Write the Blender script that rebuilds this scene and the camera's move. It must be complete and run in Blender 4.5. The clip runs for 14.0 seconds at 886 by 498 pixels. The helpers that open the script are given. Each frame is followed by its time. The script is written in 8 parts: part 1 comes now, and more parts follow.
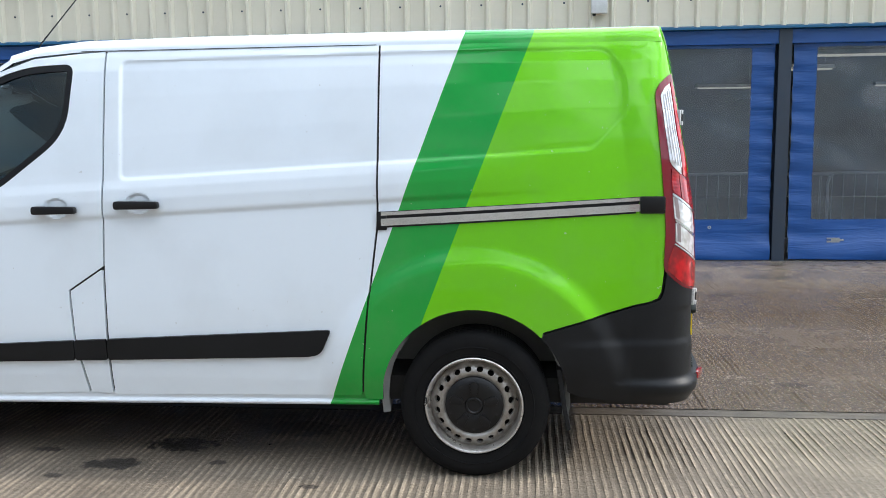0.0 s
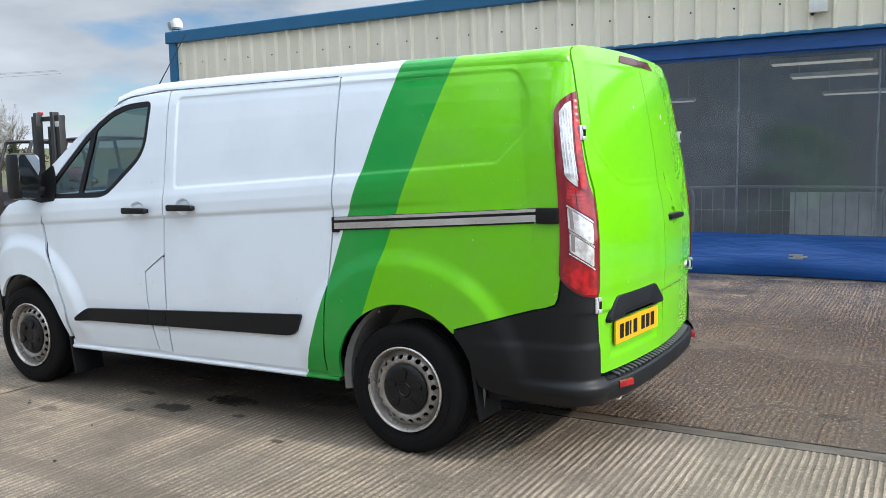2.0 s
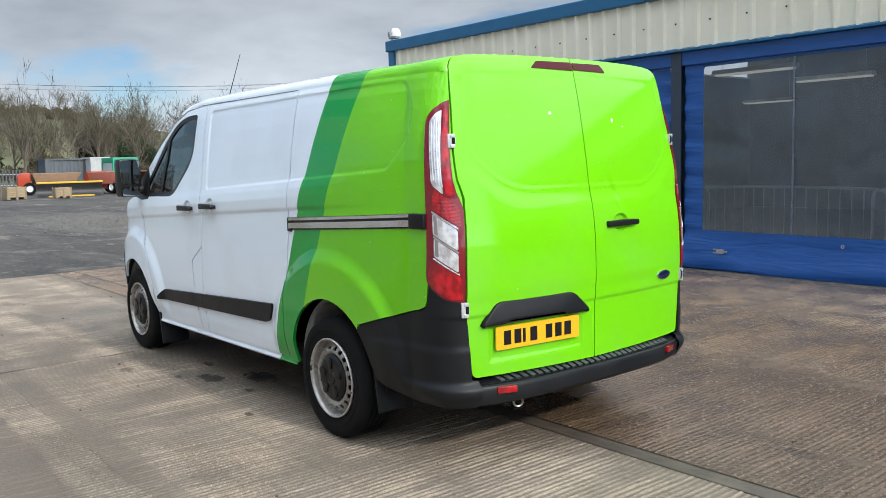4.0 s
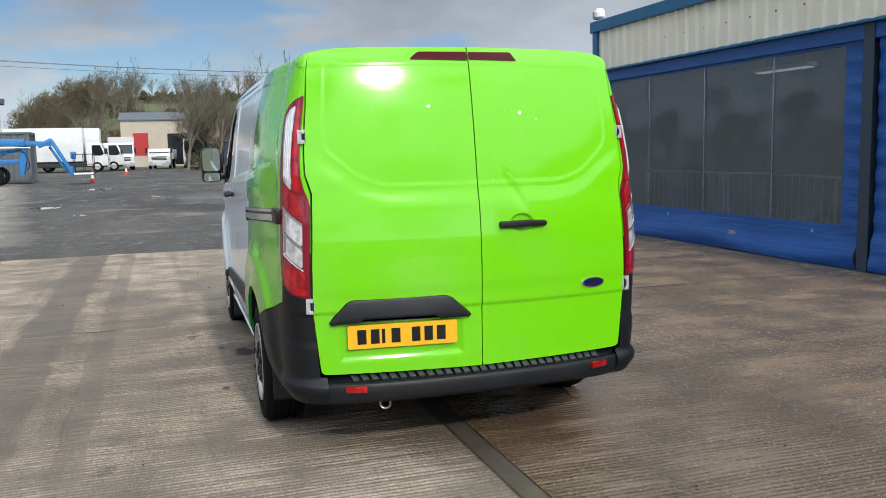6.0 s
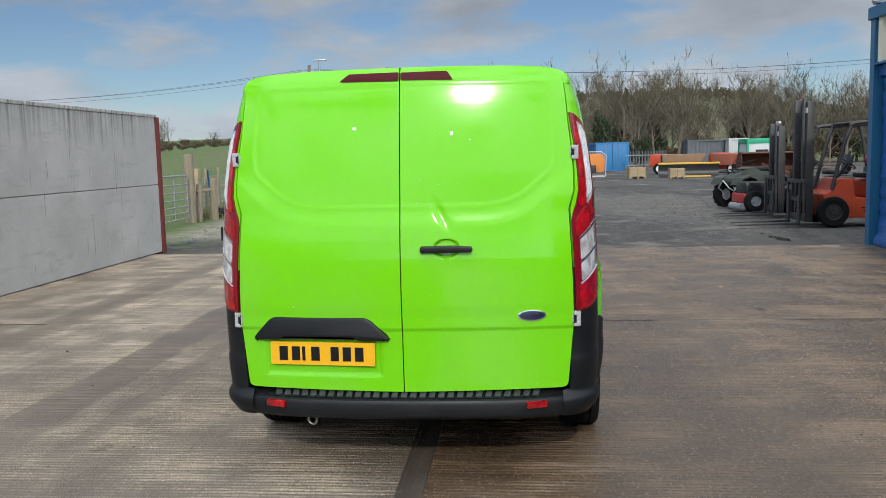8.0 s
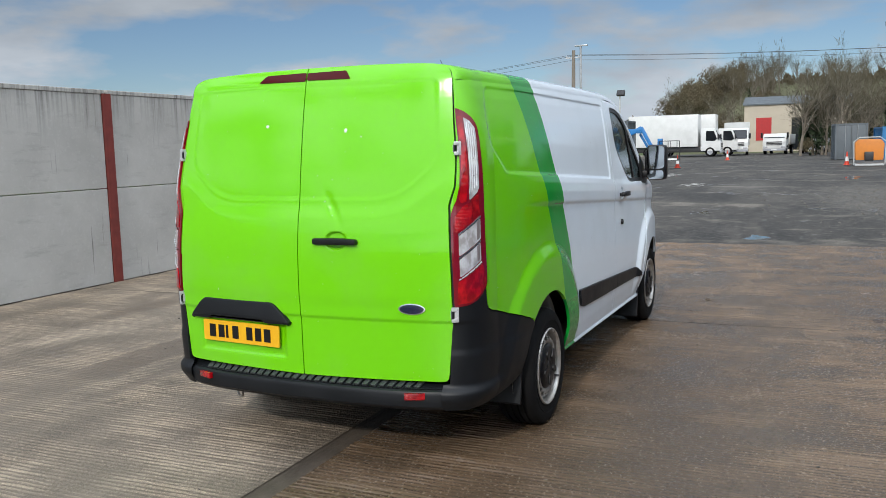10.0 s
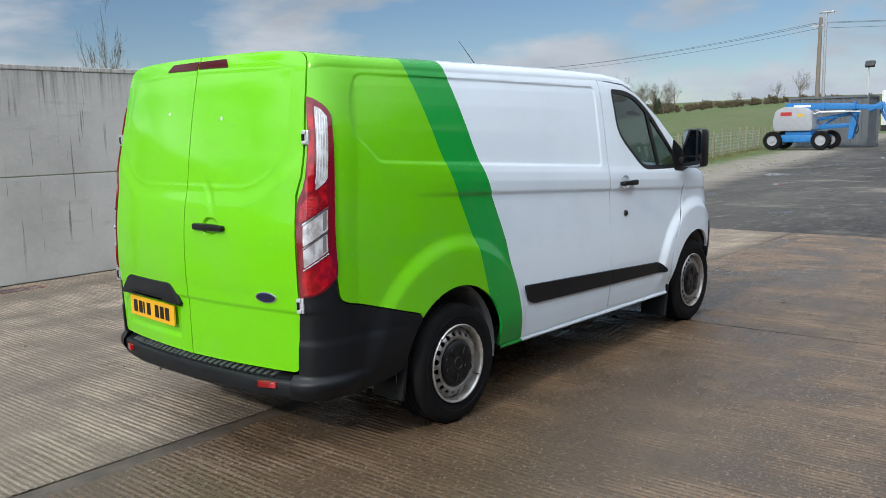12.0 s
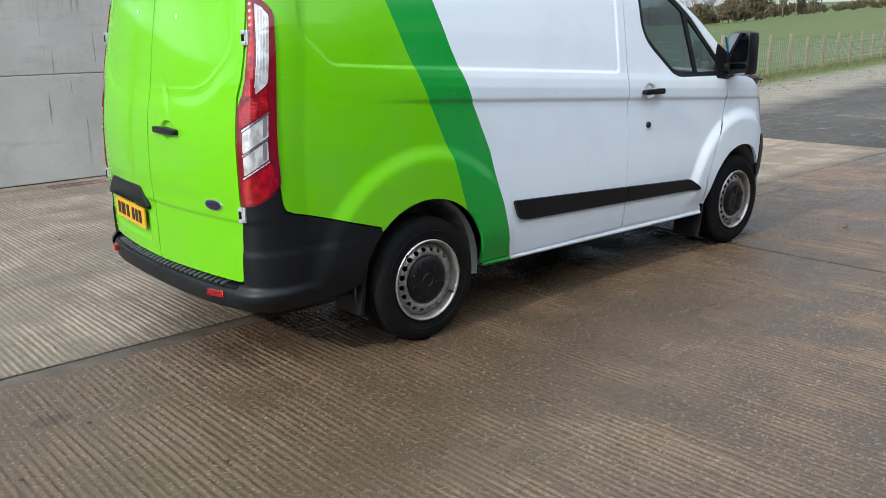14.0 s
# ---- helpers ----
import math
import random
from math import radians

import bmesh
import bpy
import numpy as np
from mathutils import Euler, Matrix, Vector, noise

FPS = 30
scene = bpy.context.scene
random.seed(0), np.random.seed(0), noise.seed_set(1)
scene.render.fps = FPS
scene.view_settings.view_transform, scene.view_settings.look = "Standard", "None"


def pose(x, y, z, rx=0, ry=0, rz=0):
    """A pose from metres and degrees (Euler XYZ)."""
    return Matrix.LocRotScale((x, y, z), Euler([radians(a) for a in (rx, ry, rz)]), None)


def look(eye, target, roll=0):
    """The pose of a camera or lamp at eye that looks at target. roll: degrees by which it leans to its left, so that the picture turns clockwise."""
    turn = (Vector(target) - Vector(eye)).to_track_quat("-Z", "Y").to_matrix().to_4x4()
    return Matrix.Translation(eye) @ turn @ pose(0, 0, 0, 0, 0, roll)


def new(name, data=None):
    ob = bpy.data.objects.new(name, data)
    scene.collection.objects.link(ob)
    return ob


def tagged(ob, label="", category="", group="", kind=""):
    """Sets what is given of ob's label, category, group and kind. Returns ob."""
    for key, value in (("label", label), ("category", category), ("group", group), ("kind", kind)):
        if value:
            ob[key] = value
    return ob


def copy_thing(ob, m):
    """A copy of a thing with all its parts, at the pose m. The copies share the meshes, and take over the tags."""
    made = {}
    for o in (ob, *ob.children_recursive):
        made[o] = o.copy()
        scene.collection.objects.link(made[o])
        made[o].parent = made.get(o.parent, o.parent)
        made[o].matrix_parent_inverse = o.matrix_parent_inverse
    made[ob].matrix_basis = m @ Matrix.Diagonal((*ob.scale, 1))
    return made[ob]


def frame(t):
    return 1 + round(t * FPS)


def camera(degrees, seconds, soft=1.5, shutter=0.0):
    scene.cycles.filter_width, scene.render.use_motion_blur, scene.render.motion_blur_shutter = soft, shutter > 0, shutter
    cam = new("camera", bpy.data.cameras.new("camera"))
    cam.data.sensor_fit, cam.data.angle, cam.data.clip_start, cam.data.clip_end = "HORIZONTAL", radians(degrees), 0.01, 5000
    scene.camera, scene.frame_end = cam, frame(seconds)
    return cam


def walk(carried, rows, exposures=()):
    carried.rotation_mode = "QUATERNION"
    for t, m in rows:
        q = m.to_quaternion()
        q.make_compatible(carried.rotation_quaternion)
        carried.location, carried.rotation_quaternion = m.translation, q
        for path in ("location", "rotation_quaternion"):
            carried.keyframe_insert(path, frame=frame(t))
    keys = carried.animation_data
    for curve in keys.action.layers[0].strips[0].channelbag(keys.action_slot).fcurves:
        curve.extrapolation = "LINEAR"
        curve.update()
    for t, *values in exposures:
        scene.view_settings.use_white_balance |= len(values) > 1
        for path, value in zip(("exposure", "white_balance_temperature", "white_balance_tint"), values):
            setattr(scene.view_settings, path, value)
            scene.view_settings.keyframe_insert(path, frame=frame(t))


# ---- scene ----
cam = camera(55.3, 14.0, 0.5)
PATH = [
    (0, (-0.041, -0.176, 1.463), (-0.229, 1.8, 1.215), -0.6),
    (0.5, (0.488, -0.29, 1.468), (0.085, 1.653, 1.221), -0.6),
    (1, (0.952, -0.196, 1.442), (0.344, 1.695, 1.205), -0.8),
    (1.5, (1.444, -0.128, 1.452), (0.644, 1.691, 1.229), -1.0),
    (2, (1.956, -0.056, 1.462), (0.971, 1.672, 1.248), -1.1),
    (2.5, (2.395, 0.17, 1.458), (1.239, 1.789, 1.253), -1.3),
    (3, (2.914, 0.347, 1.452), (1.605, 1.846, 1.25), -1.3),
    (3.5, (3.299, 0.649, 1.458), (1.864, 2.027, 1.254), -1.4),
    (4, (3.597, 1.057, 1.478), (2.057, 2.315, 1.268), -1.4),
    (4.2, (3.751, 1.219, 1.463), (2.171, 2.426, 1.251), -1.5),
    (6.3, (4.559, 3.219, 1.517), (2.639, 3.728, 1.278), -1.2),
    (6.5, (4.592, 3.406, 1.543), (2.653, 3.837, 1.304), -1.2),
    (7, (4.719, 3.907, 1.544), (2.745, 4.133, 1.314), -1.3),
    (7.5, (4.705, 4.432, 1.544), (2.718, 4.445, 1.318), -1.3),
    (8, (4.643, 4.908, 1.562), (2.663, 4.729, 1.341), -1.4),
    (8.2, (4.663, 5.121, 1.55), (2.691, 4.867, 1.329), -1.4),
    (10.3, (4.164, 6.923, 1.579), (2.386, 6.04, 1.338), -1.5),
    (10.5, (4.07, 7.082, 1.588), (2.321, 6.144, 1.345), -1.5),
    (11, (3.866, 7.533, 1.572), (2.189, 6.474, 1.313), -1.5),
    (11.5, (3.6, 7.897, 1.575), (1.999, 6.729, 1.307), -1.6),
    (12, (3.254, 8.135, 1.588), (1.729, 6.871, 1.306), -1.3),
    (12.5, (2.965, 8.409, 1.57), (1.515, 7.064, 1.274), -1.1),
    (13, (2.721, 8.518, 1.574), (1.329, 7.122, 1.236), -0.8),
    (13.5, (2.525, 8.5, 1.582), (1.185, 7.068, 1.187), -0.6),
    (14, (2.535, 8.537, 1.584), (1.242, 7.096, 1.082), -0.8),
]
walk(cam, [(t, look(eye, target, roll)) for t, eye, target, roll in PATH], [(0.0, 0.10), (1.0, 0.07), (2.0, -0.01), (3.0, -0.08), (4.2, -0.17), (6.5, -0.47), (8.2, -0.54), (11.0, -0.52), (12.5, -0.42), (13.3, -0.38), (14.0, -0.27)])

# world: daylight sky with broken cloud
SUN_EL, SUN_AZ = 31.0, 4.0          # degrees above the horizon, degrees from +x towards +y
world = bpy.data.worlds.new("sky")
scene.world = world
world.use_nodes = True
wt = world.node_tree
wt.nodes.clear()
w_out = wt.nodes.new("ShaderNodeOutputWorld")
w_bg = wt.nodes.new("ShaderNodeBackground")
w_sky = wt.nodes.new("ShaderNodeTexSky")
w_sky.sky_type, w_sky.sun_disc = "NISHITA", False
w_sky.air_density, w_sky.dust_density, w_sky.ozone_density = 0.9, 0.1, 4.0
w_sky.sun_elevation, w_sky.sun_rotation = radians(SUN_EL), radians(90 - SUN_AZ)
w_co = wt.nodes.new("ShaderNodeTexCoord")
w_map = wt.nodes.new("ShaderNodeMapping")
w_map.inputs["Scale"].default_value = (1.0, 1.0, 3.0)
w_map.inputs["Location"].default_value = (0.35, 0.1, 0.2)
w_n1 = wt.nodes.new("ShaderNodeTexNoise")
w_n1.inputs["Scale"].default_value, w_n1.inputs["Detail"].default_value = 4.2, 7
w_n1.inputs["Roughness"].default_value, w_n1.inputs["Distortion"].default_value = 0.52, 0.0
w_r1 = wt.nodes.new("ShaderNodeValToRGB")
w_r1.color_ramp.elements[0].position, w_r1.color_ramp.elements[1].position = 0.45, 0.57
w_n2 = wt.nodes.new("ShaderNodeTexNoise")
w_n2.inputs["Scale"].default_value, w_n2.inputs["Detail"].default_value = 6.0, 6
w_r2 = wt.nodes.new("ShaderNodeValToRGB")
w_r2.color_ramp.elements[0].position, w_r2.color_ramp.elements[1].position = 0.30, 0.68
w_r2.color_ramp.elements[0].color = (3.75, 4.25, 4.95, 1)
w_r2.color_ramp.elements[1].color = (5.7, 6.3, 7.0, 1)
w_mix = wt.nodes.new("ShaderNodeMix")
w_mix.data_type = "RGBA"
wt.links.new(w_co.outputs["Generated"], w_map.inputs["Vector"])
wt.links.new(w_map.outputs[0], w_n1.inputs["Vector"])
wt.links.new(w_map.outputs[0], w_n2.inputs["Vector"])
# broken cloud: a clear lane above the low white banks, closing towards the north
w_xyz = wt.nodes.new("ShaderNodeSeparateXYZ")
wt.links.new(w_co.outputs["Generated"], w_xyz.inputs[0])


def w_math(op, a, b):
    node = wt.nodes.new("ShaderNodeMath")
    node.operation = op
    for socket, value in zip(node.inputs, (a, b)):
        if isinstance(value, (int, float)):
            socket.default_value = value
        else:
            wt.links.new(value, socket)
    return node.outputs[0]


w_lane = w_math("MULTIPLY", w_math("POWER", w_math("DIVIDE", w_math("SUBTRACT", w_xyz.outputs[2], 0.115), 0.045), 2), -1.0)
w_lane = w_math("MULTIPLY", w_math("EXPONENT", w_lane, 0), -0.06)
w_cover = w_math("ADD", w_math("ADD", w_n1.outputs[0], w_lane), w_math("ADD", w_math("MULTIPLY", w_xyz.outputs[1], 0.08), 0.088))
wt.links.new(w_cover, w_r1.inputs[0])
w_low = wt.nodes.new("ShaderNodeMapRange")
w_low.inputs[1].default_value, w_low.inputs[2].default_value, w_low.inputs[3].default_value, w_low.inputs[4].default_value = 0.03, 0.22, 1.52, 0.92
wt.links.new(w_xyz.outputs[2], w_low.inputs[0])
wt.links.new(w_n2.outputs[0], w_r2.inputs[0])
wt.links.new(w_r1.outputs[0], w_mix.inputs[0])
wt.links.new(w_sky.outputs[0], w_mix.inputs[6])
# cloud towards the sun is brighter
w_dot = wt.nodes.new("ShaderNodeVectorMath")
w_dot.operation = "DOT_PRODUCT"
w_dot.inputs[1].default_value = (math.cos(radians(SUN_EL)) * math.cos(radians(SUN_AZ)), math.cos(radians(SUN_EL)) * math.sin(radians(SUN_AZ)), math.sin(radians(SUN_EL)))
w_gain = wt.nodes.new("ShaderNodeMapRange")
w_gain.inputs[1].default_value, w_gain.inputs[2].default_value, w_gain.inputs[3].default_value, w_gain.inputs[4].default_value = -0.4, 0.8, 1.0, 3.4
w_scale = wt.nodes.new("ShaderNodeVectorMath")
w_scale.operation = "SCALE"
wt.links.new(w_co.outputs["Generated"], w_dot.inputs[0])
wt.links.new(w_dot.outputs["Value"], w_gain.inputs[0])
wt.links.new(w_r2.outputs[0], w_scale.inputs[0])
w_high = wt.nodes.new("ShaderNodeMapRange")          # overcast sky: brightest overhead
w_high.inputs[1].default_value, w_high.inputs[2].default_value, w_high.inputs[3].default_value, w_high.inputs[4].default_value = 0.22, 1.0, 1.0, 2.6
wt.links.new(w_xyz.outputs[2], w_high.inputs[0])
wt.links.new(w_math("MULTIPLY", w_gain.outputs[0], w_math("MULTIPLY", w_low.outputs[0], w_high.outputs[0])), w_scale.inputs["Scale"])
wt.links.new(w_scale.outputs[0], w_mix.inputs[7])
wt.links.new(w_mix.outputs[2], w_bg.inputs[0])
w_bg.inputs[1].default_value = 0.102
wt.links.new(w_bg.outputs[0], w_out.inputs[0])

sun = bpy.data.lights.new("sun", "SUN")
sun.energy, sun.angle, sun.color = 2.95, radians(2.4), (1.0, 0.95, 0.88)
_e, _a = radians(SUN_EL), radians(SUN_AZ)
_d = Vector((math.cos(_e) * math.cos(_a), math.cos(_e) * math.sin(_a), math.sin(_e)))
new("sun", sun).matrix_world = look(_d * 80, (0, 0, 0))

# ---- materials ----
class Nodes:
    """A small wrapper for building node materials."""
    def __init__(self, name):
        self.m = bpy.data.materials.new(name)
        self.m.use_nodes = True
        self.t = self.m.node_tree
        self.p = self.t.nodes["Principled BSDF"]

    def node(self, kind, **ins):
        n = self.t.nodes.new("ShaderNode" + kind)
        for k, v in ins.items():
            self.put(n.inputs[k.replace("_", " ")], v)
        return n

    def put(self, sock, v):
        if isinstance(v, bpy.types.NodeSocket):
            self.t.links.new(v, sock)
        elif isinstance(v, (tuple, list)) and len(v) == 3 and sock.type == "RGBA":
            sock.default_value = (*v, 1)
        else:
            sock.default_value = v

    def math(self, op, a, b=0.0, c=0.0, clamp=False):
        n = self.t.nodes.new("ShaderNodeMath")
        n.operation, n.use_clamp = op, clamp
        for i, v in enumerate((a, b, c)):
            self.put(n.inputs[i], v)
        return n.outputs[0]

    def obj(self):
        return self.t.nodes.new("ShaderNodeTexCoord").outputs["Object"]

    def pos(self):
        return self.t.nodes.new("ShaderNodeNewGeometry").outputs["Position"]

    def xyz(self, v):
        n = self.t.nodes.new("ShaderNodeSeparateXYZ")
        self.put(n.inputs[0], v)
        return n.outputs

    def scaled(self, v, s, loc=(0, 0, 0)):
        n = self.t.nodes.new("ShaderNodeMapping")
        self.put(n.inputs["Vector"], v)
        n.inputs["Scale"].default_value = s if isinstance(s, tuple) else (s, s, s)
        n.inputs["Location"].default_value = loc
        return n.outputs[0]

    def noise(self, v, scale, detail=4, rough=0.55, dist=0.0):
        return self.node("TexNoise", Vector=v, Scale=scale, Detail=detail, Roughness=rough, Distortion=dist).outputs[0]

    def ramp(self, f, lo, hi):
        n = self.t.nodes.new("ShaderNodeMapRange")
        self.put(n.inputs[0], f)
        n.inputs[1].default_value, n.inputs[2].default_value = lo, hi
        return n.outputs[0]

    def mix(self, f, a, b, blend="MIX"):
        n = self.t.nodes.new("ShaderNodeMix")
        n.data_type, n.blend_type = "RGBA", blend
        self.put(n.inputs[0], f)
        self.put(n.inputs[6], a)
        self.put(n.inputs[7], b)
        return n.outputs[2]

    def bump(self, h, strength=0.3, dist=0.01, normal=None):
        n = self.node("Bump", Height=h, Strength=strength, Distance=dist)
        if normal:
            self.put(n.inputs["Normal"], normal)
        return n.outputs[0]

    def out(self, **k):
        for key, v in k.items():
            self.put(self.p.inputs[key.replace("_", " ")], v)
        return self.m


def surface(name, col, col2=None, rough=0.5, metal=0.0, scale=6.0, fine=60.0, amount=0.5, bump=0.15, dist=0.004, spread=0.12, coat=0.0, world_space=False, stretch=(1, 1, 1), spec=0.5):
    """A worn plain surface: two colours mixed at two scales, with varied gloss and a fine relief."""
    n = Nodes(name)
    v = n.pos() if world_space else n.obj()
    v = n.scaled(v, stretch) if stretch != (1, 1, 1) else v
    a, b = n.noise(v, scale, 5), n.noise(v, fine, 4)
    f = n.math("ADD", n.math("MULTIPLY", n.ramp(a, 0.35, 0.65), amount), n.math("MULTIPLY", n.math("SUBTRACT", b, 0.5), 0.35), clamp=True)
    col2 = col2 or tuple(c * 0.75 for c in col)
    r = n.math("ADD", n.math("MULTIPLY", n.math("SUBTRACT", a, 0.5), spread * 2), rough, clamp=True)
    k = dict(Base_Color=n.mix(f, col, col2), Roughness=r, Metallic=metal, Coat_Weight=coat, Specular_IOR_Level=spec)
    if bump:
        k["Normal"] = n.bump(b, bump, dist)
    return n.out(**k)


LIME, GREEN, WHITE = (0.152, 0.565, 0.002), (0.008, 0.325, 0.040), (0.80, 0.865, 0.92)


def livery():
    """Van paint: white, then a slanting dark green band, then lime to the tail."""
    n = Nodes("van_livery_paint")
    v = n.obj()
    x, y, z = n.xyz(v)
    z_in = n.math("MINIMUM", z, 1.93)
    d = n.math("SUBTRACT", z_in, 1.94)
    far = n.math("MULTIPLY", n.math("GREATER_THAN", y, 0.0), n.ramp(n.math("ABSOLUTE", n.math("SUBTRACT", z, 0.95)), 0.55, 0.0))
    x = n.math("ADD", x, n.math("MULTIPLY", far, 0.045))
    one = n.math("GREATER_THAN", x, n.math("ADD", n.math("MULTIPLY", d, 0.375), -0.275))
    two = n.math("GREATER_THAN", x, n.math("ADD", n.math("MULTIPLY", d, 0.388), 0.02))
    c = n.mix(two, n.mix(one, WHITE, GREEN), LIME)
    dirt = n.noise(v, 2.2, 6)
    low = n.math("MULTIPLY", n.ramp(dirt, 0.48, 0.8), 0.12)
    c = n.mix(low, c, (0.30, 0.29, 0.24))
    speck = n.ramp(n.noise(v, 55, 1), 0.785, 0.80)
    c = n.mix(n.math("MULTIPLY", speck, 0.5), c, (0.5, 0.5, 0.46))
    r = n.math("ADD", n.math("MULTIPLY", n.noise(v, 3.0, 5), 0.06), 0.085)
    big = n.bump(n.noise(v, 4.5, 1), 0.012, 0.02)
    return n.out(Base_Color=c, Roughness=r, Coat_Weight=0.12, Coat_Roughness=0.05, Normal=n.bump(n.noise(v, 160, 2), 0.015, 0.001, big))


def concrete_slab(name, dry, damp, wet_lo, wet_hi, seed, stains=(), lanes_mud=(), bands=(), blotch=0.6, dusty=0.0):
    """Tined yard concrete with dirt films and damp, glossier patches."""
    n = Nodes(name)
    v = n.pos()
    sh = n.scaled(v, (1, 1, 1), (seed, seed * 2, 0))
    big = n.noise(n.scaled(sh, (0.16, 0.5, 1)), 1.6, 6, 0.6, 0.6)
    mid = n.noise(sh, 2.1, 6, 0.62, 0.3)
    streak = n.noise(n.scaled(sh, (3.0, 26.0, 1)), 1.0, 4)
    grit = n.noise(sh, 140, 3)
    worn = n.noise(n.scaled(sh, (9.0, 22.0, 1)), 1.0, 6, 0.7, 0.8)
    fleck = n.noise(sh, 62, 3, 0.7)
    lanes = n.ramp(n.noise(n.scaled(sh, (0.07, 1.5, 1)), 1.0, 5, 0.6, 0.8), 0.50, 0.64)
    spots = n.ramp(n.noise(sh, 16, 2), 0.68, 0.74)
    f = n.math("ADD", n.math("MULTIPLY", n.ramp(big, 0.36, 0.64), 0.6), n.math("MULTIPLY", n.ramp(mid, 0.3, 0.7), 0.4), clamp=True)
    c = n.mix(f, dry, damp)
    c = n.mix(n.math("MULTIPLY", lanes, blotch), c, tuple(q * 0.55 for q in damp))
    c = n.mix(n.math("MULTIPLY", streak, 0.35), c, tuple(q * 0.55 for q in damp))
    c = n.mix(n.math("MULTIPLY", n.ramp(grit, 0.45, 0.75), 0.35), c, tuple(min(1, q * 1.5) for q in dry))
    c = n.mix(n.math("MULTIPLY", spots, 0.45), c, (0.035, 0.03, 0.025))
    c = n.mix(n.math("MULTIPLY", n.ramp(worn, 0.52, 0.72), 0.5 * blotch), c, tuple(q * 0.5 for q in damp))
    c = n.mix(n.math("MULTIPLY", n.ramp(fleck, 0.56, 0.66), 0.4 if blotch > 0.4 else 0.24), c, tuple(min(1, q * 1.7) for q in dry))
    c = n.mix(n.math("MULTIPLY", n.ramp(fleck, 0.44, 0.33), 0.5), c, tuple(q * 0.4 for q in damp))
    polished = n.ramp(n.noise(n.scaled(sh, (0.55, 1.7, 1)), 1.0, 6, 0.62, 0.5), 0.53, 0.66)
    c = n.mix(n.math("MULTIPLY", polished, 0.55 * blotch), c, tuple(min(1, q * 1.35) for q in dry))
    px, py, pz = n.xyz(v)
    if dusty:
        c = n.mix(n.math("MULTIPLY", n.math("MULTIPLY", n.ramp(n.math("ADD", py, n.math("MULTIPLY", n.math("SUBTRACT", mid, 0.5), 3.0)), dusty, dusty + 1.8), 0.8), n.math("ADD", n.math("MULTIPLY", n.ramp(px, -2.5, 0.5), 0.75), 0.25)), c, n.mix(n.ramp(worn, 0.35, 0.65), (0.38, 0.30, 0.22), (0.24, 0.184, 0.134)))
    # colour darkens with depth below the ridge tops
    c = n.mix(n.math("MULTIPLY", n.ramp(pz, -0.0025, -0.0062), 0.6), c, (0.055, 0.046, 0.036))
    rag = n.math("MULTIPLY", n.math("SUBTRACT", n.noise(sh, 12, 5, 0.65), 0.5), 4.5)
    for sx, sy, rx, ry, dark in stains:
        e = n.math("ADD", n.math("POWER", n.math("DIVIDE", n.math("SUBTRACT", px, sx), rx), 2.0), n.math("POWER", n.math("DIVIDE", n.math("SUBTRACT", py, sy), ry), 2.0))
        c = n.mix(n.math("MULTIPLY", n.ramp(n.math("ADD", e, rag), 1.0, 0.55), dark), c, (0.020, 0.015, 0.011))
    muddy = 0.0
    for sx, sy, rx, ry, amt in lanes_mud:
        e = n.math("ADD", n.math("POWER", n.math("DIVIDE", n.math("SUBTRACT", px, sx), rx), 2.0), n.math("POWER", n.math("DIVIDE", n.math("SUBTRACT", py, sy), ry), 2.0))
        film = n.math("MULTIPLY", n.ramp(n.math("ADD", e, n.math("MULTIPLY", n.math("SUBTRACT", n.noise(n.scaled(sh, (1.2, 5.0, 1)), 1.0, 6, 0.7), 0.5), 1.8)), 1.15, 0.55), amt)
        c = n.mix(film, c, tuple(q * 0.62 for q in damp))
        muddy = n.math("MAXIMUM", film, muddy)
    for yc, hw, x1, amt in bands:          # wheel tracks of smooth wet silt, running along the slab
        e = n.math("ADD", n.math("DIVIDE", n.math("ABSOLUTE", n.math("SUBTRACT", py, yc), 0.0), hw), n.math("MULTIPLY", n.math("SUBTRACT", n.noise(n.scaled(sh, (1.5, 9.0, 1)), 1.0, 6, 0.7), 0.5), 1.5))
        film = n.math("MULTIPLY", n.math("MULTIPLY", n.ramp(e, 1.12, 0.86), n.ramp(px, x1, x1 - 1.2)), amt)
        c = n.mix(film, c, tuple(q * 0.60 for q in damp))
        muddy = n.math("MAXIMUM", film, muddy)
    wet = n.ramp(n.math("ADD", n.math("MULTIPLY", big, 0.7), n.math("MULTIPLY", mid, 0.3)), wet_lo, wet_hi)
    wet = n.math("MAXIMUM", wet, n.math("MULTIPLY", muddy, 0.7))
    r = n.math("ADD", n.math("MULTIPLY", wet, -0.50), n.math("ADD", n.math("MULTIPLY", fleck, 0.25), 0.62))
    h = n.math("ADD", n.math("ADD", n.math("MULTIPLY", grit, 0.4), fleck), n.math("MULTIPLY", worn, 1.2))
    h = n.math("MULTIPLY", h, n.math("SUBTRACT", 1.0, n.math("MULTIPLY", muddy, 0.7)))
    return n.out(Base_Color=c, Roughness=r, Normal=n.bump(h, 0.95 if blotch > 0.4 else 0.75, 0.008))


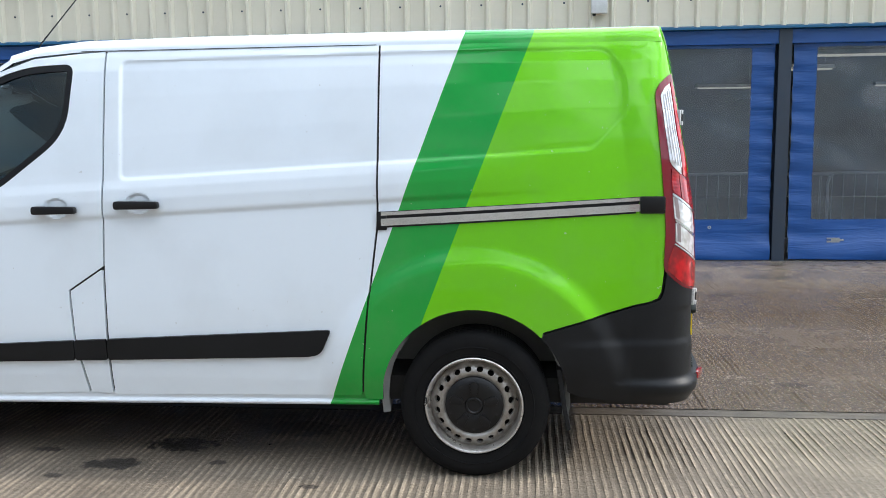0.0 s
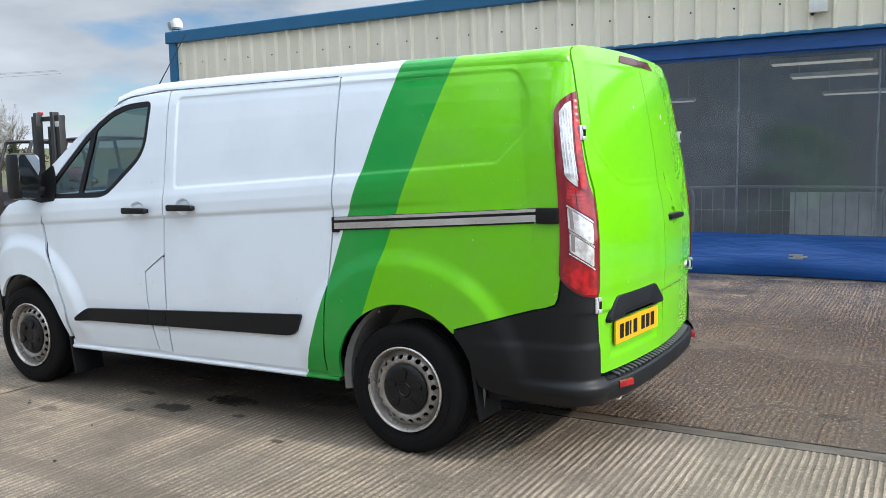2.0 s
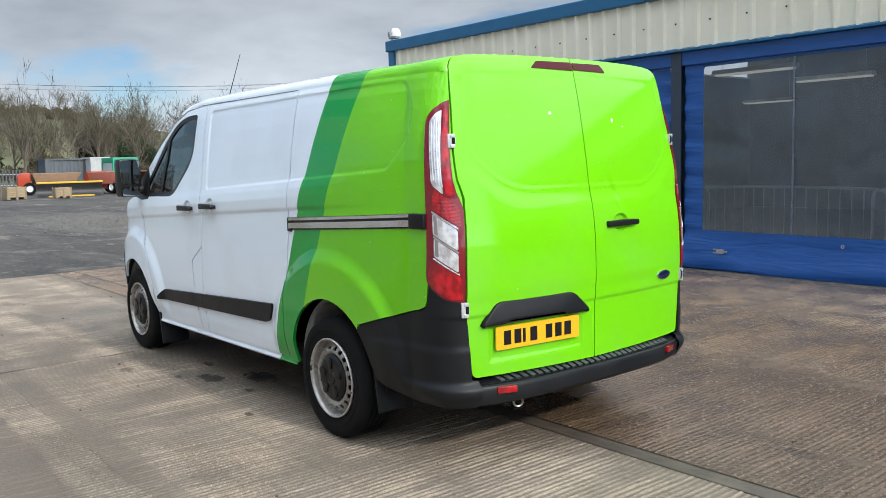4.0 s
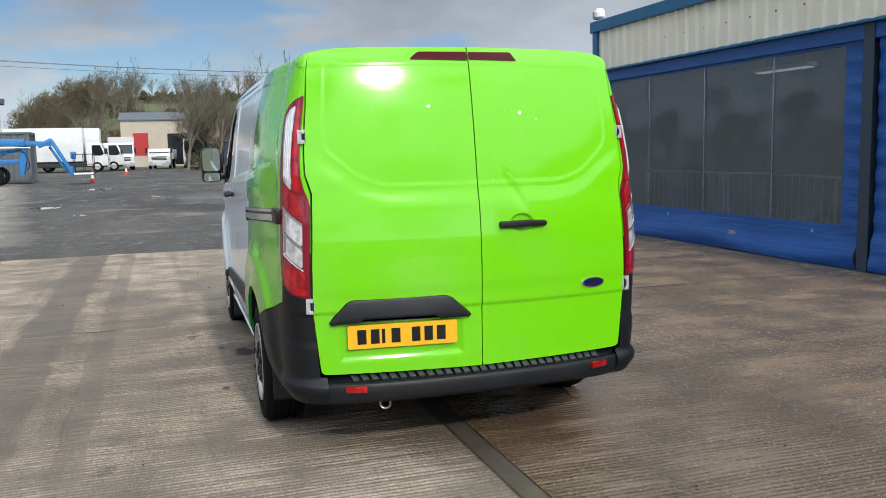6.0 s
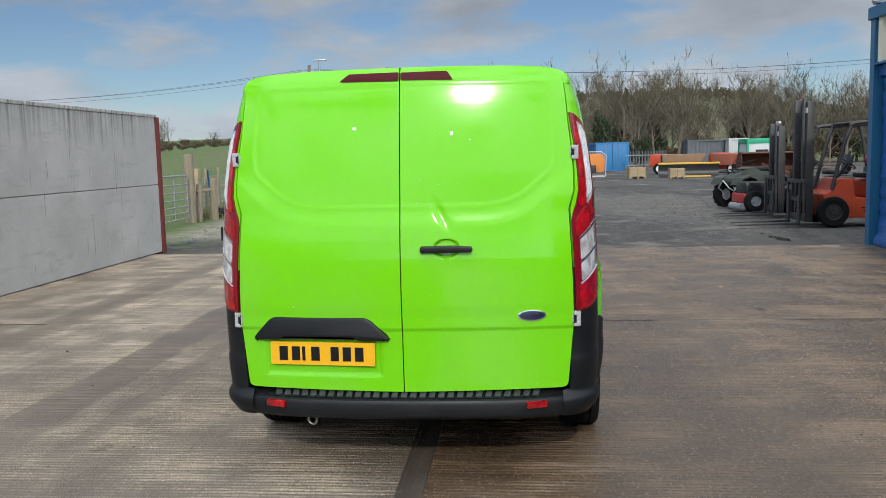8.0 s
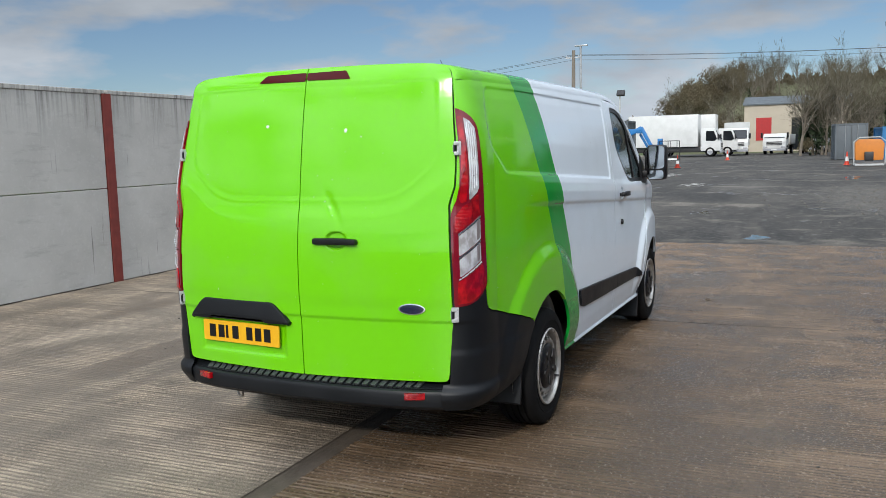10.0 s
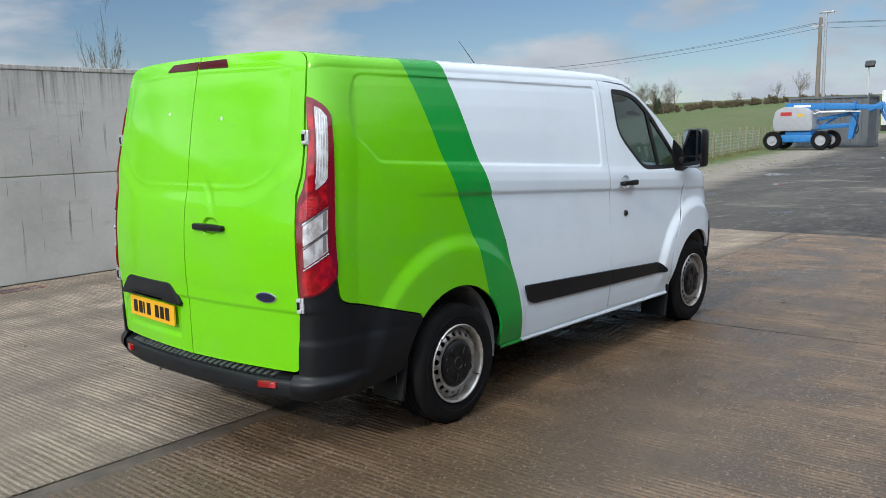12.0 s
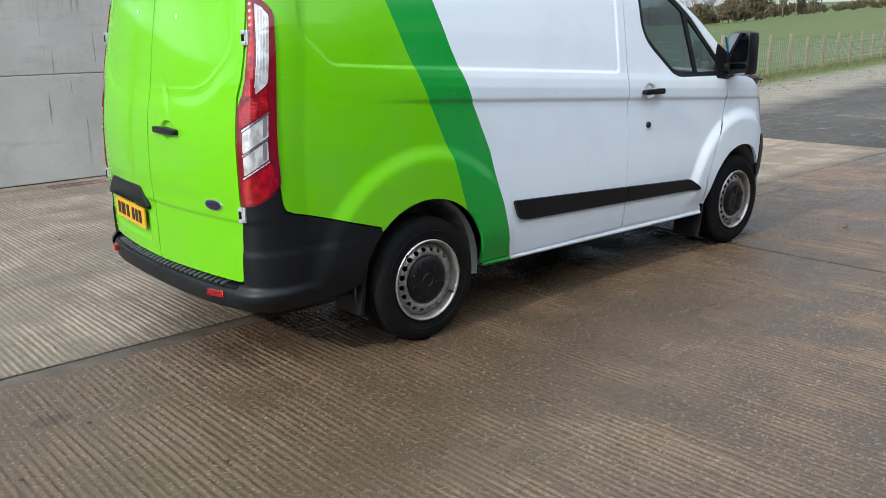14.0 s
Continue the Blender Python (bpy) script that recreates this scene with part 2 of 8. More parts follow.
PAINT = livery()
BLACK_TRIM = surface("grained_black_plastic", (0.0055, 0.0065, 0.008), (0.010, 0.011, 0.013), 0.46, fine=350, bump=0.25, dist=0.001, spec=0.30)
# step ribs: the lime door's reflection is put into a lighter grey-green colour
TREAD = surface("bounce_toned_step_plastic", (0.030, 0.035, 0.034), (0.045, 0.050, 0.046), 0.5, scale=14, fine=200, bump=0.1)
SATIN_BLACK = surface("satin_black_plastic", (0.007, 0.007, 0.008), (0.013, 0.013, 0.013), 0.36, fine=200, bump=0.05, spec=0.3)
RUBBER = surface("tyre_rubber", (0.006, 0.006, 0.0065), (0.014, 0.013, 0.012), 0.82, scale=9, fine=120, amount=0.45, bump=0.2, spec=0.15)
DARK = surface("dark_underbody", (0.012, 0.012, 0.012), (0.03, 0.027, 0.024), 0.85)
LINER = surface("wheel_arch_liner", (0.24, 0.24, 0.235), (0.32, 0.31, 0.29), 0.8, scale=8)
STEEL = surface("silver_wheel_paint", (0.50, 0.48, 0.45), (0.17, 0.13, 0.10), 0.30, 0.6, scale=14, fine=90, amount=0.55)
DISC = surface("dull_wheel_disc", (0.40, 0.385, 0.36), (0.14, 0.105, 0.075), 0.36, 0.55, scale=16, fine=90, amount=0.6)
RIM_EDGE = surface("scuffed_bare_rim", (0.70, 0.69, 0.67), (0.30, 0.24, 0.19), 0.30, 0.75, scale=22, fine=120, amount=0.5)
CHROME = surface("polished_metal", (0.74, 0.74, 0.74), (0.55, 0.54, 0.52), 0.16, 0.95, bump=0.02)
SILVER = surface("silver_hinge_paint", (0.56, 0.57, 0.58), (0.42, 0.42, 0.42), 0.3, 0.3, scale=20, bump=0.05)
RUSTED = surface("rusted_steel", (0.16, 0.12, 0.09), (0.08, 0.05, 0.035), 0.6, 0.4)
RIB_WHITE = Nodes("bright_lens_rib").out(Base_Color=(0.72, 0.73, 0.75), Roughness=0.15, Metallic=0.3, Coat_Weight=0.6)


def lens_material(name, lo, hi, metal, ribs, slope):
    """Lamp plastic over a fluted reflector."""
    n = Nodes(name)
    v = n.obj()
    x, y, z = n.xyz(v)
    w = n.math("SINE", n.math("MULTIPLY", n.math("ADD", z, n.math("MULTIPLY", n.math("ADD", x, n.math("ABSOLUTE", y)), slope)), ribs))
    blot = n.noise(n.scaled(v, (14, 14, 9)), 2.0, 3)
    c = n.mix(n.ramp(blot, 0.38, 0.62), lo, hi)
    return n.out(Base_Color=n.mix(n.math("MULTIPLY", n.ramp(w, 0.2, 0.9), 0.09), c, tuple(q * 0.4 for q in lo)), Metallic=metal, Roughness=0.16, Coat_Weight=1.0, Coat_Roughness=0.02, Normal=n.bump(w, 0.10, 0.002))


RED_LENS = lens_material("red_lamp_lens", (0.42, 0.004, 0.009), (0.20, 0.001, 0.005), 0.1, 420, 0.4)
RED_BRIGHT = lens_material("bright_red_lamp_lens", (0.52, 0.003, 0.009), (0.24, 0.001, 0.005), 0.15, 160, -1.0)
RED_FRAME = Nodes("deep_red_lens_frame").out(Base_Color=(0.17, 0.003, 0.011), Roughness=0.12, Coat_Weight=0.6, Coat_Roughness=0.03)
LENS_GREY = Nodes("smoked_lens").out(Base_Color=(0.30, 0.25, 0.25), Roughness=0.12, Metallic=0.4, Coat_Weight=1.0)
RED_DARK = Nodes("dark_red_lens").out(Base_Color=(0.060, 0.001, 0.003), Roughness=0.16, Specular_IOR_Level=0.18)
CLEAR_LENS = lens_material("clear_lamp_lens", (0.88, 0.88, 0.90), (0.50, 0.47, 0.46), 0.45, 240, 0.8)
PLATE = surface("yellow_plate", (0.80, 0.42, 0.012), (0.74, 0.38, 0.012), 0.35, bump=0.03, scale=30)
BADGE_BLUE = Nodes("badge_blue").out(Base_Color=(0.004, 0.008, 0.035), Roughness=0.2, Coat_Weight=0.5)


def glass(name, tint, rough=0.0, dirt=0.0):
    n = Nodes(name)
    v = n.obj()
    mixer, glossy, clear = n.node("MixShader"), n.node("BsdfGlossy", Color=(1, 1, 1), Roughness=rough), n.node("BsdfTransparent", Color=tint)
    n.put(mixer.inputs[0], n.node("Fresnel", IOR=1.5).outputs[0])
    n.put(mixer.inputs[1], clear.outputs[0])
    n.put(mixer.inputs[2], glossy.outputs[0])
    last = mixer
    if dirt:
        # pale blue film: dust, plus reflected sky painted in as diffuse colour
        haze = n.node("BsdfDiffuse", Color=(0.27, 0.31, 0.36))
        last = n.node("MixShader")
        big = n.noise(n.scaled(v, (1.3, 1.3, 0.7)), 1.4, 5)
        fine = n.noise(n.scaled(v, (14, 14, 1.5)), 2.0, 4)
        n.put(last.inputs[0], n.math("MULTIPLY", n.math("ADD", n.ramp(big, -0.3, 1.1), n.math("MULTIPLY", fine, 0.5)), dirt))
        n.put(last.inputs[1], mixer.outputs[0])
        n.put(last.inputs[2], haze.outputs[0])
    n.t.links.new(last.outputs[0], n.t.nodes["Material Output"].inputs[0])
    return n.m


GLASS = glass("tinted_car_glass", (0.40, 0.47, 0.46))
MIRROR = Nodes("mirror_glass").out(Base_Color=(0.42, 0.44, 0.46), Metallic=1.0, Roughness=0.03)
SEAT = surface("grey_seat_fabric", (0.035, 0.036, 0.04), (0.06, 0.06, 0.065), 0.9, fine=220, bump=0.3)
ORANGE_TAG = surface("orange_card", (0.75, 0.22, 0.02), (0.6, 0.15, 0.02), 0.6)
DASH = surface("dark_dashboard", (0.03, 0.03, 0.032), (0.045, 0.045, 0.047), 0.6)

# ---- geometry helpers ----
def part(name, bm, material, parent=None, label="", flat=False, **tags):
    """Links a bmesh, or a pair (verts, faces), as one mesh object under a thing or a part."""
    me = bpy.data.meshes.new(name)
    if isinstance(bm, tuple):
        me.from_pydata([tuple(map(float, v)) for v in bm[0]], [], [tuple(map(int, f)) for f in bm[1]])
        me.update()
    else:
        bm.to_mesh(me)
        bm.free()
    for m in material if isinstance(material, (list, tuple)) else (material,):
        me.materials.append(m)
    if not flat:
        me.shade_smooth()
        me.set_sharp_from_angle(angle=radians(35))
    ob = new(name, me)
    if parent is not None:
        ob.parent = parent
    return tagged(ob, label, **tags)


def thing(name, m, label, category, group="", kind=""):
    ob = new(name)
    ob.empty_display_size = 0.2
    ob.matrix_world = m
    return tagged(ob, label, category, group, kind)


def rounded(pts, r, n=5):
    """The polygon with its corners rounded by up to r."""
    out, k = [], len(pts)
    for i in range(k):
        p, a, b = (np.array(q, float) for q in (pts[i], pts[i - 1], pts[(i + 1) % k]))
        rr = r[i] if isinstance(r, (list, tuple)) else r
        da, db = np.linalg.norm(a - p), np.linalg.norm(b - p)
        q = min(rr, da * 0.48, db * 0.48)
        s, e = p + (a - p) / da * q, p + (b - p) / db * q
        for j in range(n + 1):
            t = j / n
            out.append(tuple((1 - t) ** 2 * s + 2 * t * (1 - t) * p + t * t * e))
    return out


def poly_sdf(pts):
    P = np.array(pts, float)
    Q = np.roll(P, -1, 0)

    def f(a, b):
        a, b = np.asarray(a, float), np.asarray(b, float)
        best = np.full(a.shape, 1e9)
        inside = np.zeros(a.shape, bool)
        for (x0, y0), (x1, y1) in zip(P, Q):
            ex, ey = x1 - x0, y1 - y0
            t = np.clip(((a - x0) * ex + (b - y0) * ey) / max(ex * ex + ey * ey, 1e-12), 0, 1)
            best = np.minimum(best, np.hypot(a - x0 - t * ex, b - y0 - t * ey))
            if abs(ey) > 1e-12:
                inside ^= ((y0 > b) != (y1 > b)) & (a < (x1 - x0) * (b - y0) / (y1 - y0) + x0)
        return np.where(inside, -best, best)
    return f


def minus(f, *cuts):
    return lambda a, b: np.maximum.reduce([f(a, b)] + [-c(a, b) for c in cuts])


def disc(ca, cb, r, rb=None):
    rb = rb or r
    return lambda a, b: (np.hypot((a - ca) / r, (b - cb) / rb) - 1) * min(r, rb)


def sheet(fn, sdf, a0, a1, b0, b1, h, depth=0.0, flip=False, hb=None):
    """A curved panel: the part of the map fn(a, b) where sdf < 0, with a clean edge turned in by depth."""
    hb = hb or h
    na, nb = max(2, int(round((a1 - a0) / h))), max(2, int(round((b1 - b0) / hb)))
    A, B = np.meshgrid(np.linspace(a0, a1, na + 1), np.linspace(b0, b1, nb + 1), indexing="ij")
    ha, hbb = (a1 - a0) / na, (b1 - b0) / nb
    d = sdf(A, B) if sdf else np.full(A.shape, -1.0)
    if sdf:
        for _ in range(3):
            e = 1e-4
            ga, gb = (sdf(A + e, B) - sdf(A - e, B)) / (2 * e), (sdf(A, B + e) - sdf(A, B - e)) / (2 * e)
            g2 = np.maximum(ga * ga + gb * gb, 1e-6)
            near = np.abs(d) < 0.56 * max(ha, hbb) if _ == 0 else near
            A, B = np.where(near, A - d * ga / g2, A), np.where(near, B - d * gb / g2, B)
            d = sdf(A, B)
        d = np.where(near, 0.0, d)
    X, Y, Z = fn(A, B)
    V = np.stack([X, Y, Z], -1).reshape(-1, 3)
    e = 1e-3
    du = (np.stack(fn(A + e, B), -1) - np.stack(fn(A - e, B), -1)).reshape(-1, 3)
    dv = (np.stack(fn(A, B + e), -1) - np.stack(fn(A, B - e), -1)).reshape(-1, 3)
    N = np.cross(du, dv)
    N /= np.maximum(np.linalg.norm(N, axis=1, keepdims=True), 1e-12)
    idx = np.arange(V.shape[0]).reshape(A.shape)
    faces = []
    ca, cb = (A[:-1, :-1] + A[1:, 1:] + A[1:, :-1] + A[:-1, 1:]) / 4, (B[:-1, :-1] + B[1:, 1:] + B[1:, :-1] + B[:-1, 1:]) / 4
    cd = sdf(ca, cb) if sdf else np.full(ca.shape, -1.0)
    for i in range(na):
        for j in range(nb):
            q = [(i, j), (i + 1, j), (i + 1, j + 1), (i, j + 1)]
            dd = [d[c] for c in q]
            pos, neg = sum(v > 0 for v in dd), sum(v < 0 for v in dd)
            if pos == 0:
                if neg or cd[i, j] < 0:
                    faces.append([idx[c] for c in q])
            elif neg and pos == 1:
                faces.append([idx[c] for c in q if d[c] <= 0])
    if flip:
        faces = [f[::-1] for f in faces]
        N = -N
    used = sorted({v for f in faces for v in f})
    ren = {v: k for k, v in enumerate(used)}
    V, N = V[used], N[used]
    faces = [[ren[v] for v in f] for f in faces]
    if depth:
        count = {}
        for f in faces:
            for p, q in zip(f, f[1:] + f[:1]):
                count[(p, q)] = 1
        edge = [(p, q) for (p, q) in count if (q, p) not in count]
        rim = sorted({v for pq in edge for v in pq})
        at = {v: len(V) + k for k, v in enumerate(rim)}
        V = np.vstack([V, V[rim] - N[rim] * depth])
        faces += [[q, p, at[p], at[q]] for p, q in edge]
    return V, faces


def joined(*pairs):
    V, F, o = [], [], 0
    for v, f in pairs:
        V.append(np.asarray(v, float).reshape(-1, 3))
        F += [[i + o for i in q] for q in f]
        o += len(v)
    return np.vstack(V), F


def moved(pair, m):
    v = np.asarray(pair[0], float)
    M = np.array(m)
    return v @ M[:3, :3].T + M[:3, 3], pair[1]


def mirrored(pair):
    v = np.array(pair[0], float)
    v[:, 1] *= -1
    return v, [list(f)[::-1] for f in pair[1]]


def block(x0, y0, z0, x1, y1, z1, bevel=0.0):
    """A box with bevelled edges, as (verts, faces)."""
    bm = bmesh.new()
    bmesh.ops.create_cube(bm, size=1)
    for v in bm.verts:
        v.co = Vector(((x0 + x1) / 2 + v.co.x * (x1 - x0), (y0 + y1) / 2 + v.co.y * (y1 - y0), (z0 + z1) / 2 + v.co.z * (z1 - z0)))
    if bevel:
        bmesh.ops.bevel(bm, geom=bm.edges[:], offset=bevel, segments=2, affect="EDGES", profile=0.6)
    return taken(bm)


def taken(bm):
    bm.verts.index_update()
    r = np.array([tuple(v.co) for v in bm.verts]), [[v.index for v in f.verts] for f in bm.faces]
    bm.free()
    return r


def lathe(profile, n=48, axis="y", close=False):
    """Turns (radius, along) pairs round an axis."""
    V, F, k = [], [], len(profile)
    for i in range(n):
        c, s = math.cos(2 * math.pi * i / n), math.sin(2 * math.pi * i / n)
        for r, a in profile:
            V.append({"y": (r * c, a, r * s), "z": (r * c, r * s, a), "x": (a, r * c, r * s)}[axis])
    for i in range(n):
        for j in range(k if close else k - 1):
            a, b = i * k + j, i * k + (j + 1) % k
            c, d = ((i + 1) % n) * k + (j + 1) % k, ((i + 1) % n) * k + j
            F.append([a, b, c, d] if axis == "y" else [a, d, c, b])
    return np.array(V), F


def tube(path, r, n=8, ends=True):
    """A round bar along a path; r: one radius or one for each point."""
    P = [Vector(p) for p in path]
    V, F = [], []
    up = None
    for i, p in enumerate(P):
        t = (P[min(i + 1, len(P) - 1)] - P[max(i - 1, 0)]).normalized()
        if up is None:
            up = t.orthogonal().normalized()
        up = (up - t * up.dot(t)).normalized()
        side = t.cross(up)
        rr = r[i] if isinstance(r, (list, tuple)) else r
        for k in range(n):
            a = 2 * math.pi * k / n
            V.append(tuple(p + (up * math.cos(a) + side * math.sin(a)) * rr))
    for i in range(len(P) - 1):
        for k in range(n):
            F.append([i * n + k, i * n + (k + 1) % n, (i + 1) * n + (k + 1) % n, (i + 1) * n + k])
    if ends:
        F.append(list(range(n))[::-1])
        F.append([(len(P) - 1) * n + k for k in range(n)])
    return np.array(V), F


def prism(outline, y0, y1, bevel=0.0, axis="y"):
    """An outline (a, b) given depth along an axis: y -> (a, y, b), x -> (x, a, b), z -> (a, b, z)."""
    bm = bmesh.new()
    place = {"y": lambda a, b, d: (a, d, b), "x": lambda a, b, d: (d, a, b), "z": lambda a, b, d: (a, b, d)}[axis]
    lo = [bm.verts.new(place(a, b, y0)) for a, b in outline]
    hi = [bm.verts.new(place(a, b, y1)) for a, b in outline]
    k = len(outline)
    bm.faces.new(lo)
    bm.faces.new(hi[::-1])
    for i in range(k):
        bm.faces.new((lo[i], lo[(i + 1) % k], hi[(i + 1) % k], hi[i]))
    bmesh.ops.recalc_face_normals(bm, faces=bm.faces[:])
    if bevel:
        es = [e for e in bm.edges if len(e.link_faces) == 2 and e.calc_face_angle(0) > 0.5]
        bmesh.ops.bevel(bm, geom=es, offset=bevel, segments=2, affect="EDGES", profile=0.6)
    return taken(bm)


def spline(pts, n):
    """A smooth curve through the points (Catmull-Rom)."""
    P = np.array(pts, float)
    P = np.vstack([2 * P[0] - P[1], P, 2 * P[-1] - P[-2]])
    out = []
    for i in range(1, len(P) - 2):
        for j in range(n):
            t = j / n
            out.append(0.5 * (2 * P[i] + (P[i + 1] - P[i - 1]) * t + (2 * P[i - 1] - 5 * P[i] + 4 * P[i + 1] - P[i + 2]) * t * t + (3 * P[i] - P[i - 1] - 3 * P[i + 1] + P[i + 2]) * t ** 3))
    out.append(P[-2])
    return np.array(out)


def step(x, a, b):
    t = np.clip((x - a) / (b - a), 0, 1)
    return t * t * (3 - 2 * t)

# ---- the yard ----
def terrain(x, y):
    x, y = np.asarray(x, float), np.asarray(y, float)
    r, b = np.hypot(x - 4, y - 5), np.degrees(np.arctan2(5 - y, 4 - x))          # b: bearing towards the field
    field = np.interp(b, [2, 8, 14, 17, 22, 26, 30, 45, 100], [0.0, 3.5, 4.6, 4.3, 3.5, 2.6, 1.7, 1.0, 0.8]) * step(r, 28, 150) * step(0.145 * x - y, 1.0, 13.0)
    hill = 17.0 * step(-x, 105, 260) * step(y + 0.15 * (-x), -12, 24) * step(0.40 * (-x) - y, -8, 30)
    far = 13.0 * step(r, 250, 650)
    return field + hill + far - 0.03


xs = np.concatenate([np.linspace(-1500, -300, 14), np.linspace(-290, -80, 43), np.linspace(-78, 40, 72), np.linspace(60, 1500, 14)])
ys = np.concatenate([np.linspace(-1500, -200, 14), np.linspace(-190, -22, 36), np.linspace(-20, 60, 41), np.linspace(66, 200, 20), np.linspace(260, 1500, 10)])
A, B = np.meshgrid(xs, ys, indexing="ij")
V = np.stack([A, B, terrain(A, B)], -1).reshape(-1, 3)
k = len(ys)
F = [[i * k + j, (i + 1) * k + j, (i + 1) * k + j + 1, i * k + j + 1] for i in range(len(xs) - 1) for j in range(k - 1)]


def yard_ground():
    n = Nodes("yard_ground")
    v = n.pos()
    x, y, z = n.xyz(v)
    big = n.noise(n.scaled(v, (0.12, 0.3, 0)), 1.0, 6, 0.6, 0.5)
    mid = n.noise(v, 0.9, 6, 0.65)
    fine = n.noise(v, 22, 4)
    stones = n.node("TexVoronoi", Vector=v, Scale=26.0).outputs[0]
    asphalt = n.mix(n.ramp(big, 0.4, 0.62), (0.022, 0.020, 0.018), (0.058, 0.051, 0.043))
    asphalt = n.mix(n.math("MULTIPLY", n.ramp(fine, 0.5, 0.75), 0.5), asphalt, (0.13, 0.12, 0.105))
    tracks = n.noise(n.scaled(v, (0.25, 1.1, 0)), 1.0, 6, 0.7, 0.6)
    asphalt = n.mix(n.math("MULTIPLY", n.ramp(tracks, 0.5, 0.68), 0.6), asphalt, (0.115, 0.10, 0.083))
    asphalt = n.mix(n.math("MULTIPLY", n.ramp(n.noise(v, 6.0, 5, 0.75), 0.55, 0.68), 0.55), asphalt, (0.20, 0.185, 0.16))
    gravel = n.mix(n.ramp(stones, 0.1, 0.6), (0.42, 0.37, 0.30), (0.19, 0.165, 0.13))
    grass = n.mix(n.ramp(mid, 0.35, 0.65), (0.060, 0.100, 0.016), (0.085, 0.112, 0.028))
    rough = n.mix(n.ramp(n.noise(v, 0.12, 5), 0.35, 0.65), (0.075, 0.078, 0.032), (0.10, 0.085, 0.042))
    grass = n.mix(n.math("MULTIPLY", n.math("GREATER_THAN", n.math("ADD", y, n.math("MULTIPLY", x, -0.16)), 6.0), 0.75), grass, rough)
    grass = n.mix(n.math("MULTIPLY", n.ramp(n.noise(v, 0.05, 4), 0.45, 0.6), 0.5), grass, (0.12, 0.12, 0.055))
    rubbly = n.mix(n.ramp(stones, 0.1, 0.6), (0.27, 0.25, 0.215), (0.10, 0.09, 0.078))
    # patches of loose stone in the yard
    patch = n.ramp(n.math("ADD", n.math("MULTIPLY", n.noise(n.scaled(v, (0.35, 0.12, 0)), 1.0, 5), 0.6), n.math("MULTIPLY", mid, 0.4)), 0.55, 0.62)
    c = n.mix(n.math("MULTIPLY", patch, 0.55), asphalt, gravel)
    wob = n.math("MULTIPLY", n.math("SUBTRACT", mid, 0.5), 3.0)
    d = n.math("MAXIMUM", n.math("ADD", n.math("ADD", n.math("SUBTRACT", y, n.math("MULTIPLY", x, 0.14)), -1.94), n.math("MULTIPLY", wob, 0.6)), n.math("ADD", x, n.math("ADD", wob, 12.0)))      # gravel margin beside the fence
    c = n.mix(n.ramp(d, 0.6, -0.6), c, gravel)
    e = n.math("ADD", n.math("ADD", n.math("SUBTRACT", y, n.math("MULTIPLY", x, 0.145)), 0.5), n.math("MULTIPLY", wob, 0.6))
    verge = n.math("MULTIPLY", n.ramp(e, 2.6, 0.4), n.ramp(n.noise(v, 2.6, 5, 0.7), 0.47, 0.60))
    c = n.mix(n.math("MULTIPLY", verge, 0.7), c, (0.10, 0.11, 0.04))
    c = n.mix(n.ramp(e, 0.5, -0.5), c, grass)
    g = n.math("ADD", n.math("ADD", x, 100), n.math("MULTIPLY", wob, 2))
    c = n.mix(n.ramp(g, 1, -1), c, grass)
    g2 = n.math("SUBTRACT", n.math("SUBTRACT", n.math("ADD", y, wob), 46), n.math("MULTIPLY", x, 0.1))
    c = n.mix(n.ramp(g2, -1, 1), c, grass)
    for sx, sy, rx, ry, amt in ((-20.5, 8.9, 7.5, 2.4, 0.9), (-13.2, 9.6, 2.0, 0.7, 0.6), (-26, 4.5, 4.0, 1.2, 0.5), (-15, 2.2, 3.5, 0.7, 0.35)):
        q = n.math("ADD", n.math("POWER", n.math("DIVIDE", n.math("SUBTRACT", x, sx), rx), 2.0), n.math("POWER", n.math("DIVIDE", n.math("SUBTRACT", y, sy), ry), 2.0))
        q = n.math("ADD", q, n.math("MULTIPLY", n.math("SUBTRACT", n.noise(v, 2.2, 5, 0.7), 0.5), 3.0))
        c = n.mix(n.math("MULTIPLY", n.ramp(q, 1.2, 0.4), n.math("MULTIPLY", n.ramp(n.noise(v, 9.0, 4, 0.7), 0.38, 0.62), amt)), c, rubbly)
    yard = n.math("MULTIPLY", n.ramp(e, -0.5, 0.5), n.ramp(g, -1, 1))
    wet = n.math("MULTIPLY", n.ramp(n.noise(n.scaled(v, (0.35, 0.9, 0)), 1.1, 6, 0.7, 0.6), 0.60, 0.68), yard)
    pool = None
    for sx, sy, rx, ry in ((-23.4, -0.5, 1.3, 0.7), (-15.2, 4.45, 0.7, 0.3), (-10.3, 5.85, 0.6, 0.3), (-37.0, 0.2, 2.6, 0.9), (-10.8, 9.4, 0.9, 0.22), (-12.8, -0.3, 0.9, 0.25), (-28.0, 2.6, 1.8, 0.6), (-19.5, 0.9, 0.9, 0.25), (-33.0, 8.0, 2.4, 0.5)):
        q = n.math("ADD", n.math("POWER", n.math("DIVIDE", n.math("SUBTRACT", x, sx), rx), 2.0), n.math("POWER", n.math("DIVIDE", n.math("SUBTRACT", y, sy), ry), 2.0))
        q = n.ramp(n.math("ADD", q, n.math("MULTIPLY", n.math("SUBTRACT", n.noise(n.scaled(v, (1.0, 2.2, 1)), 1.6, 6, 0.65), 0.5), 5.0)), 0.35, 0.15)
        pool = q if pool is None else n.math("MAXIMUM", pool, q)
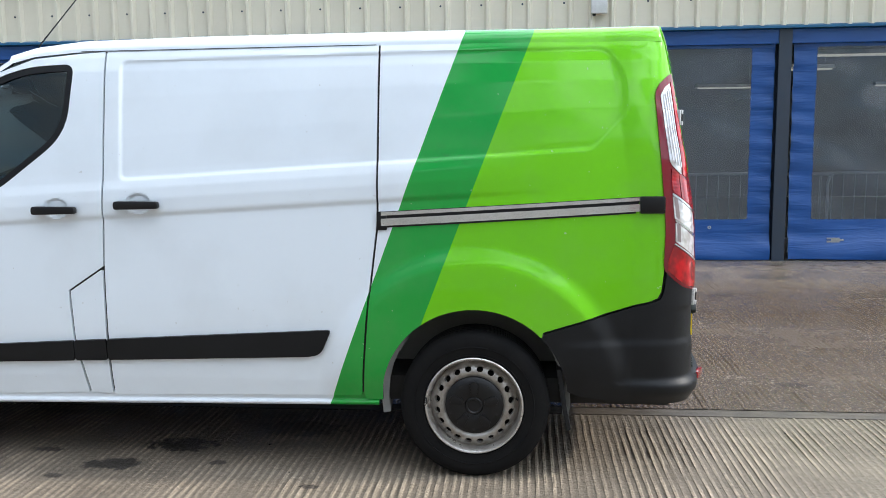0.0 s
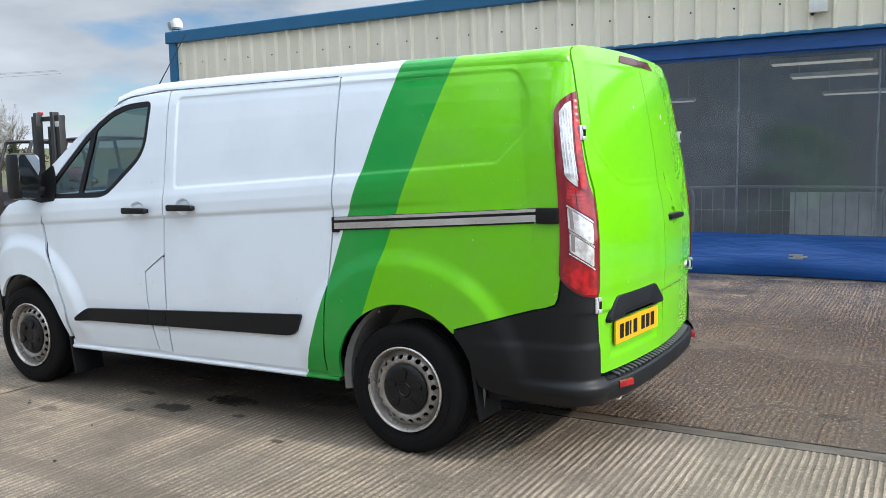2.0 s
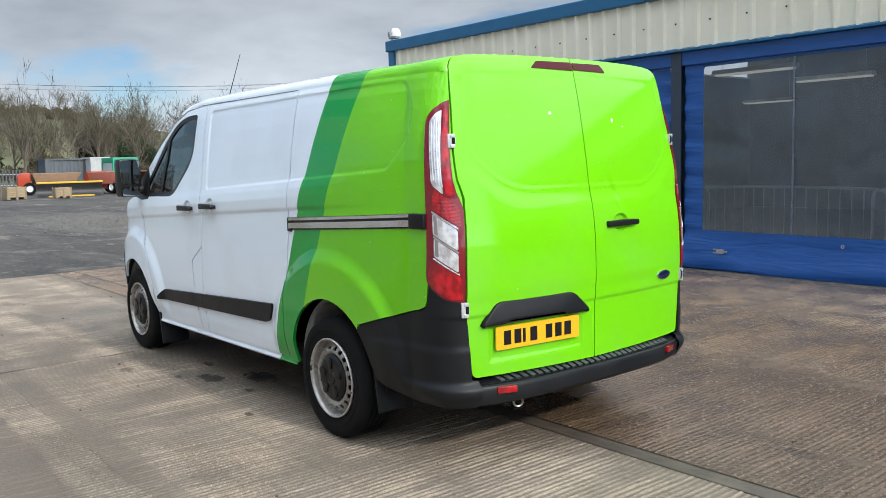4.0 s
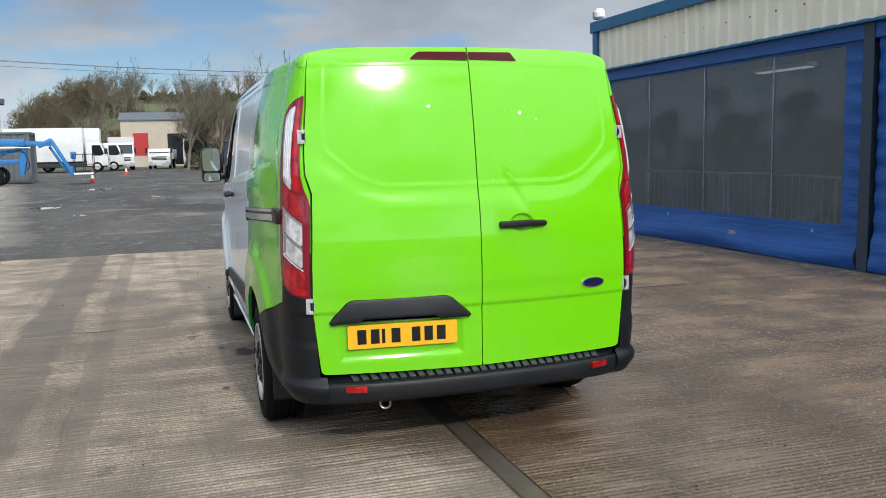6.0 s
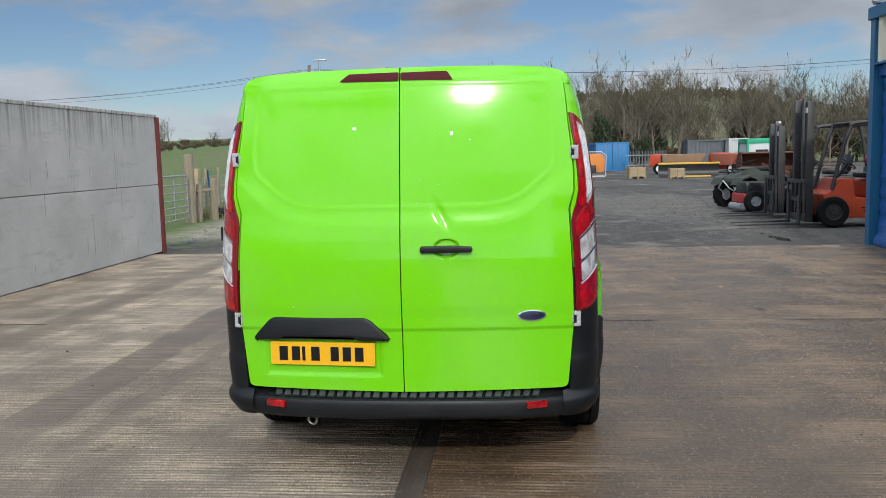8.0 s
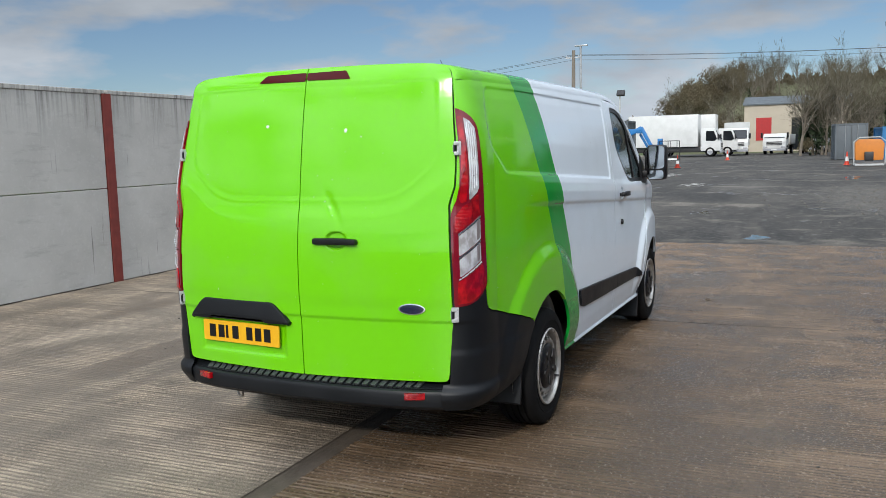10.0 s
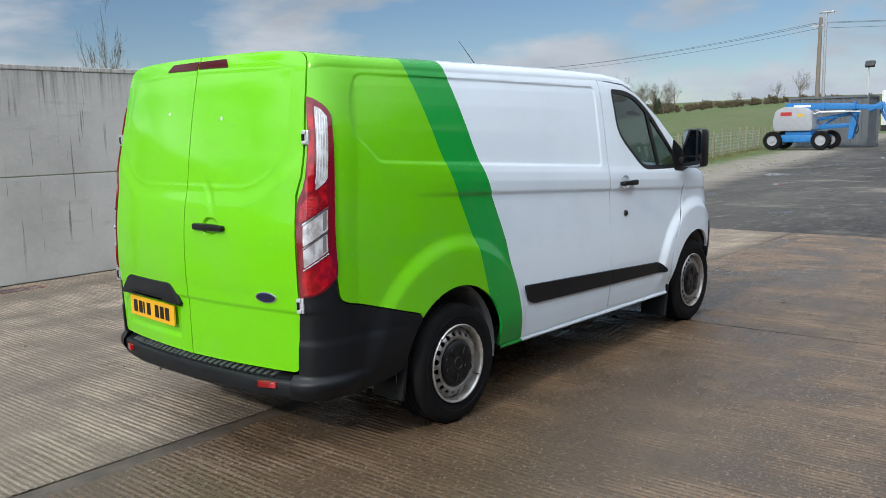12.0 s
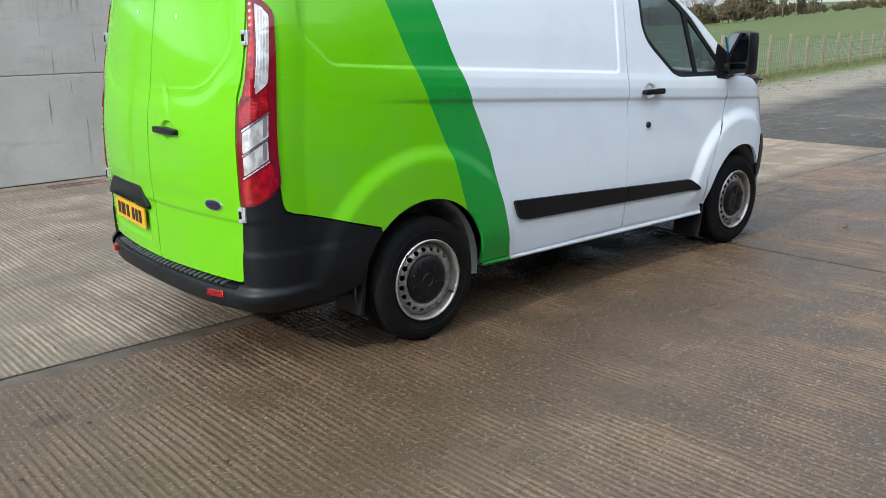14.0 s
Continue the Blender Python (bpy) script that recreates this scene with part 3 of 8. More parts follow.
    wet = n.math("MAXIMUM", wet, pool)
    r = n.math("SUBTRACT", n.math("ADD", n.math("MULTIPLY", wet, -0.62), 0.86), n.math("MULTIPLY", pool, 0.21))
    c = n.mix(n.math("MULTIPLY", wet, 0.45), c, (0.03, 0.03, 0.03))
    h = n.math("MULTIPLY", n.math("ADD", fine, n.math("MULTIPLY", stones, 0.6)), n.math("SUBTRACT", 1.0, wet))
    return n.out(Base_Color=c, Roughness=r, Normal=n.bump(h, 0.6, 0.03))


ground = part("ground", (V, F), yard_ground(), label="dark wet yard with gravel, running to green fields and a hill", category="ground", kind="structure")

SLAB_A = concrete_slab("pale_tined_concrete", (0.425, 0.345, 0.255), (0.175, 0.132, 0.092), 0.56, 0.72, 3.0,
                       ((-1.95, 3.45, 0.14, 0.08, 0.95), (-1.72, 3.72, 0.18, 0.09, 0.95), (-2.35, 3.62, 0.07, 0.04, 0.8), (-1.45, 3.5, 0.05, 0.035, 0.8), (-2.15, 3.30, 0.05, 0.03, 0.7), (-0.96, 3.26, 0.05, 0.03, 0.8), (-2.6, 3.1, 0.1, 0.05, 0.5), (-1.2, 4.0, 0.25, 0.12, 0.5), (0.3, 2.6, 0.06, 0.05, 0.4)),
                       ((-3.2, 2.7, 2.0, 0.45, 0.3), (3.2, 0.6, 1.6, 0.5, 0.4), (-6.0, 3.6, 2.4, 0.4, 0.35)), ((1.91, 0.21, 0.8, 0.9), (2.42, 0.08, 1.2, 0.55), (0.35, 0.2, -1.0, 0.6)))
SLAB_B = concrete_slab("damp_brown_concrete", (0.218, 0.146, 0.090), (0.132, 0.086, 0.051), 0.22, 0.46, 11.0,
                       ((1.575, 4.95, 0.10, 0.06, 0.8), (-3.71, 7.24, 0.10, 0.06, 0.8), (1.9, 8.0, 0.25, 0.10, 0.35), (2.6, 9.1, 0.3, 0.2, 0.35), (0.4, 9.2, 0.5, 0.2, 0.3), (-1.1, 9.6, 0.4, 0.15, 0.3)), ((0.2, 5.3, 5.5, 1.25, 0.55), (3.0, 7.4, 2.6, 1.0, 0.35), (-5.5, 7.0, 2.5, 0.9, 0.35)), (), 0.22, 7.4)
JOINT = surface("muddy_joint", (0.060, 0.047, 0.035), (0.115, 0.092, 0.070), 0.6, fine=45, bump=0.6, dist=0.006, amount=0.8, scale=7, world_space=True)


def tined(x0, x1, y0, y1, ny, pitch=0.036, height=0.0062, seed=1):
    """A slab whose top carries rows of tined ridges, each a little uneven."""
    nx = int(round((x1 - x0) / pitch))
    rng = np.random.RandomState(seed)
    px = np.array([0.0, 0.22, 0.5, 0.72])
    U = (np.arange(nx)[:, None] + px[None]).reshape(-1) * pitch + x0
    U = np.append(U, x1)
    Y = np.linspace(y0, y1, ny + 1)
    hgt = np.tile([0.0, 1.0, 0.92, 0.02], nx)
    hgt = np.append(hgt, 0.0)
    amp = np.repeat(0.55 + 0.6 * rng.rand(nx), 4)
    amp = np.append(amp, 1.0)
    bend = np.cumsum(rng.randn(ny + 1)) * 0.0015
    low = np.interp(np.linspace(0, 1, ny + 1), np.linspace(0, 1, 12), 0.65 + 0.5 * rng.rand(12))
    patch = 0.12 + 1.25 * rng.rand(nx // 6 + 2, ny // 3 + 2) ** 1.3
    rows_ = np.array([np.interp(np.arange(len(U)) / 24.0, np.arange(patch.shape[0]), col) for col in patch.T])
    pa = np.array([np.interp(np.arange(ny + 1) / 3.0, np.arange(patch.shape[1]), line) for line in rows_.T])
    X = U[:, None] + bend[None] * (np.arange(len(U)) % 4 > 0)[:, None]
    Z = hgt[:, None] * amp[:, None] * low[None] * pa * height * (0.45 + 0.9 * rng.rand(len(U), ny + 1))
    X = np.clip(X, x0, x1)
    V = np.stack([X, np.broadcast_to(Y[None], X.shape), Z - height], -1).reshape(-1, 3)
    k = ny + 1
    i, j = np.meshgrid(np.arange(len(U) - 1), np.arange(ny), indexing="ij")
    F = np.stack([i * k + j, (i + 1) * k + j, (i + 1) * k + j + 1, i * k + j + 1], -1).reshape(-1, 4)
    return V, F


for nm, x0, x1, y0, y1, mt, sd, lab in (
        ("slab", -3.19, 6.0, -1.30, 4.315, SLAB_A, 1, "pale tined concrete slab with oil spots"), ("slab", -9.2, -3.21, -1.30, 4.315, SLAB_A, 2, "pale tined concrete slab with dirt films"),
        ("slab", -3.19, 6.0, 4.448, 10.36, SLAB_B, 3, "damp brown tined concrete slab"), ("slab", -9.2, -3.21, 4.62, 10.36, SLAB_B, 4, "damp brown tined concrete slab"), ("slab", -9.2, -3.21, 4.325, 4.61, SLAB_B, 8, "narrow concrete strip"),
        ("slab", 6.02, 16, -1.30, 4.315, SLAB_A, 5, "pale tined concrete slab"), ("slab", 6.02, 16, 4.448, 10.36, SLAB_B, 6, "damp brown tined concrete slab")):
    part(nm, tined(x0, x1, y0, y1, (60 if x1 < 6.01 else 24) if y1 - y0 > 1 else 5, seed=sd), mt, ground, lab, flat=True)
part("joint", block(-9.2, -1.4, -0.025, 16, 10.5, -0.011), JOINT, ground, "muddy joints between the slabs", flat=True)
part("joint_lip", prism(rounded([(4.330, -0.02), (4.332, -0.006), (4.35, -0.0075), (4.38, -0.009), (4.443, -0.007), (4.446, -0.02)], 0.002, 2), -3.19, 16, 0, "x"), JOINT, ground, "sunken muddy joint")

# ---- concrete wall ----
WALL_Y = -1.32
def wall_concrete():
    n = Nodes("streaked_wall_concrete")
    v = n.pos()
    x, y, z = n.xyz(v)
    blot = n.noise(v, 1.3, 6, 0.6)
    fine = n.noise(v, 30, 4)
    c = n.mix(n.ramp(blot, 0.3, 0.7), (0.50, 0.48, 0.445), (0.385, 0.367, 0.336))
    run = n.noise(n.scaled(v, (16, 16, 0.4)), 1.0, 4, 0.65)
    upper = n.ramp(n.math("ADD", z, n.math("MULTIPLY", n.noise(n.scaled(v, (7, 7, 0.1)), 1.0, 2), 1.2)), 2.45, 3.1)
    c = n.mix(n.math("MULTIPLY", n.math("MULTIPLY", n.ramp(run, 0.45, 0.65), upper), 0.9), c, (0.09, 0.083, 0.075))
    drip = n.math("MULTIPLY", n.ramp(n.noise(n.scaled(v, (26, 26, 0.9)), 1.0, 2), 0.665, 0.70), n.ramp(n.noise(v, 1.1, 2), 0.45, 0.6))
    c = n.mix(n.math("MULTIPLY", drip, 0.75), c, (0.10, 0.095, 0.085))
    smear = n.ramp(n.noise(n.scaled(v, (2.0, 2.0, 9.0)), 1.0, 5, 0.7), 0.56, 0.72)
    c = n.mix(n.math("MULTIPLY", smear, 0.35), c, (0.24, 0.225, 0.20))
    c = n.mix(n.math("MULTIPLY", n.ramp(fine, 0.55, 0.8), 0.2), c, (0.68, 0.67, 0.65))
    pores = n.ramp(n.noise(v, 75, 2), 0.70, 0.74)
    c = n.mix(n.math("MULTIPLY", pores, 0.5), c, (0.2, 0.19, 0.18))
    return n.out(Base_Color=c, Roughness=0.85, Normal=n.bump(fine, 0.3, 0.004))


WALL_MAT = wall_concrete()
RUST_RED = surface("red_oxide_steel", (0.20, 0.030, 0.022), (0.11, 0.022, 0.018), 0.6, scale=7)
yard_wall = thing("yard_wall", pose(0, 0, 0), "grey precast concrete panel wall with dark runs below its capping", "wall", kind="structure")
posts = [-9.68, -3.72, 2.24, 8.2, 14.1]
for a, b in zip(posts, posts[1:]):
    for z0, z1 in ((0.0, 1.165), (1.175, 2.32)):
        part("wall_panel", block(a + 0.075, WALL_Y - 0.16, z0, b - 0.075, WALL_Y, z1, 0.008), WALL_MAT, yard_wall, flat=True)
    w = (b - a) / 3
    for i in range(3):
        part("wall_capping", block(a + i * w + 0.02, WALL_Y - 0.19, 2.322, a + (i + 1) * w - 0.02, WALL_Y + 0.012, 2.375, 0.01), WALL_MAT, yard_wall, flat=True)
for p in posts:
    part("wall_post", joined(block(p - 0.07, WALL_Y + 0.002, -0.05, p + 0.07, WALL_Y + 0.016, 2.33), block(p - 0.006, WALL_Y - 0.17, -0.05, p + 0.006, WALL_Y + 0.002, 2.33), block(p - 0.07, WALL_Y - 0.186, -0.05, p + 0.07, WALL_Y - 0.172, 2.33)), RUST_RED, yard_wall, "red oxide steel post", flat=True)

# ---- the van: x to its tail, y across, z up, from the ground under the rear axle's rough middle ----
van = thing("panel_van", pose(0, 4.368, 0, 0, 0, -0.75), "white panel van with dark green band and lime tail", "van")
AXLE_R, AXLE_F, HUB_Z = -0.240, -3.265, 0.325
U_TAIL, R_TAIL, U_NOSE = 0.44, 0.208, -3.42
PROFILE = np.array([(0.25, 0.915), (0.33, 0.937), (0.42, 0.953), (0.52, 0.964), (0.64, 0.971), (0.80, 0.972), (1.0, 0.968), (1.14, 0.9635), (1.192, 0.9612),
                    (1.204, 0.9690), (1.214, 0.9718), (1.27, 0.973), (1.32, 0.967), (1.36, 0.957), (1.40, 0.951), (1.55, 0.934), (1.70, 0.912), (1.80, 0.893), (1.86, 0.876), (1.90, 0.860), (2.05, 0.78)])
PLAIN = np.array([(0.25, 0.915), (0.33, 0.937), (0.42, 0.953), (0.52, 0.964), (0.64, 0.971), (0.80, 0.973), (1.0, 0.971), (1.15, 0.966), (1.27, 0.960), (1.40, 0.950), (1.55, 0.934), (1.70, 0.912), (1.80, 0.893), (1.86, 0.876), (1.90, 0.860), (2.05, 0.78)])
PANEL = poly_sdf(rounded([(-1.815, 1.842), (0.440, 1.866), (0.484, 1.74), (0.464, 1.57), (0.300, 1.430), (-1.815, 1.312)], [0.04, 0.05, 0.08, 0.05, 0.03, 0.04], 6))


def half_width(u, z):
    zz = z - 0.055 * (u + 1.0) * step(z, 0.5, 0.9) * (1 - step(z, 1.5, 1.85))
    w = np.interp(zz, PROFILE[:, 0], PROFILE[:, 1])
    w = w + (np.interp(zz, PLAIN[:, 0], PLAIN[:, 1]) - w) * step(u, -0.55, 0.22)
    w = w - 0.058 * np.clip((u + 0.35) / 0.85, 0, 2) ** 2
    w = w - 0.03 * np.clip((-2.9 - u) / 0.6, 0, 2) ** 2
    for cu, amount, ro in ((AXLE_R, 0.024, 0.70), (AXLE_F, 0.030, 0.68)):
        r = np.hypot(u - cu, (z - HUB_Z) * 0.98)
        w = w + amount * (1 - step(r, ro - 0.10, ro)) * step(z, 0.30, 0.5)
    return w


CUPS = [(-2.112, 1.191), (-1.725, 1.212)]


def recessed(u, z):
    cups = sum(1 - step(np.hypot((u - cu) / 0.060, (z - cz) / 0.045), 0.80, 1.0) for cu, cz in CUPS)
    return (0.0068 - 0.002 * step(u, -0.2, 0.3)) * (1 - step(PANEL(u, z), -0.012, 0.0)) + 0.014 * cups


# the rear face along its middle: full below, a shoulder, then leaning forward to the roof
TAIL_Z = [0.40, 0.60, 0.80, 0.95, 1.08, 1.17, 1.24, 1.30, 1.36, 1.47, 1.60, 1.70, 1.80, 1.87, 1.92, 1.96, 2.00]
TAIL_U = [0.774, 0.777, 0.778, 0.777, 0.773, 0.764, 0.753, 0.744, 0.737, 0.722, 0.701, 0.683, 0.663, 0.647, 0.633, 0.616, 0.594]


def tail_line(z):
    z = np.asarray(z, float)
    return sum(w * np.interp(z + d, TAIL_Z, TAIL_U) for d, w in ((-0.03, 0.25), (0.0, 0.5), (0.03, 0.25)))


def lean(z):
    """How far the rear quarter slants forward at height z."""
    return 0.9 * np.maximum(0.0, 0.774 - tail_line(z))


SEAM = np.array([(0.40, 0.772), (0.47, 0.781), (0.70, 0.795), (0.76, 0.802), (0.97, 0.798), (1.25, 0.784), (1.30, 0.781), (1.345, 0.793), (1.385, 0.805), (1.45, 0.806), (1.55, 0.801), (1.70, 0.783),
                 (1.80, 0.775), (1.884, 0.766), (1.93, 0.757), (2.0, 0.74)])
PRESS = poly_sdf(rounded([(0.075, 1.902), (0.700, 1.893), (0.726, 1.58), (0.715, 1.495), (0.56, 1.362), (0.44, 1.327), (-0.4, 1.325), (-0.4, 1.903)], [0.01, 0.035, 0.10, 0.06, 0.10, 0.05, 0, 0], 6))


def seam(z):
    return np.interp(z, SEAM[:, 0], SEAM[:, 1])


def tail_base(v, z):
    """The rear face without its pressed panels: u at height z, across v."""
    a = np.abs(v)
    band = 0.007 * step(PRESS(a, z), 0.010, 0.098) * (1 - step(z, 1.36, 1.52))
    low = -0.007 * (1 - step(z, 0.742, 0.760)) - 0.005 * (1 - step(z, 0.80, 0.872))
    edge = -(0.004 + 0.009 * step(z, 1.4, 1.8)) * np.clip((a - 0.60) / 0.2, 0, 1.3) ** 2
    return tail_line(z) + band + low + edge - 0.105 * v * v


def tail(v, z):
    d = PRESS(np.abs(v), z)
    press = -0.0017 * (1 - step(d, -0.020, 0.002)) + 0.0003 * np.exp(-((d - 0.004) / 0.006) ** 2)
    dent = -0.008 * np.exp(-(((v - 0.19) - (z - 1.29) * -0.5) / 0.022) ** 2 - ((z - 1.285) / 0.065) ** 2)
    hollow = -0.010 * (1 - step(np.maximum(np.abs(v + 0.39) - 0.30, np.abs(z - 0.62) - 0.105), -0.030, 0.0))
    cup = -0.016 * (1 - step(np.hypot((v - 0.215) / 0.062, (z - 1.132) / 0.046), 0.80, 1.0))
    return tail_base(v, z) + press + dent + hollow + cup, v + 0 * z, z + 0 * v


def nose_length(z):
    return np.interp(z, [0.2, 0.35, 0.7, 0.85, 1.0, 1.12, 1.25], [0.68, 0.745, 0.785, 0.765, 0.67, 0.52, 0.36])


def side(p, z, out=0.0):
    """The van's side in plan length p and height z; y is given positive."""
    th = np.clip((p - U_TAIL) / R_TAIL, 0, 1.4)
    ph = np.clip((U_NOSE - p) / 1.05, 0, math.pi / 2)
    u = np.where(p < U_NOSE, U_NOSE - nose_length(z) * np.sin(ph), np.minimum(p, U_TAIL))
    w = half_width(u, z) - recessed(p, z)
    w = np.where(p < U_NOSE, w * np.maximum(np.cos(ph), 0) ** 0.62, w)
    u = u - lean(z) * step(u, -0.1, 0.45) - out * np.sin(ph)
    u = u + (tail_base(seam(z), z) - 0.003 - u) * np.sin(th) / math.sin(1.28) + out * np.sin(th)
    w = w + (seam(z) - w) * ((1 - np.cos(th)) / (1 - math.cos(1.28))) ** 1.5 + out * np.cos(th)
    return u, w, z + 0 * p


def side_panel(name, sdf, box, material, parent=van, label="", out=0.0, left=True, depth=0.018, h=0.0072):
    fn = lambda a, b: side(a, b, out)
    pair = sheet(fn, sdf, *box, h, depth, flip=True)
    return part(name, mirrored(pair) if left else pair, material, parent, label)


ARCH_R, ARCH_F = disc(AXLE_R, 0.345, 0.405, 0.407), disc(AXLE_F, 0.335, 0.405, 0.405)
TAIL_END = U_TAIL + R_TAIL * 1.28
GAP = 0.0017


def grown(f, d):
    return lambda a, b: f(a, b) + d


WINDOW = rounded([(-2.03, 1.832), (-2.065, 1.52), (-2.41, 1.262), (-3.06, 1.248), (-2.86, 1.43), (-2.60, 1.655), (-2.40, 1.775), (-2.25, 1.822)], [0.05, 0.12, 0.08, 0.03, 0.1, 0.15, 0.1, 0.08])
window_f = poly_sdf(WINDOW)
DOOR = [(-1.885, 1.886), (-1.893, 1.25), (-1.905, 0.93), (-2.075, 0.82), (-2.065, 0.6), (-2.02, 0.338), (-2.81, 0.308), (-2.81, 0.55), (-2.89, 0.76), (-2.985, 0.92), (-3.03, 1.08),
        (-3.035, 1.215), (-3.165, 1.24), (-3.0, 1.425), (-2.72, 1.622), (-2.42, 1.79), (-2.22, 1.860), (-2.02, 1.878)]
DOOR_R = [(-1.885, 1.886), (-1.893, 1.25), (-1.905, 0.93), (-1.91, 0.6), (-1.92, 0.335), (-2.81, 0.308)] + DOOR[7:]
SLIDER = [(-1.880, 1.884), (-0.648, 1.886), (-0.655, 1.12), (-0.70, 0.78), (-0.738, 0.352), (-1.90, 0.330), (-1.90, 0.93), (-1.888, 1.25)]
FLAP = [(-1.908, 0.922), (-2.068, 0.818), (-2.058, 0.6), (-2.012, 0.338), (-1.908, 0.334)]
QUARTER = [(-0.642, 1.893), (TAIL_END, 1.891), (TAIL_END, 1.03), (0.56, 1.02), (0.541, 0.93), (0.532, 0.826), (0.522, 0.798), (0.49, 0.781), (0.06, 0.655), (0.05, 0.600), (0.0, 0.30), (-0.72, 0.335), (-0.732, 0.36), (-0.694, 0.78), (-0.649, 1.12)]
SIDE_R = [(-1.88, 1.892), (TAIL_END, 1.891), (TAIL_END, 1.03), (0.56, 1.02), (0.541, 0.93), (0.532, 0.826), (0.522, 0.798), (0.49, 0.781), (0.06, 0.655), (0.05, 0.600), (0.0, 0.30), (-0.72, 0.335), (-1.912, 0.330), (-1.903, 0.93), (-1.888, 1.25)]
WING = [(-3.0, 1.27), (-3.050, 1.08), (-3.005, 0.92), (-2.91, 0.76), (-2.828, 0.55), (-2.83, 0.35), (-3.28, 0.3), (-3.62, 0.58), (-3.665, 0.785), (-4.02, 0.79), (-4.05, 1.05), (-3.60, 1.16), (-3.20, 1.262)]


def pillar_fill(left):
    """The dark inner shell behind the panel joints."""
    outer = poly_sdf([(-3.17, 1.2), (-3.0, 1.41), (-2.72, 1.61), (-2.42, 1.78), (-2.2, 1.85), (TAIL_END, 1.87), (TAIL_END, 0.40), (-3.2, 0.33)])
    f = minus(outer, grown(ARCH_R, -0.02), grown(ARCH_F, -0.02), grown(window_f, 0.005))
    pair = sheet(lambda a, b: side(a, b, -0.014), f, -3.2, 0.7, 0.3, 1.9, 0.03, 0.0, True)
    part("inner_shell", mirrored(pair) if left else pair, DARK, van, "dark inner shell behind the panel joints")


def door_glass(left):
    fn = lambda a, b: side(a, b, -0.012)
    rear_f = lambda a, b: np.maximum(window_f(a, b), -(a + 2.655 - (b - 1.25) * 0.285))
    front_f = lambda a, b: np.maximum(window_f(a, b), (a + 2.675 - (b - 1.25) * 0.285))
    made = []
    for f in (rear_f, front_f):
        pair = sheet(fn, f, -3.12, -2.04, 1.22, 1.86, 0.03, 0.0, True)
        made.append(mirrored(pair) if left else pair)
    return made


def frame_strip(left):
    """The black rubber round the door glass, with its upright divider."""
    ring = minus(window_f, grown(window_f, 0.028))
    bar = poly_sdf([(-2.645, 1.24), (-2.685, 1.24), (-2.515, 1.82), (-2.478, 1.80)])
    f = lambda a, b: np.minimum(ring(a, b), np.maximum(bar(a, b), window_f(a, b)))
    pair = sheet(lambda a, b: side(a, b, -0.004), f, -3.12, -2.04, 1.22, 1.86, 0.011, 0.012, True)
    return mirrored(pair) if left else pair


def pull_handle(m_u, m_z, parent, left=True, wide=0.19):
    y0 = float(half_width(np.array(m_u), np.array(m_z)))
    bar = prism(rounded([(m_u - wide / 2, m_z - 0.019), (m_u + wide / 2, m_z - 0.015), (m_u + wide / 2, m_z + 0.017), (m_u - wide / 2, m_z + 0.019)], 0.014, 4), y0 + 0.012, y0 + 0.042, 0.008)
    feet = joined(block(m_u - wide * 0.45, y0 - 0.01, m_z - 0.012, m_u - wide * 0.30, y0 + 0.02, m_z + 0.012, 0.003), block(m_u + wide * 0.30, y0 - 0.01, m_z - 0.012, m_u + wide * 0.45, y0 + 0.02, m_z + 0.012, 0.003))
    ob = part("door_handle", mirrored(joined(bar, feet)) if left else joined(bar, feet), SATIN_BLACK, parent, "black pull handle")
    return ob


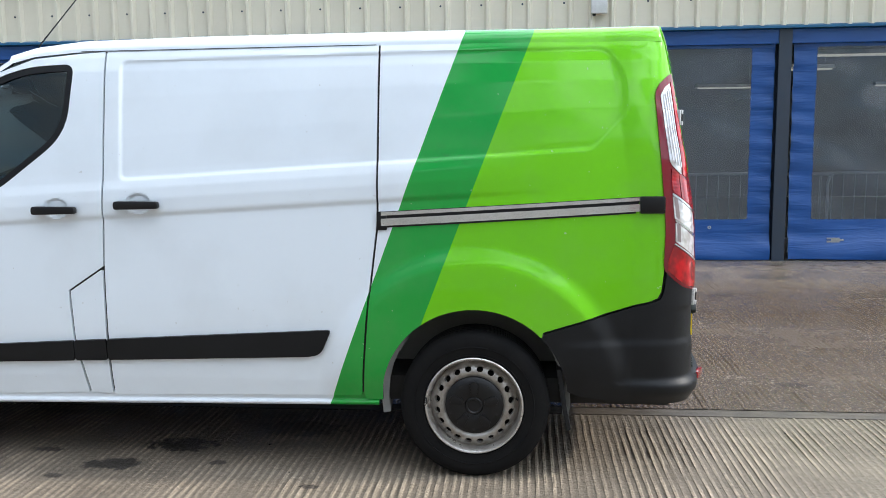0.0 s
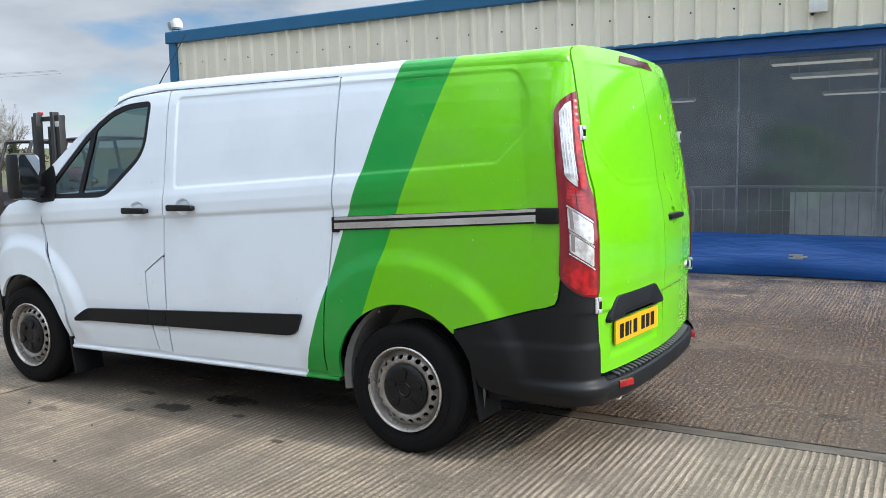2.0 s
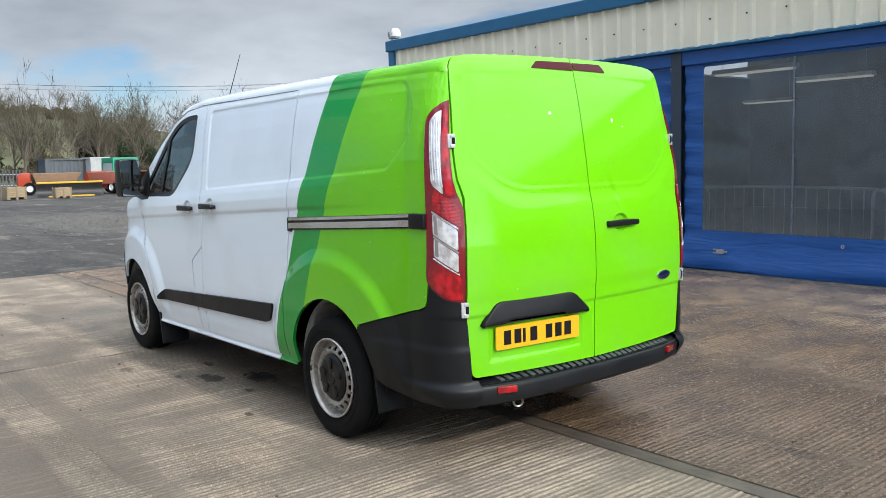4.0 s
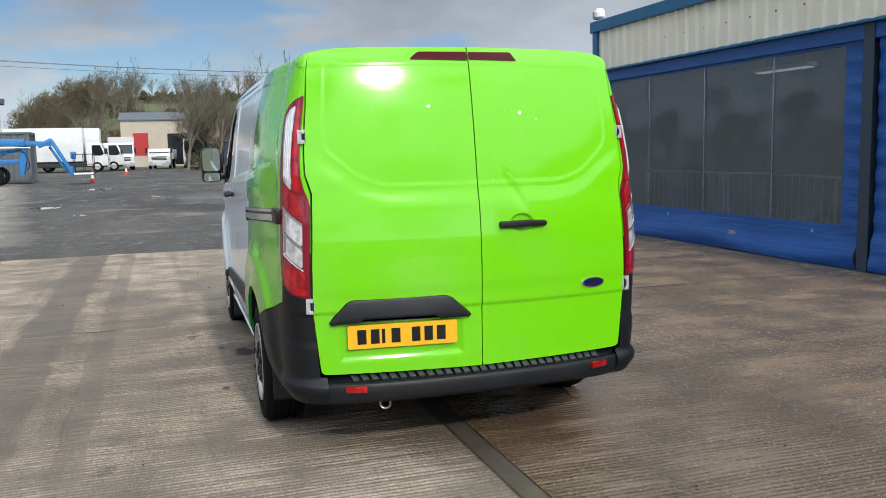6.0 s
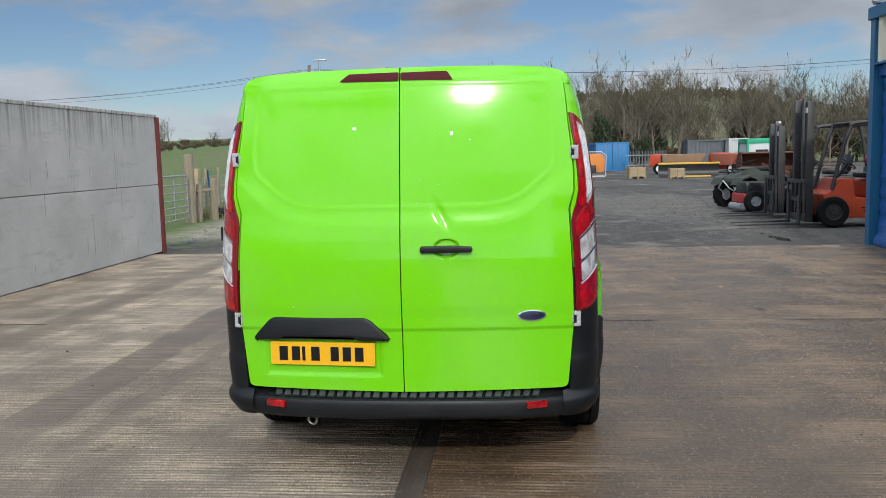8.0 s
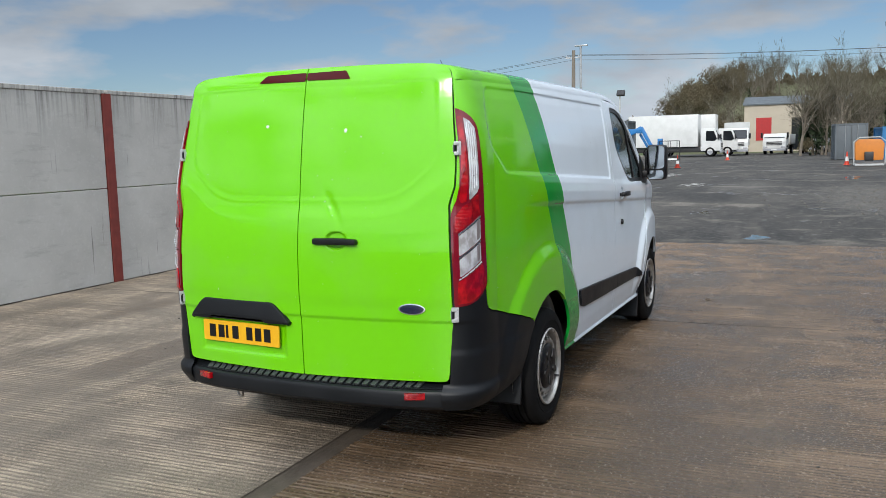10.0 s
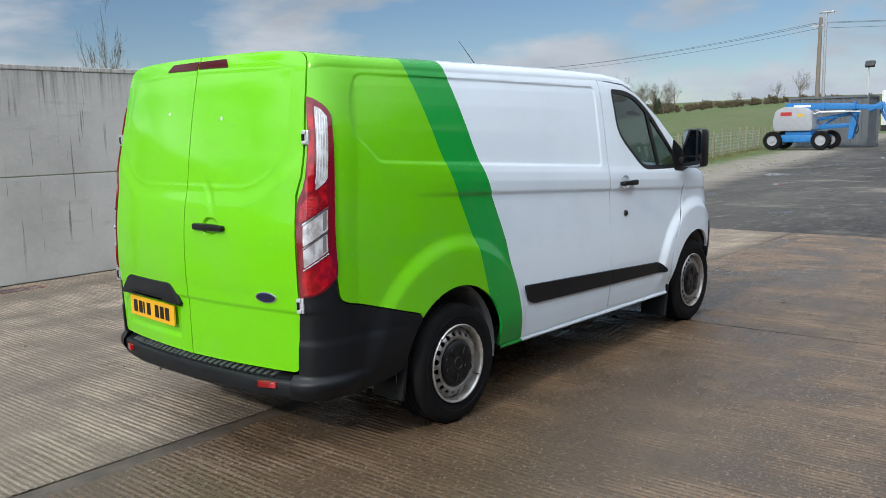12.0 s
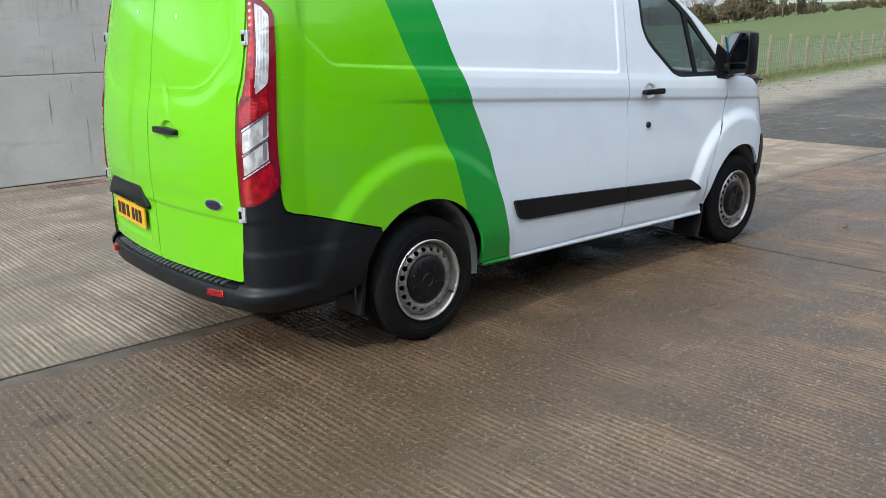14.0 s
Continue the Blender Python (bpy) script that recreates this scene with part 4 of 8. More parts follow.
for left in (True, False):
    CUPS[1:] = [(-1.725, 1.212)] if left else []
    pillar_fill(left)
    quarter_f = minus(poly_sdf(QUARTER if left else SIDE_R), ARCH_R)
    side_panel("rear_quarter_panel" if left else "side_panel", grown(quarter_f, GAP), (-0.76 if left else -1.93, 0.70, 0.28, 1.90), PAINT, label="lime and dark green rear side panel with flared wheel arch" if left else "long side panel, white then dark green then lime", left=left)
    door = side_panel("front_door", grown(minus(poly_sdf(DOOR if left else DOOR_R), window_f), GAP), (-3.2, -1.86, 0.29, 1.90), PAINT, label="white front door", left=left)
    if left:
        slider = side_panel("sliding_door", grown(poly_sdf(SLIDER), GAP), (-1.93, -0.62, 0.31, 1.90), PAINT, label="white sliding side door with pressed panel", left=True)
        side_panel("fuel_flap", grown(poly_sdf(FLAP), GAP), (-2.09, -1.89, 0.31, 0.94), PAINT, label="white fuel filler flap", left=True)
        pull_handle(-1.72, 1.206, slider, True, 0.205)
        pull_handle(-2.105, 1.184, door, True, 0.205)
    else:
        pull_handle(-2.12, 1.185, door, False, 0.205)
        lock = lathe([(0.0, 0.012), (0.016, 0.012), (0.020, 0.006), (0.020, -0.01)], 20)
        part("door_lock", moved(lock, pose(-2.11, float(half_width(np.array(-2.11), np.array(0.975))) + 0.002, 0.975)), SATIN_BLACK, door, "black round lock cover")
    for pair, nm in zip(door_glass(left), ("door_window", "quarter_light")):
        g = part(nm, pair, GLASS, door, "tinted side glass")
        g.visible_shadow = False
    part("window_seal", frame_strip(left), SATIN_BLACK, door, "black window surround")
    # rubbing strips
    TRIM = poly_sdf(rounded([(-2.74, 0.475), (-2.63, 0.558), (-0.865, 0.655), (-0.915, 0.545), (-0.965, 0.532)], [0.02, 0.03, 0.02, 0.04, 0.04]))
    cuts = (-2.74, -2.062, -1.905, -0.85) if left else (-2.74, -1.912, -0.85)
    for a, b in zip(cuts, cuts[1:]):
        f = lambda x, z, a=a, b=b: np.maximum.reduce([TRIM(x, z), a + 0.002 - x, x - b + 0.002])
        side_panel("rubbing_strip", f, (a - 0.02, b + 0.02, 0.44, 0.68), BLACK_TRIM, van, "black plastic rubbing strip", out=0.016, left=left, depth=0.02, h=0.014)
    # sill
    def sill_fn(a, b):
        w = half_width(a, 0.335 + 0 * a) - 0.010
        flange = 0.010 * step(b, 0.55, 0.75) - 0.05 * np.maximum(0, b - 0.85)
        return a, w + flange, np.interp(a, [-2.8, -0.6], [0.303, 0.336]) + 0.030 - 0.058 * b
    pair = sheet(sill_fn, None, -2.84, -0.665, 0, 1, 0.05, 0.0, True, 0.05)
    pair = pair[0], [f[::-1] for f in pair[1]]
    part("sill", mirrored(pair) if left else pair, PAINT, van, "painted sill below the doors")
    # front wing
    side_panel("front_wing", grown(minus(poly_sdf(WING), ARCH_F), GAP), (-4.1, -2.74, 0.28, 1.28), PAINT, label="white front wing", left=left)
    # black arch lips at the tail and the lower rear corner
    corner_f = minus(poly_sdf([(0.055, 0.606), (0.062, 0.650), (0.49, 0.776), (0.527, 0.793), (0.537, 0.824), (0.546, 0.93), (0.562, 1.02), (0.590, 1.0), (0.645, 0.86), (0.685, 0.825), (TAIL_END + 0.004, 0.812), (TAIL_END + 0.004, 0.455), (TAIL_END + 0.03, 0.45), (TAIL_END + 0.03, 0.322), (0.45, 0.326), (0.22, 0.36), (0.13, 0.40)]), ARCH_R)
    corner_fn = lambda a, b: side(a, b, 0.006 + 0.028 * (1 - step(b, 0.405, 0.450)) * step(a, 0.26, 0.62) + 0.007 * (1 - step(b, 0.585, 0.625)) * step(a, 0.10, 0.26) - 0.034 * (1 - step(b, 0.315, 0.39)) * step(a, 0.30, 0.60))
    pair = sheet(corner_fn, grown(corner_f, GAP), 0.0, 0.745, 0.28, 1.04, 0.0095, 0.018, True)
    part("bumper_corner", mirrored(pair) if left else pair, BLACK_TRIM, van, "black plastic rear bumper corner")
    # rear lamp: dark red body, bright strip, clear upper stack, slanted clear cells, red foot
    LAMP = rounded([(0.696, 1.750), (0.655, 1.738), (0.600, 1.705), (0.572, 1.665), (0.553, 1.40), (0.544, 1.20), (0.534, 0.95), (0.537, 0.915), (0.577, 0.868), (0.625, 0.836), (0.698, 0.824), (0.700, 1.262), (0.682, 1.315), (0.688, 1.55)],
                   [0.004, 0.03, 0.04, 0.04, 0.1, 0.1, 0.02, 0.02, 0.03, 0.03, 0.01, 0.03, 0.03, 0.1])
    lamp = side_panel("rear_lamp", poly_sdf(LAMP), (0.51, 0.72, 0.80, 1.77), RED_FRAME, van, "tall red and clear rear lamp", out=0.008, left=left, depth=0.03, h=0.007)

    def cell(name, points, material, label, out, r=0.006, h=0.005, parent=None):
        ps = [q[0] for q in points]
        zs = [q[1] for q in points]
        return side_panel(name, poly_sdf(rounded(points, r)), (min(ps) - 0.015, max(ps) + 0.015, min(zs) - 0.015, max(zs) + 0.015), material, parent or lamp, label, out=out, left=left, depth=0.006, h=h)

    cell("red_strip", [(0.686, 1.712), (0.663, 1.712), (0.641, 1.345), (0.638, 1.318), (0.662, 1.308), (0.674, 1.33)], RED_BRIGHT, "bright red lens strip", 0.0105)
    upper = cell("reversing_lens", [(0.654, 1.706), (0.622, 1.690), (0.592, 1.655), (0.584, 1.378), (0.592, 1.358), (0.629, 1.320)], CLEAR_LENS, "clear ribbed lens", 0.011)
    for q in (0.594, 0.606, 0.618, 0.630):
        top = 1.650 + (q - 0.594) * 1.0
        foot = 1.385 - (q - 0.594) * 0.9
        cell("lens_rib", [(q, foot), (q + 0.0035, foot), (q + 0.0115, top), (q + 0.008, top)], RIB_WHITE, "", 0.0145, 0.001, 0.0035, upper)
    for zc in (1.44, 1.52, 1.60):
        cell("lens_joint", [(0.594, zc), (0.638, zc - 0.008), (0.638, zc - 0.010), (0.594, zc - 0.002)], LENS_GREY, "", 0.0135, 0.001, 0.0035, upper)
    cell("tail_lens", [(0.614, 1.328), (0.586, 1.350), (0.577, 1.255), (0.612, 1.226)], RED_LENS, "dim red lens cell", 0.0115)
    cell("red_cell", [(0.632, 1.308), (0.654, 1.296), (0.686, 1.245), (0.686, 1.170), (0.616, 1.222), (0.616, 1.325)], RED_LENS, "red lens cell", 0.012)
    for front_hi, back_hi, front_lo, back_lo in ((1.236, 1.158, 1.140, 1.064), (1.124, 1.048, 1.040, 0.966)):
        c = cell("indicator_lens", [(0.576, front_hi), (0.672, back_hi), (0.672, back_lo), (0.573, front_lo)], CLEAR_LENS, "clear faceted lens", 0.012)
        cell("lens_rib", [(0.574, front_hi + 0.002), (0.674, back_hi + 0.002), (0.674, back_hi + 0.012), (0.574, front_hi + 0.012)], CHROME, "", 0.0145, 0.002, 0.004, c)
        cell("lens_flute", [(0.580, front_hi - 0.004), (0.594, front_hi - 0.016), (0.594, front_lo - 0.008), (0.580, front_lo + 0.004)], LENS_GREY, "", 0.0135, 0.002, 0.004, c)
    cell("lens_rib", [(0.570, 1.034), (0.676, 0.958), (0.676, 0.952), (0.570, 1.028)], RIB_WHITE, "", 0.0145, 0.002, 0.004)
    cell("red_foot", [(0.566, 1.022), (0.680, 0.944), (0.688, 0.838), (0.630, 0.846), (0.585, 0.878), (0.546, 0.918), (0.546, 0.960)], RED_BRIGHT, "bright red lower lens", 0.012)
    # wheel housings
    for cu in (AXLE_R, AXLE_F):
        r, n = 0.42, 20
        V, F = [], []
        for i in range(n + 1):
            a = math.pi * (-0.06 + 1.12 * i / n)
            for y in (0.90, 0.88, 0.60, 0.55):
                V.append((cu + math.cos(a) * (r - (0.03 if y in (0.88,) else 0.0)), y, 0.34 + math.sin(a) * r))
        for i in range(n):
            for j in range(3):
                F.append([i * 4 + j, i * 4 + j + 1, (i + 1) * 4 + j + 1, (i + 1) * 4 + j])
        k = len(V)
        V += [(cu, 0.56, 0.34)]
        F += [[i * 4 + 3, k, (i + 1) * 4 + 3] for i in range(n)]
        ribs = [block(cu + math.cos(a) * 0.40 - 0.006, 0.62, 0.34 + math.sin(a) * 0.40 - 0.006, cu + math.cos(a) * 0.40 + 0.006, 0.88, 0.34 + math.sin(a) * 0.40 + 0.006) for a in (0.6, 1.0, 1.5, 2.1, 2.6)]
        pair = joined((np.array(V), F), *ribs)
        part("wheel_housing", mirrored(pair) if left else pair, LINER, van, "dark grey wheel arch liner")
    # mud flaps
    for cu, zz in ((AXLE_R + 0.372, 0.45), (AXLE_F + 0.40, 0.34)):
        flap = prism(rounded([(-0.015, 0.04), (0.01, 0.04), (0.03, -0.16), (0.05, -0.28), (0.03, -0.29), (0.01, -0.16)], 0.01, 3), 0.73, 0.940, 0.004)
        flap = moved(flap, pose(cu, 0, zz) @ Matrix.Diagonal((1, 1, 0.84, 1)))
        part("mud_flap", mirrored(flap) if left else flap, BLACK_TRIM, van, "black rubber mud flap")

# rail for the sliding door
y_r = lambda u: float(half_width(np.array(u), np.array(1.2)))
rail_us = np.linspace(-0.635, 0.47, 24)
def rail(lo, hi, o, thick):
    V, F = [], []
    for u in rail_us:
        zc = 1.138 + (u + 0.64) * 0.052
        y = float(half_width(np.array(u), np.array(zc))) + o
        V += [(u, -y, zc + lo), (u, -y - thick, zc + lo), (u, -y - thick, zc + hi), (u, -y, zc + hi)]
    for i in range(len(rail_us) - 1):
        for j in range(4):
            F.append([i * 4 + j, (i + 1) * 4 + j, (i + 1) * 4 + (j + 1) % 4, i * 4 + (j + 1) % 4])
    F += [[0, 1, 2, 3], [len(V) - 1, len(V) - 2, len(V) - 3, len(V) - 4]]
    return np.array(V), F
rail_bed = part("slide_rail", rail(-0.034, 0.036, -0.01, 0.012), SATIN_BLACK, van, "door rail along the lime side panel")
part("rail_bar", rail(0.019, 0.034, 0.0, 0.012), CHROME, rail_bed, "bright metal bar")
part("rail_bar", rail(-0.025, 0.006, 0.0, 0.014), CHROME, rail_bed, "bright metal bar")
u1 = 0.515
cap = block(-0.055, -0.03, -0.036, 0.05, 0.012, 0.036, 0.008)
part("rail_end", moved(cap, pose(u1, -y_r(0.49) + 0.002, 1.197, 0, 0, 5)), SATIN_BLACK, rail_bed, "black end cap")
part("rail_end", block(-0.655, -y_r(-0.64) - 0.014, 1.095, -0.61, -y_r(-0.64) + 0.01, 1.175, 0.006), SATIN_BLACK, rail_bed, "black end cap")

EDGE = [(0.0, 1.886), (0.005, 1.908), (0.020, 1.930), (0.05, 1.946), (0.11, 1.956), (0.24, 1.962), (0.45, 1.966), (0.86, 1.968)]
edge_s = spline(EDGE, 6)

# ---- tail doors ----
for sgn, label in ((-1, "lime green tail door with number plate"), (1, "lime green tail door with a dent above its handle")):
    rim_v = 0.766 * (1 - edge_s[::-3, 0] / 0.86)
    rim_z = 1.884 + (edge_s[::-3, 1] - 1.886) * 1.12 + 0.003
    OUT = [(0.001, rim_z[0])] + [(a, b) for a, b in zip(rim_v[1:], rim_z[1:])] + [(v, z) for z, v in SEAM[-4:1:-1]] + [(0.776, 0.495), (0.772, 0.474), (0.760, 0.463), (0.742, 0.460), (0.001, 0.450)]
    f0 = poly_sdf(OUT)
    f = lambda a, b, s=sgn: f0(a * s, b) + 0.0016
    lo, hi = (-0.82, 0.02) if sgn < 0 else (-0.02, 0.82)
    pair = sheet(lambda v, z: tail(v, z), f, lo, hi, 0.44, 2.0, 0.0062, 0.022, False)
    door = part("tail_door", pair, PAINT, van, label)
    for hz, hh in ((1.562, 0.040), (0.790, 0.044)):
        hv = float(seam(hz))
        hx = float(tail_base(np.array(hv), np.array(hz)))
        m = pose(hx, sgn * (hv + 0.012), hz, 0, 0, sgn * 22)
        knuckle = lambda z0, z1: block(-0.012, -0.024, z0, 0.017, 0.008, z1, 0.004)
        leaf = joined(block(-0.03, -0.004, -hh, 0.010, 0.024, hh, 0.003), knuckle(hh - 0.022, hh), knuckle(-hh, -hh + 0.022), block(-0.03, -0.030, -hh * 0.55, 0.006, -0.022, hh * 0.55, 0.002))
        if sgn < 0:
            leaf = mirrored(leaf)
        leaf = moved(leaf, Matrix.Diagonal((0.8, 0.72, 0.8, 1)))
        hinge = part("hinge", moved(leaf, m), SILVER, van, "silver painted door hinge")
        part("hinge_pin", moved(lathe([(0.0, hh - 0.02), (0.007, hh - 0.02), (0.007, -hh + 0.02), (0.0, -hh + 0.02)], 12, "z"), m @ pose(0.006, -0.012 * sgn, 0)), SATIN_BLACK, hinge, "dark hinge pin")
    if sgn < 0:
        grip = prism(rounded([(-0.730, 0.698), (-0.722, 0.722), (-0.640, 0.810), (-0.165, 0.810), (-0.068, 0.722), (-0.060, 0.700), (-0.215, 0.700), (-0.240, 0.716), (-0.575, 0.716), (-0.600, 0.700)], [0.01, 0.01, 0.03, 0.03, 0.01, 0.01, 0.01, 0.01, 0.01, 0.01], 4), 0.0, 0.046, 0.012, "x")
        gv, gf = grip
        gv[:, 0] += 0.752 - 0.105 * gv[:, 1] ** 2 - 0.10 * np.maximum(0, gv[:, 2] - 0.74)
        part("plate_trim", (gv, gf), BLACK_TRIM, door, "black plastic number plate trim")
        plate = prism(rounded([(-0.26, -0.0555), (0.26, -0.0555), (0.26, 0.0555), (-0.26, 0.0555)], 0.008, 3), -0.004, 0.004, 0, "x")
        turn = pose(float(tail(np.array(-0.39), np.array(0.634))[0]) + 0.012, -0.391, 0.634, 0, 0, -5.2)
        plate_ob = part("number_plate", moved(plate, turn), PLATE, door, "yellow rear number plate")
        glyph = [(-0.215, 0.05), (-0.152, 0.048), (-0.10, 0.018), (-0.055, 0.05), (0.042, 0.048), (0.102, 0.048), (0.162, 0.05)]
        for gx, gw in glyph:
            part("plate_bar", moved(block(0.0045, gx, -0.034, 0.0065, gx + gw * 0.84, 0.034), turn), SATIN_BLACK, plate_ob, "black bar", flat=True)
    else:
        hv, hz = 0.215, 1.126
        xx = float(tail(np.array(hv), np.array(hz))[0])
        bar = prism(rounded([(hv - 0.122, hz - 0.014), (hv + 0.122, hz - 0.012), (hv + 0.122, hz + 0.016), (hv + 0.03, hz + 0.020), (hv - 0.122, hz + 0.018)], 0.013, 4), xx + 0.010, xx + 0.040, 0.008, "x")
        part("door_handle", joined(bar, block(xx - 0.01, hv - 0.11, hz - 0.01, xx + 0.02, hv - 0.08, hz + 0.01), block(xx - 0.01, hv + 0.08, hz - 0.01, xx + 0.02, hv + 0.11, hz + 0.01)), SATIN_BLACK, door, "black pull handle")
        bx = float(tail(np.array(0.605), np.array(0.81))[0])
        rim = [(0.068 * math.cos(a), 0.027 * math.sin(a)) for a in np.linspace(0, 2 * math.pi, 33)[:-1]]
        turn = pose(bx, 0.605, 0.812, 0, 0, 8)
        badge = part("badge", moved(prism(rim, -0.006, 0.007, 0.003, "x"), turn), CHROME, door, "oval badge with bright rim")
        part("badge_face", moved(prism([(a * 0.88, b * 0.82) for a, b in rim], 0.004, 0.009, 0.002, "x"), turn), BADGE_BLUE, badge, "dark blue oval")
# paint nicks on the tail doors
for v0, z0, w, hh in ((-0.215, 1.695, 0.011, 0.009), (0.245, 1.662, 0.009, 0.012), (0.33, 1.63, 0.004, 0.004)):
    x0 = float(tail(np.array(v0), np.array(z0))[0])
    part("paint_chip", moved(prism([(-w, -hh * 0.6), (w * 0.3, -hh), (w, 0.2 * hh), (w * 0.2, hh), (-w * 0.8, hh * 0.5)], 0, 0.0015, 0, "x"), pose(x0, v0, z0, 0, -8, 0)), surface("chipped_primer", (0.7, 0.7, 0.66)), van)
# high brake lamp across the top
for v0, v1, v2, v3 in ((-0.292, -0.004, -0.004, -0.245), (0.004, 0.252, 0.222, 0.004)):
    f = poly_sdf(rounded([(v0, 1.916), (v1, 1.912), (v2, 1.955), (v3, 1.953)], 0.006))
    lens = sheet(lambda v, z: (tail_base(v, z) + 0.004, v, z), f, min(v0, v3) - 0.02, max(v1, v2) + 0.02, 1.89, 1.97, 0.007, 0.012, False)
    part("brake_lamp", lens, RED_DARK, van, "dark red high brake lamp")

# ---- roof ----
def roof_fn(p, s):
    """The roof: p along the gutter and round the rear corner, s from the gutter to the middle."""
    k = np.clip(s, 0, 1) * (len(edge_s) - 1)
    inset, zt = np.interp(k, np.arange(len(edge_s)), edge_s[:, 0]), np.interp(k, np.arange(len(edge_s)), edge_s[:, 1])
    ze = np.interp(p, [-2.335, -2.22, -2.02], [1.838, 1.868, 1.884])
    ue, ve, _ = side(p, ze)
    v = np.maximum(ve * (1 - inset / 0.86), 0)
    uc = np.interp(p, [-2.335, -1.9, 0.30, TAIL_END], [-2.505, -1.9, 0.30, 0.57])
    u = ue + (uc - ue) * (1 - (v / ve) ** 2)
    crown = np.interp(p, [-2.335, -2.0, -1.5, 0.2, 0.5, TAIL_END], [0.72, 0.88, 1.0, 1.0, 1.06, 1.12])
    z = ze + (zt - 1.886) * crown
    z = z - 0.006 * np.exp(-((v - 0.62) / 0.03) ** 2) * step(u, -2.2, -1.9) * (1 - step(u, 0.2, 0.4))
    k = step(p, 0.60, TAIL_END)
    u = u + (tail_base(v, z) - 0.007 - u) * k
    return u, v, z


pair = sheet(roof_fn, None, -2.335, TAIL_END, 0, 1, 0.025, 0.0, False, 0.02)
pair = joined(pair, mirrored(pair))
part("roof", (pair[0], [f[::-1] for f in pair[1]]), PAINT, van, "white roof turning green at the tail")
for left in (True,):
    line = tube([(u, float(side(np.array(u), np.array(1.886))[1]) + 0.0016, 1.8875) for u in np.linspace(-2.0, -0.66, 24)], 0.0016, 6)
    part("roof_seam", mirrored(line) if left else line, SATIN_BLACK, van)


# windscreen, its pillars and the bonnet
def screen_fn(t, s):
    """t up the screen, s across from -1 to 1."""
    u = np.interp(t, [0, 1], [-3.25, -2.335]) - (0.30 - 0.13 * t) * (1 - s * s)
    z = np.interp(t, [0, 0.3, 0.65, 1], [1.215, 1.42, 1.655, 1.838]) + 0.059 * t * (1 - s ** 14) + 0.02 * (1 - t) * (1 - s * s)
    w = np.interp(t, [0, 0.3, 1], [0.925, 0.915, 0.872])
    return u, w * s, z


pane = lambda t, s: np.maximum(np.abs(s) - 0.90, np.maximum(0.05 - t, t - 0.955))
ws = part("windscreen", sheet(screen_fn, pane, 0, 1, -1, 1, 0.03, 0.0, True), GLASS, van, "tinted windscreen")
ws.visible_shadow = False
part("windscreen_pillars", sheet(screen_fn, lambda t, s: np.maximum(-pane(t, s), -1), 0, 1.0, -1, 1, 0.03, 0.0, True), PAINT, van, "white windscreen pillars")


def bonnet_fn(p, s):
    zf = np.interp(p, [-5.0, -4.4, -3.9, -3.35, -3.0], [0.985, 1.0, 1.08, 1.175, 1.245])
    u, w, z = side(p, zf)
    return u, w * s, z + 0.06 * (1 - s * s)


part("bonnet", sheet(bonnet_fn, None, -5.0, -3.05, -1, 1, 0.04, 0.0, True, 0.08), PAINT, van, "white bonnet")
pair = sheet(lambda a, b: side(a, b, 0.004), minus(poly_sdf([(-3.58, 0.34), (-3.64, 0.60), (-3.67, 0.78), (-5.0, 0.80), (-5.0, 0.22)]), ARCH_F), -5.0, -3.45, 0.2, 0.84, 0.03, 0.02, True)
part("front_bumper", joined(pair, mirrored(pair)), BLACK_TRIM, van, "black lower front bumper")
pair = sheet(lambda a, b: side(a, b, -0.002), poly_sdf([(-4.03, 0.80), (-4.06, 1.07), (-5.0, 0.995), (-5.0, 0.80)]), -5.0, -3.95, 0.78, 1.1, 0.03, 0.01, True)
part("front_panel", joined(pair, mirrored(pair)), PAINT, van, "white front panel")
grille = sheet(lambda a, b: side(a, b, 0.010), poly_sdf(rounded([(-4.62, 0.82), (-4.55, 0.95), (-5.0, 0.95), (-5.0, 0.82)], 0.02)), -5.0, -4.5, 0.7, 0.96, 0.03, 0.02, True)
for gp in (grille, mirrored(grille)):
    part("grille", gp, SATIN_BLACK, van, "black front grille")
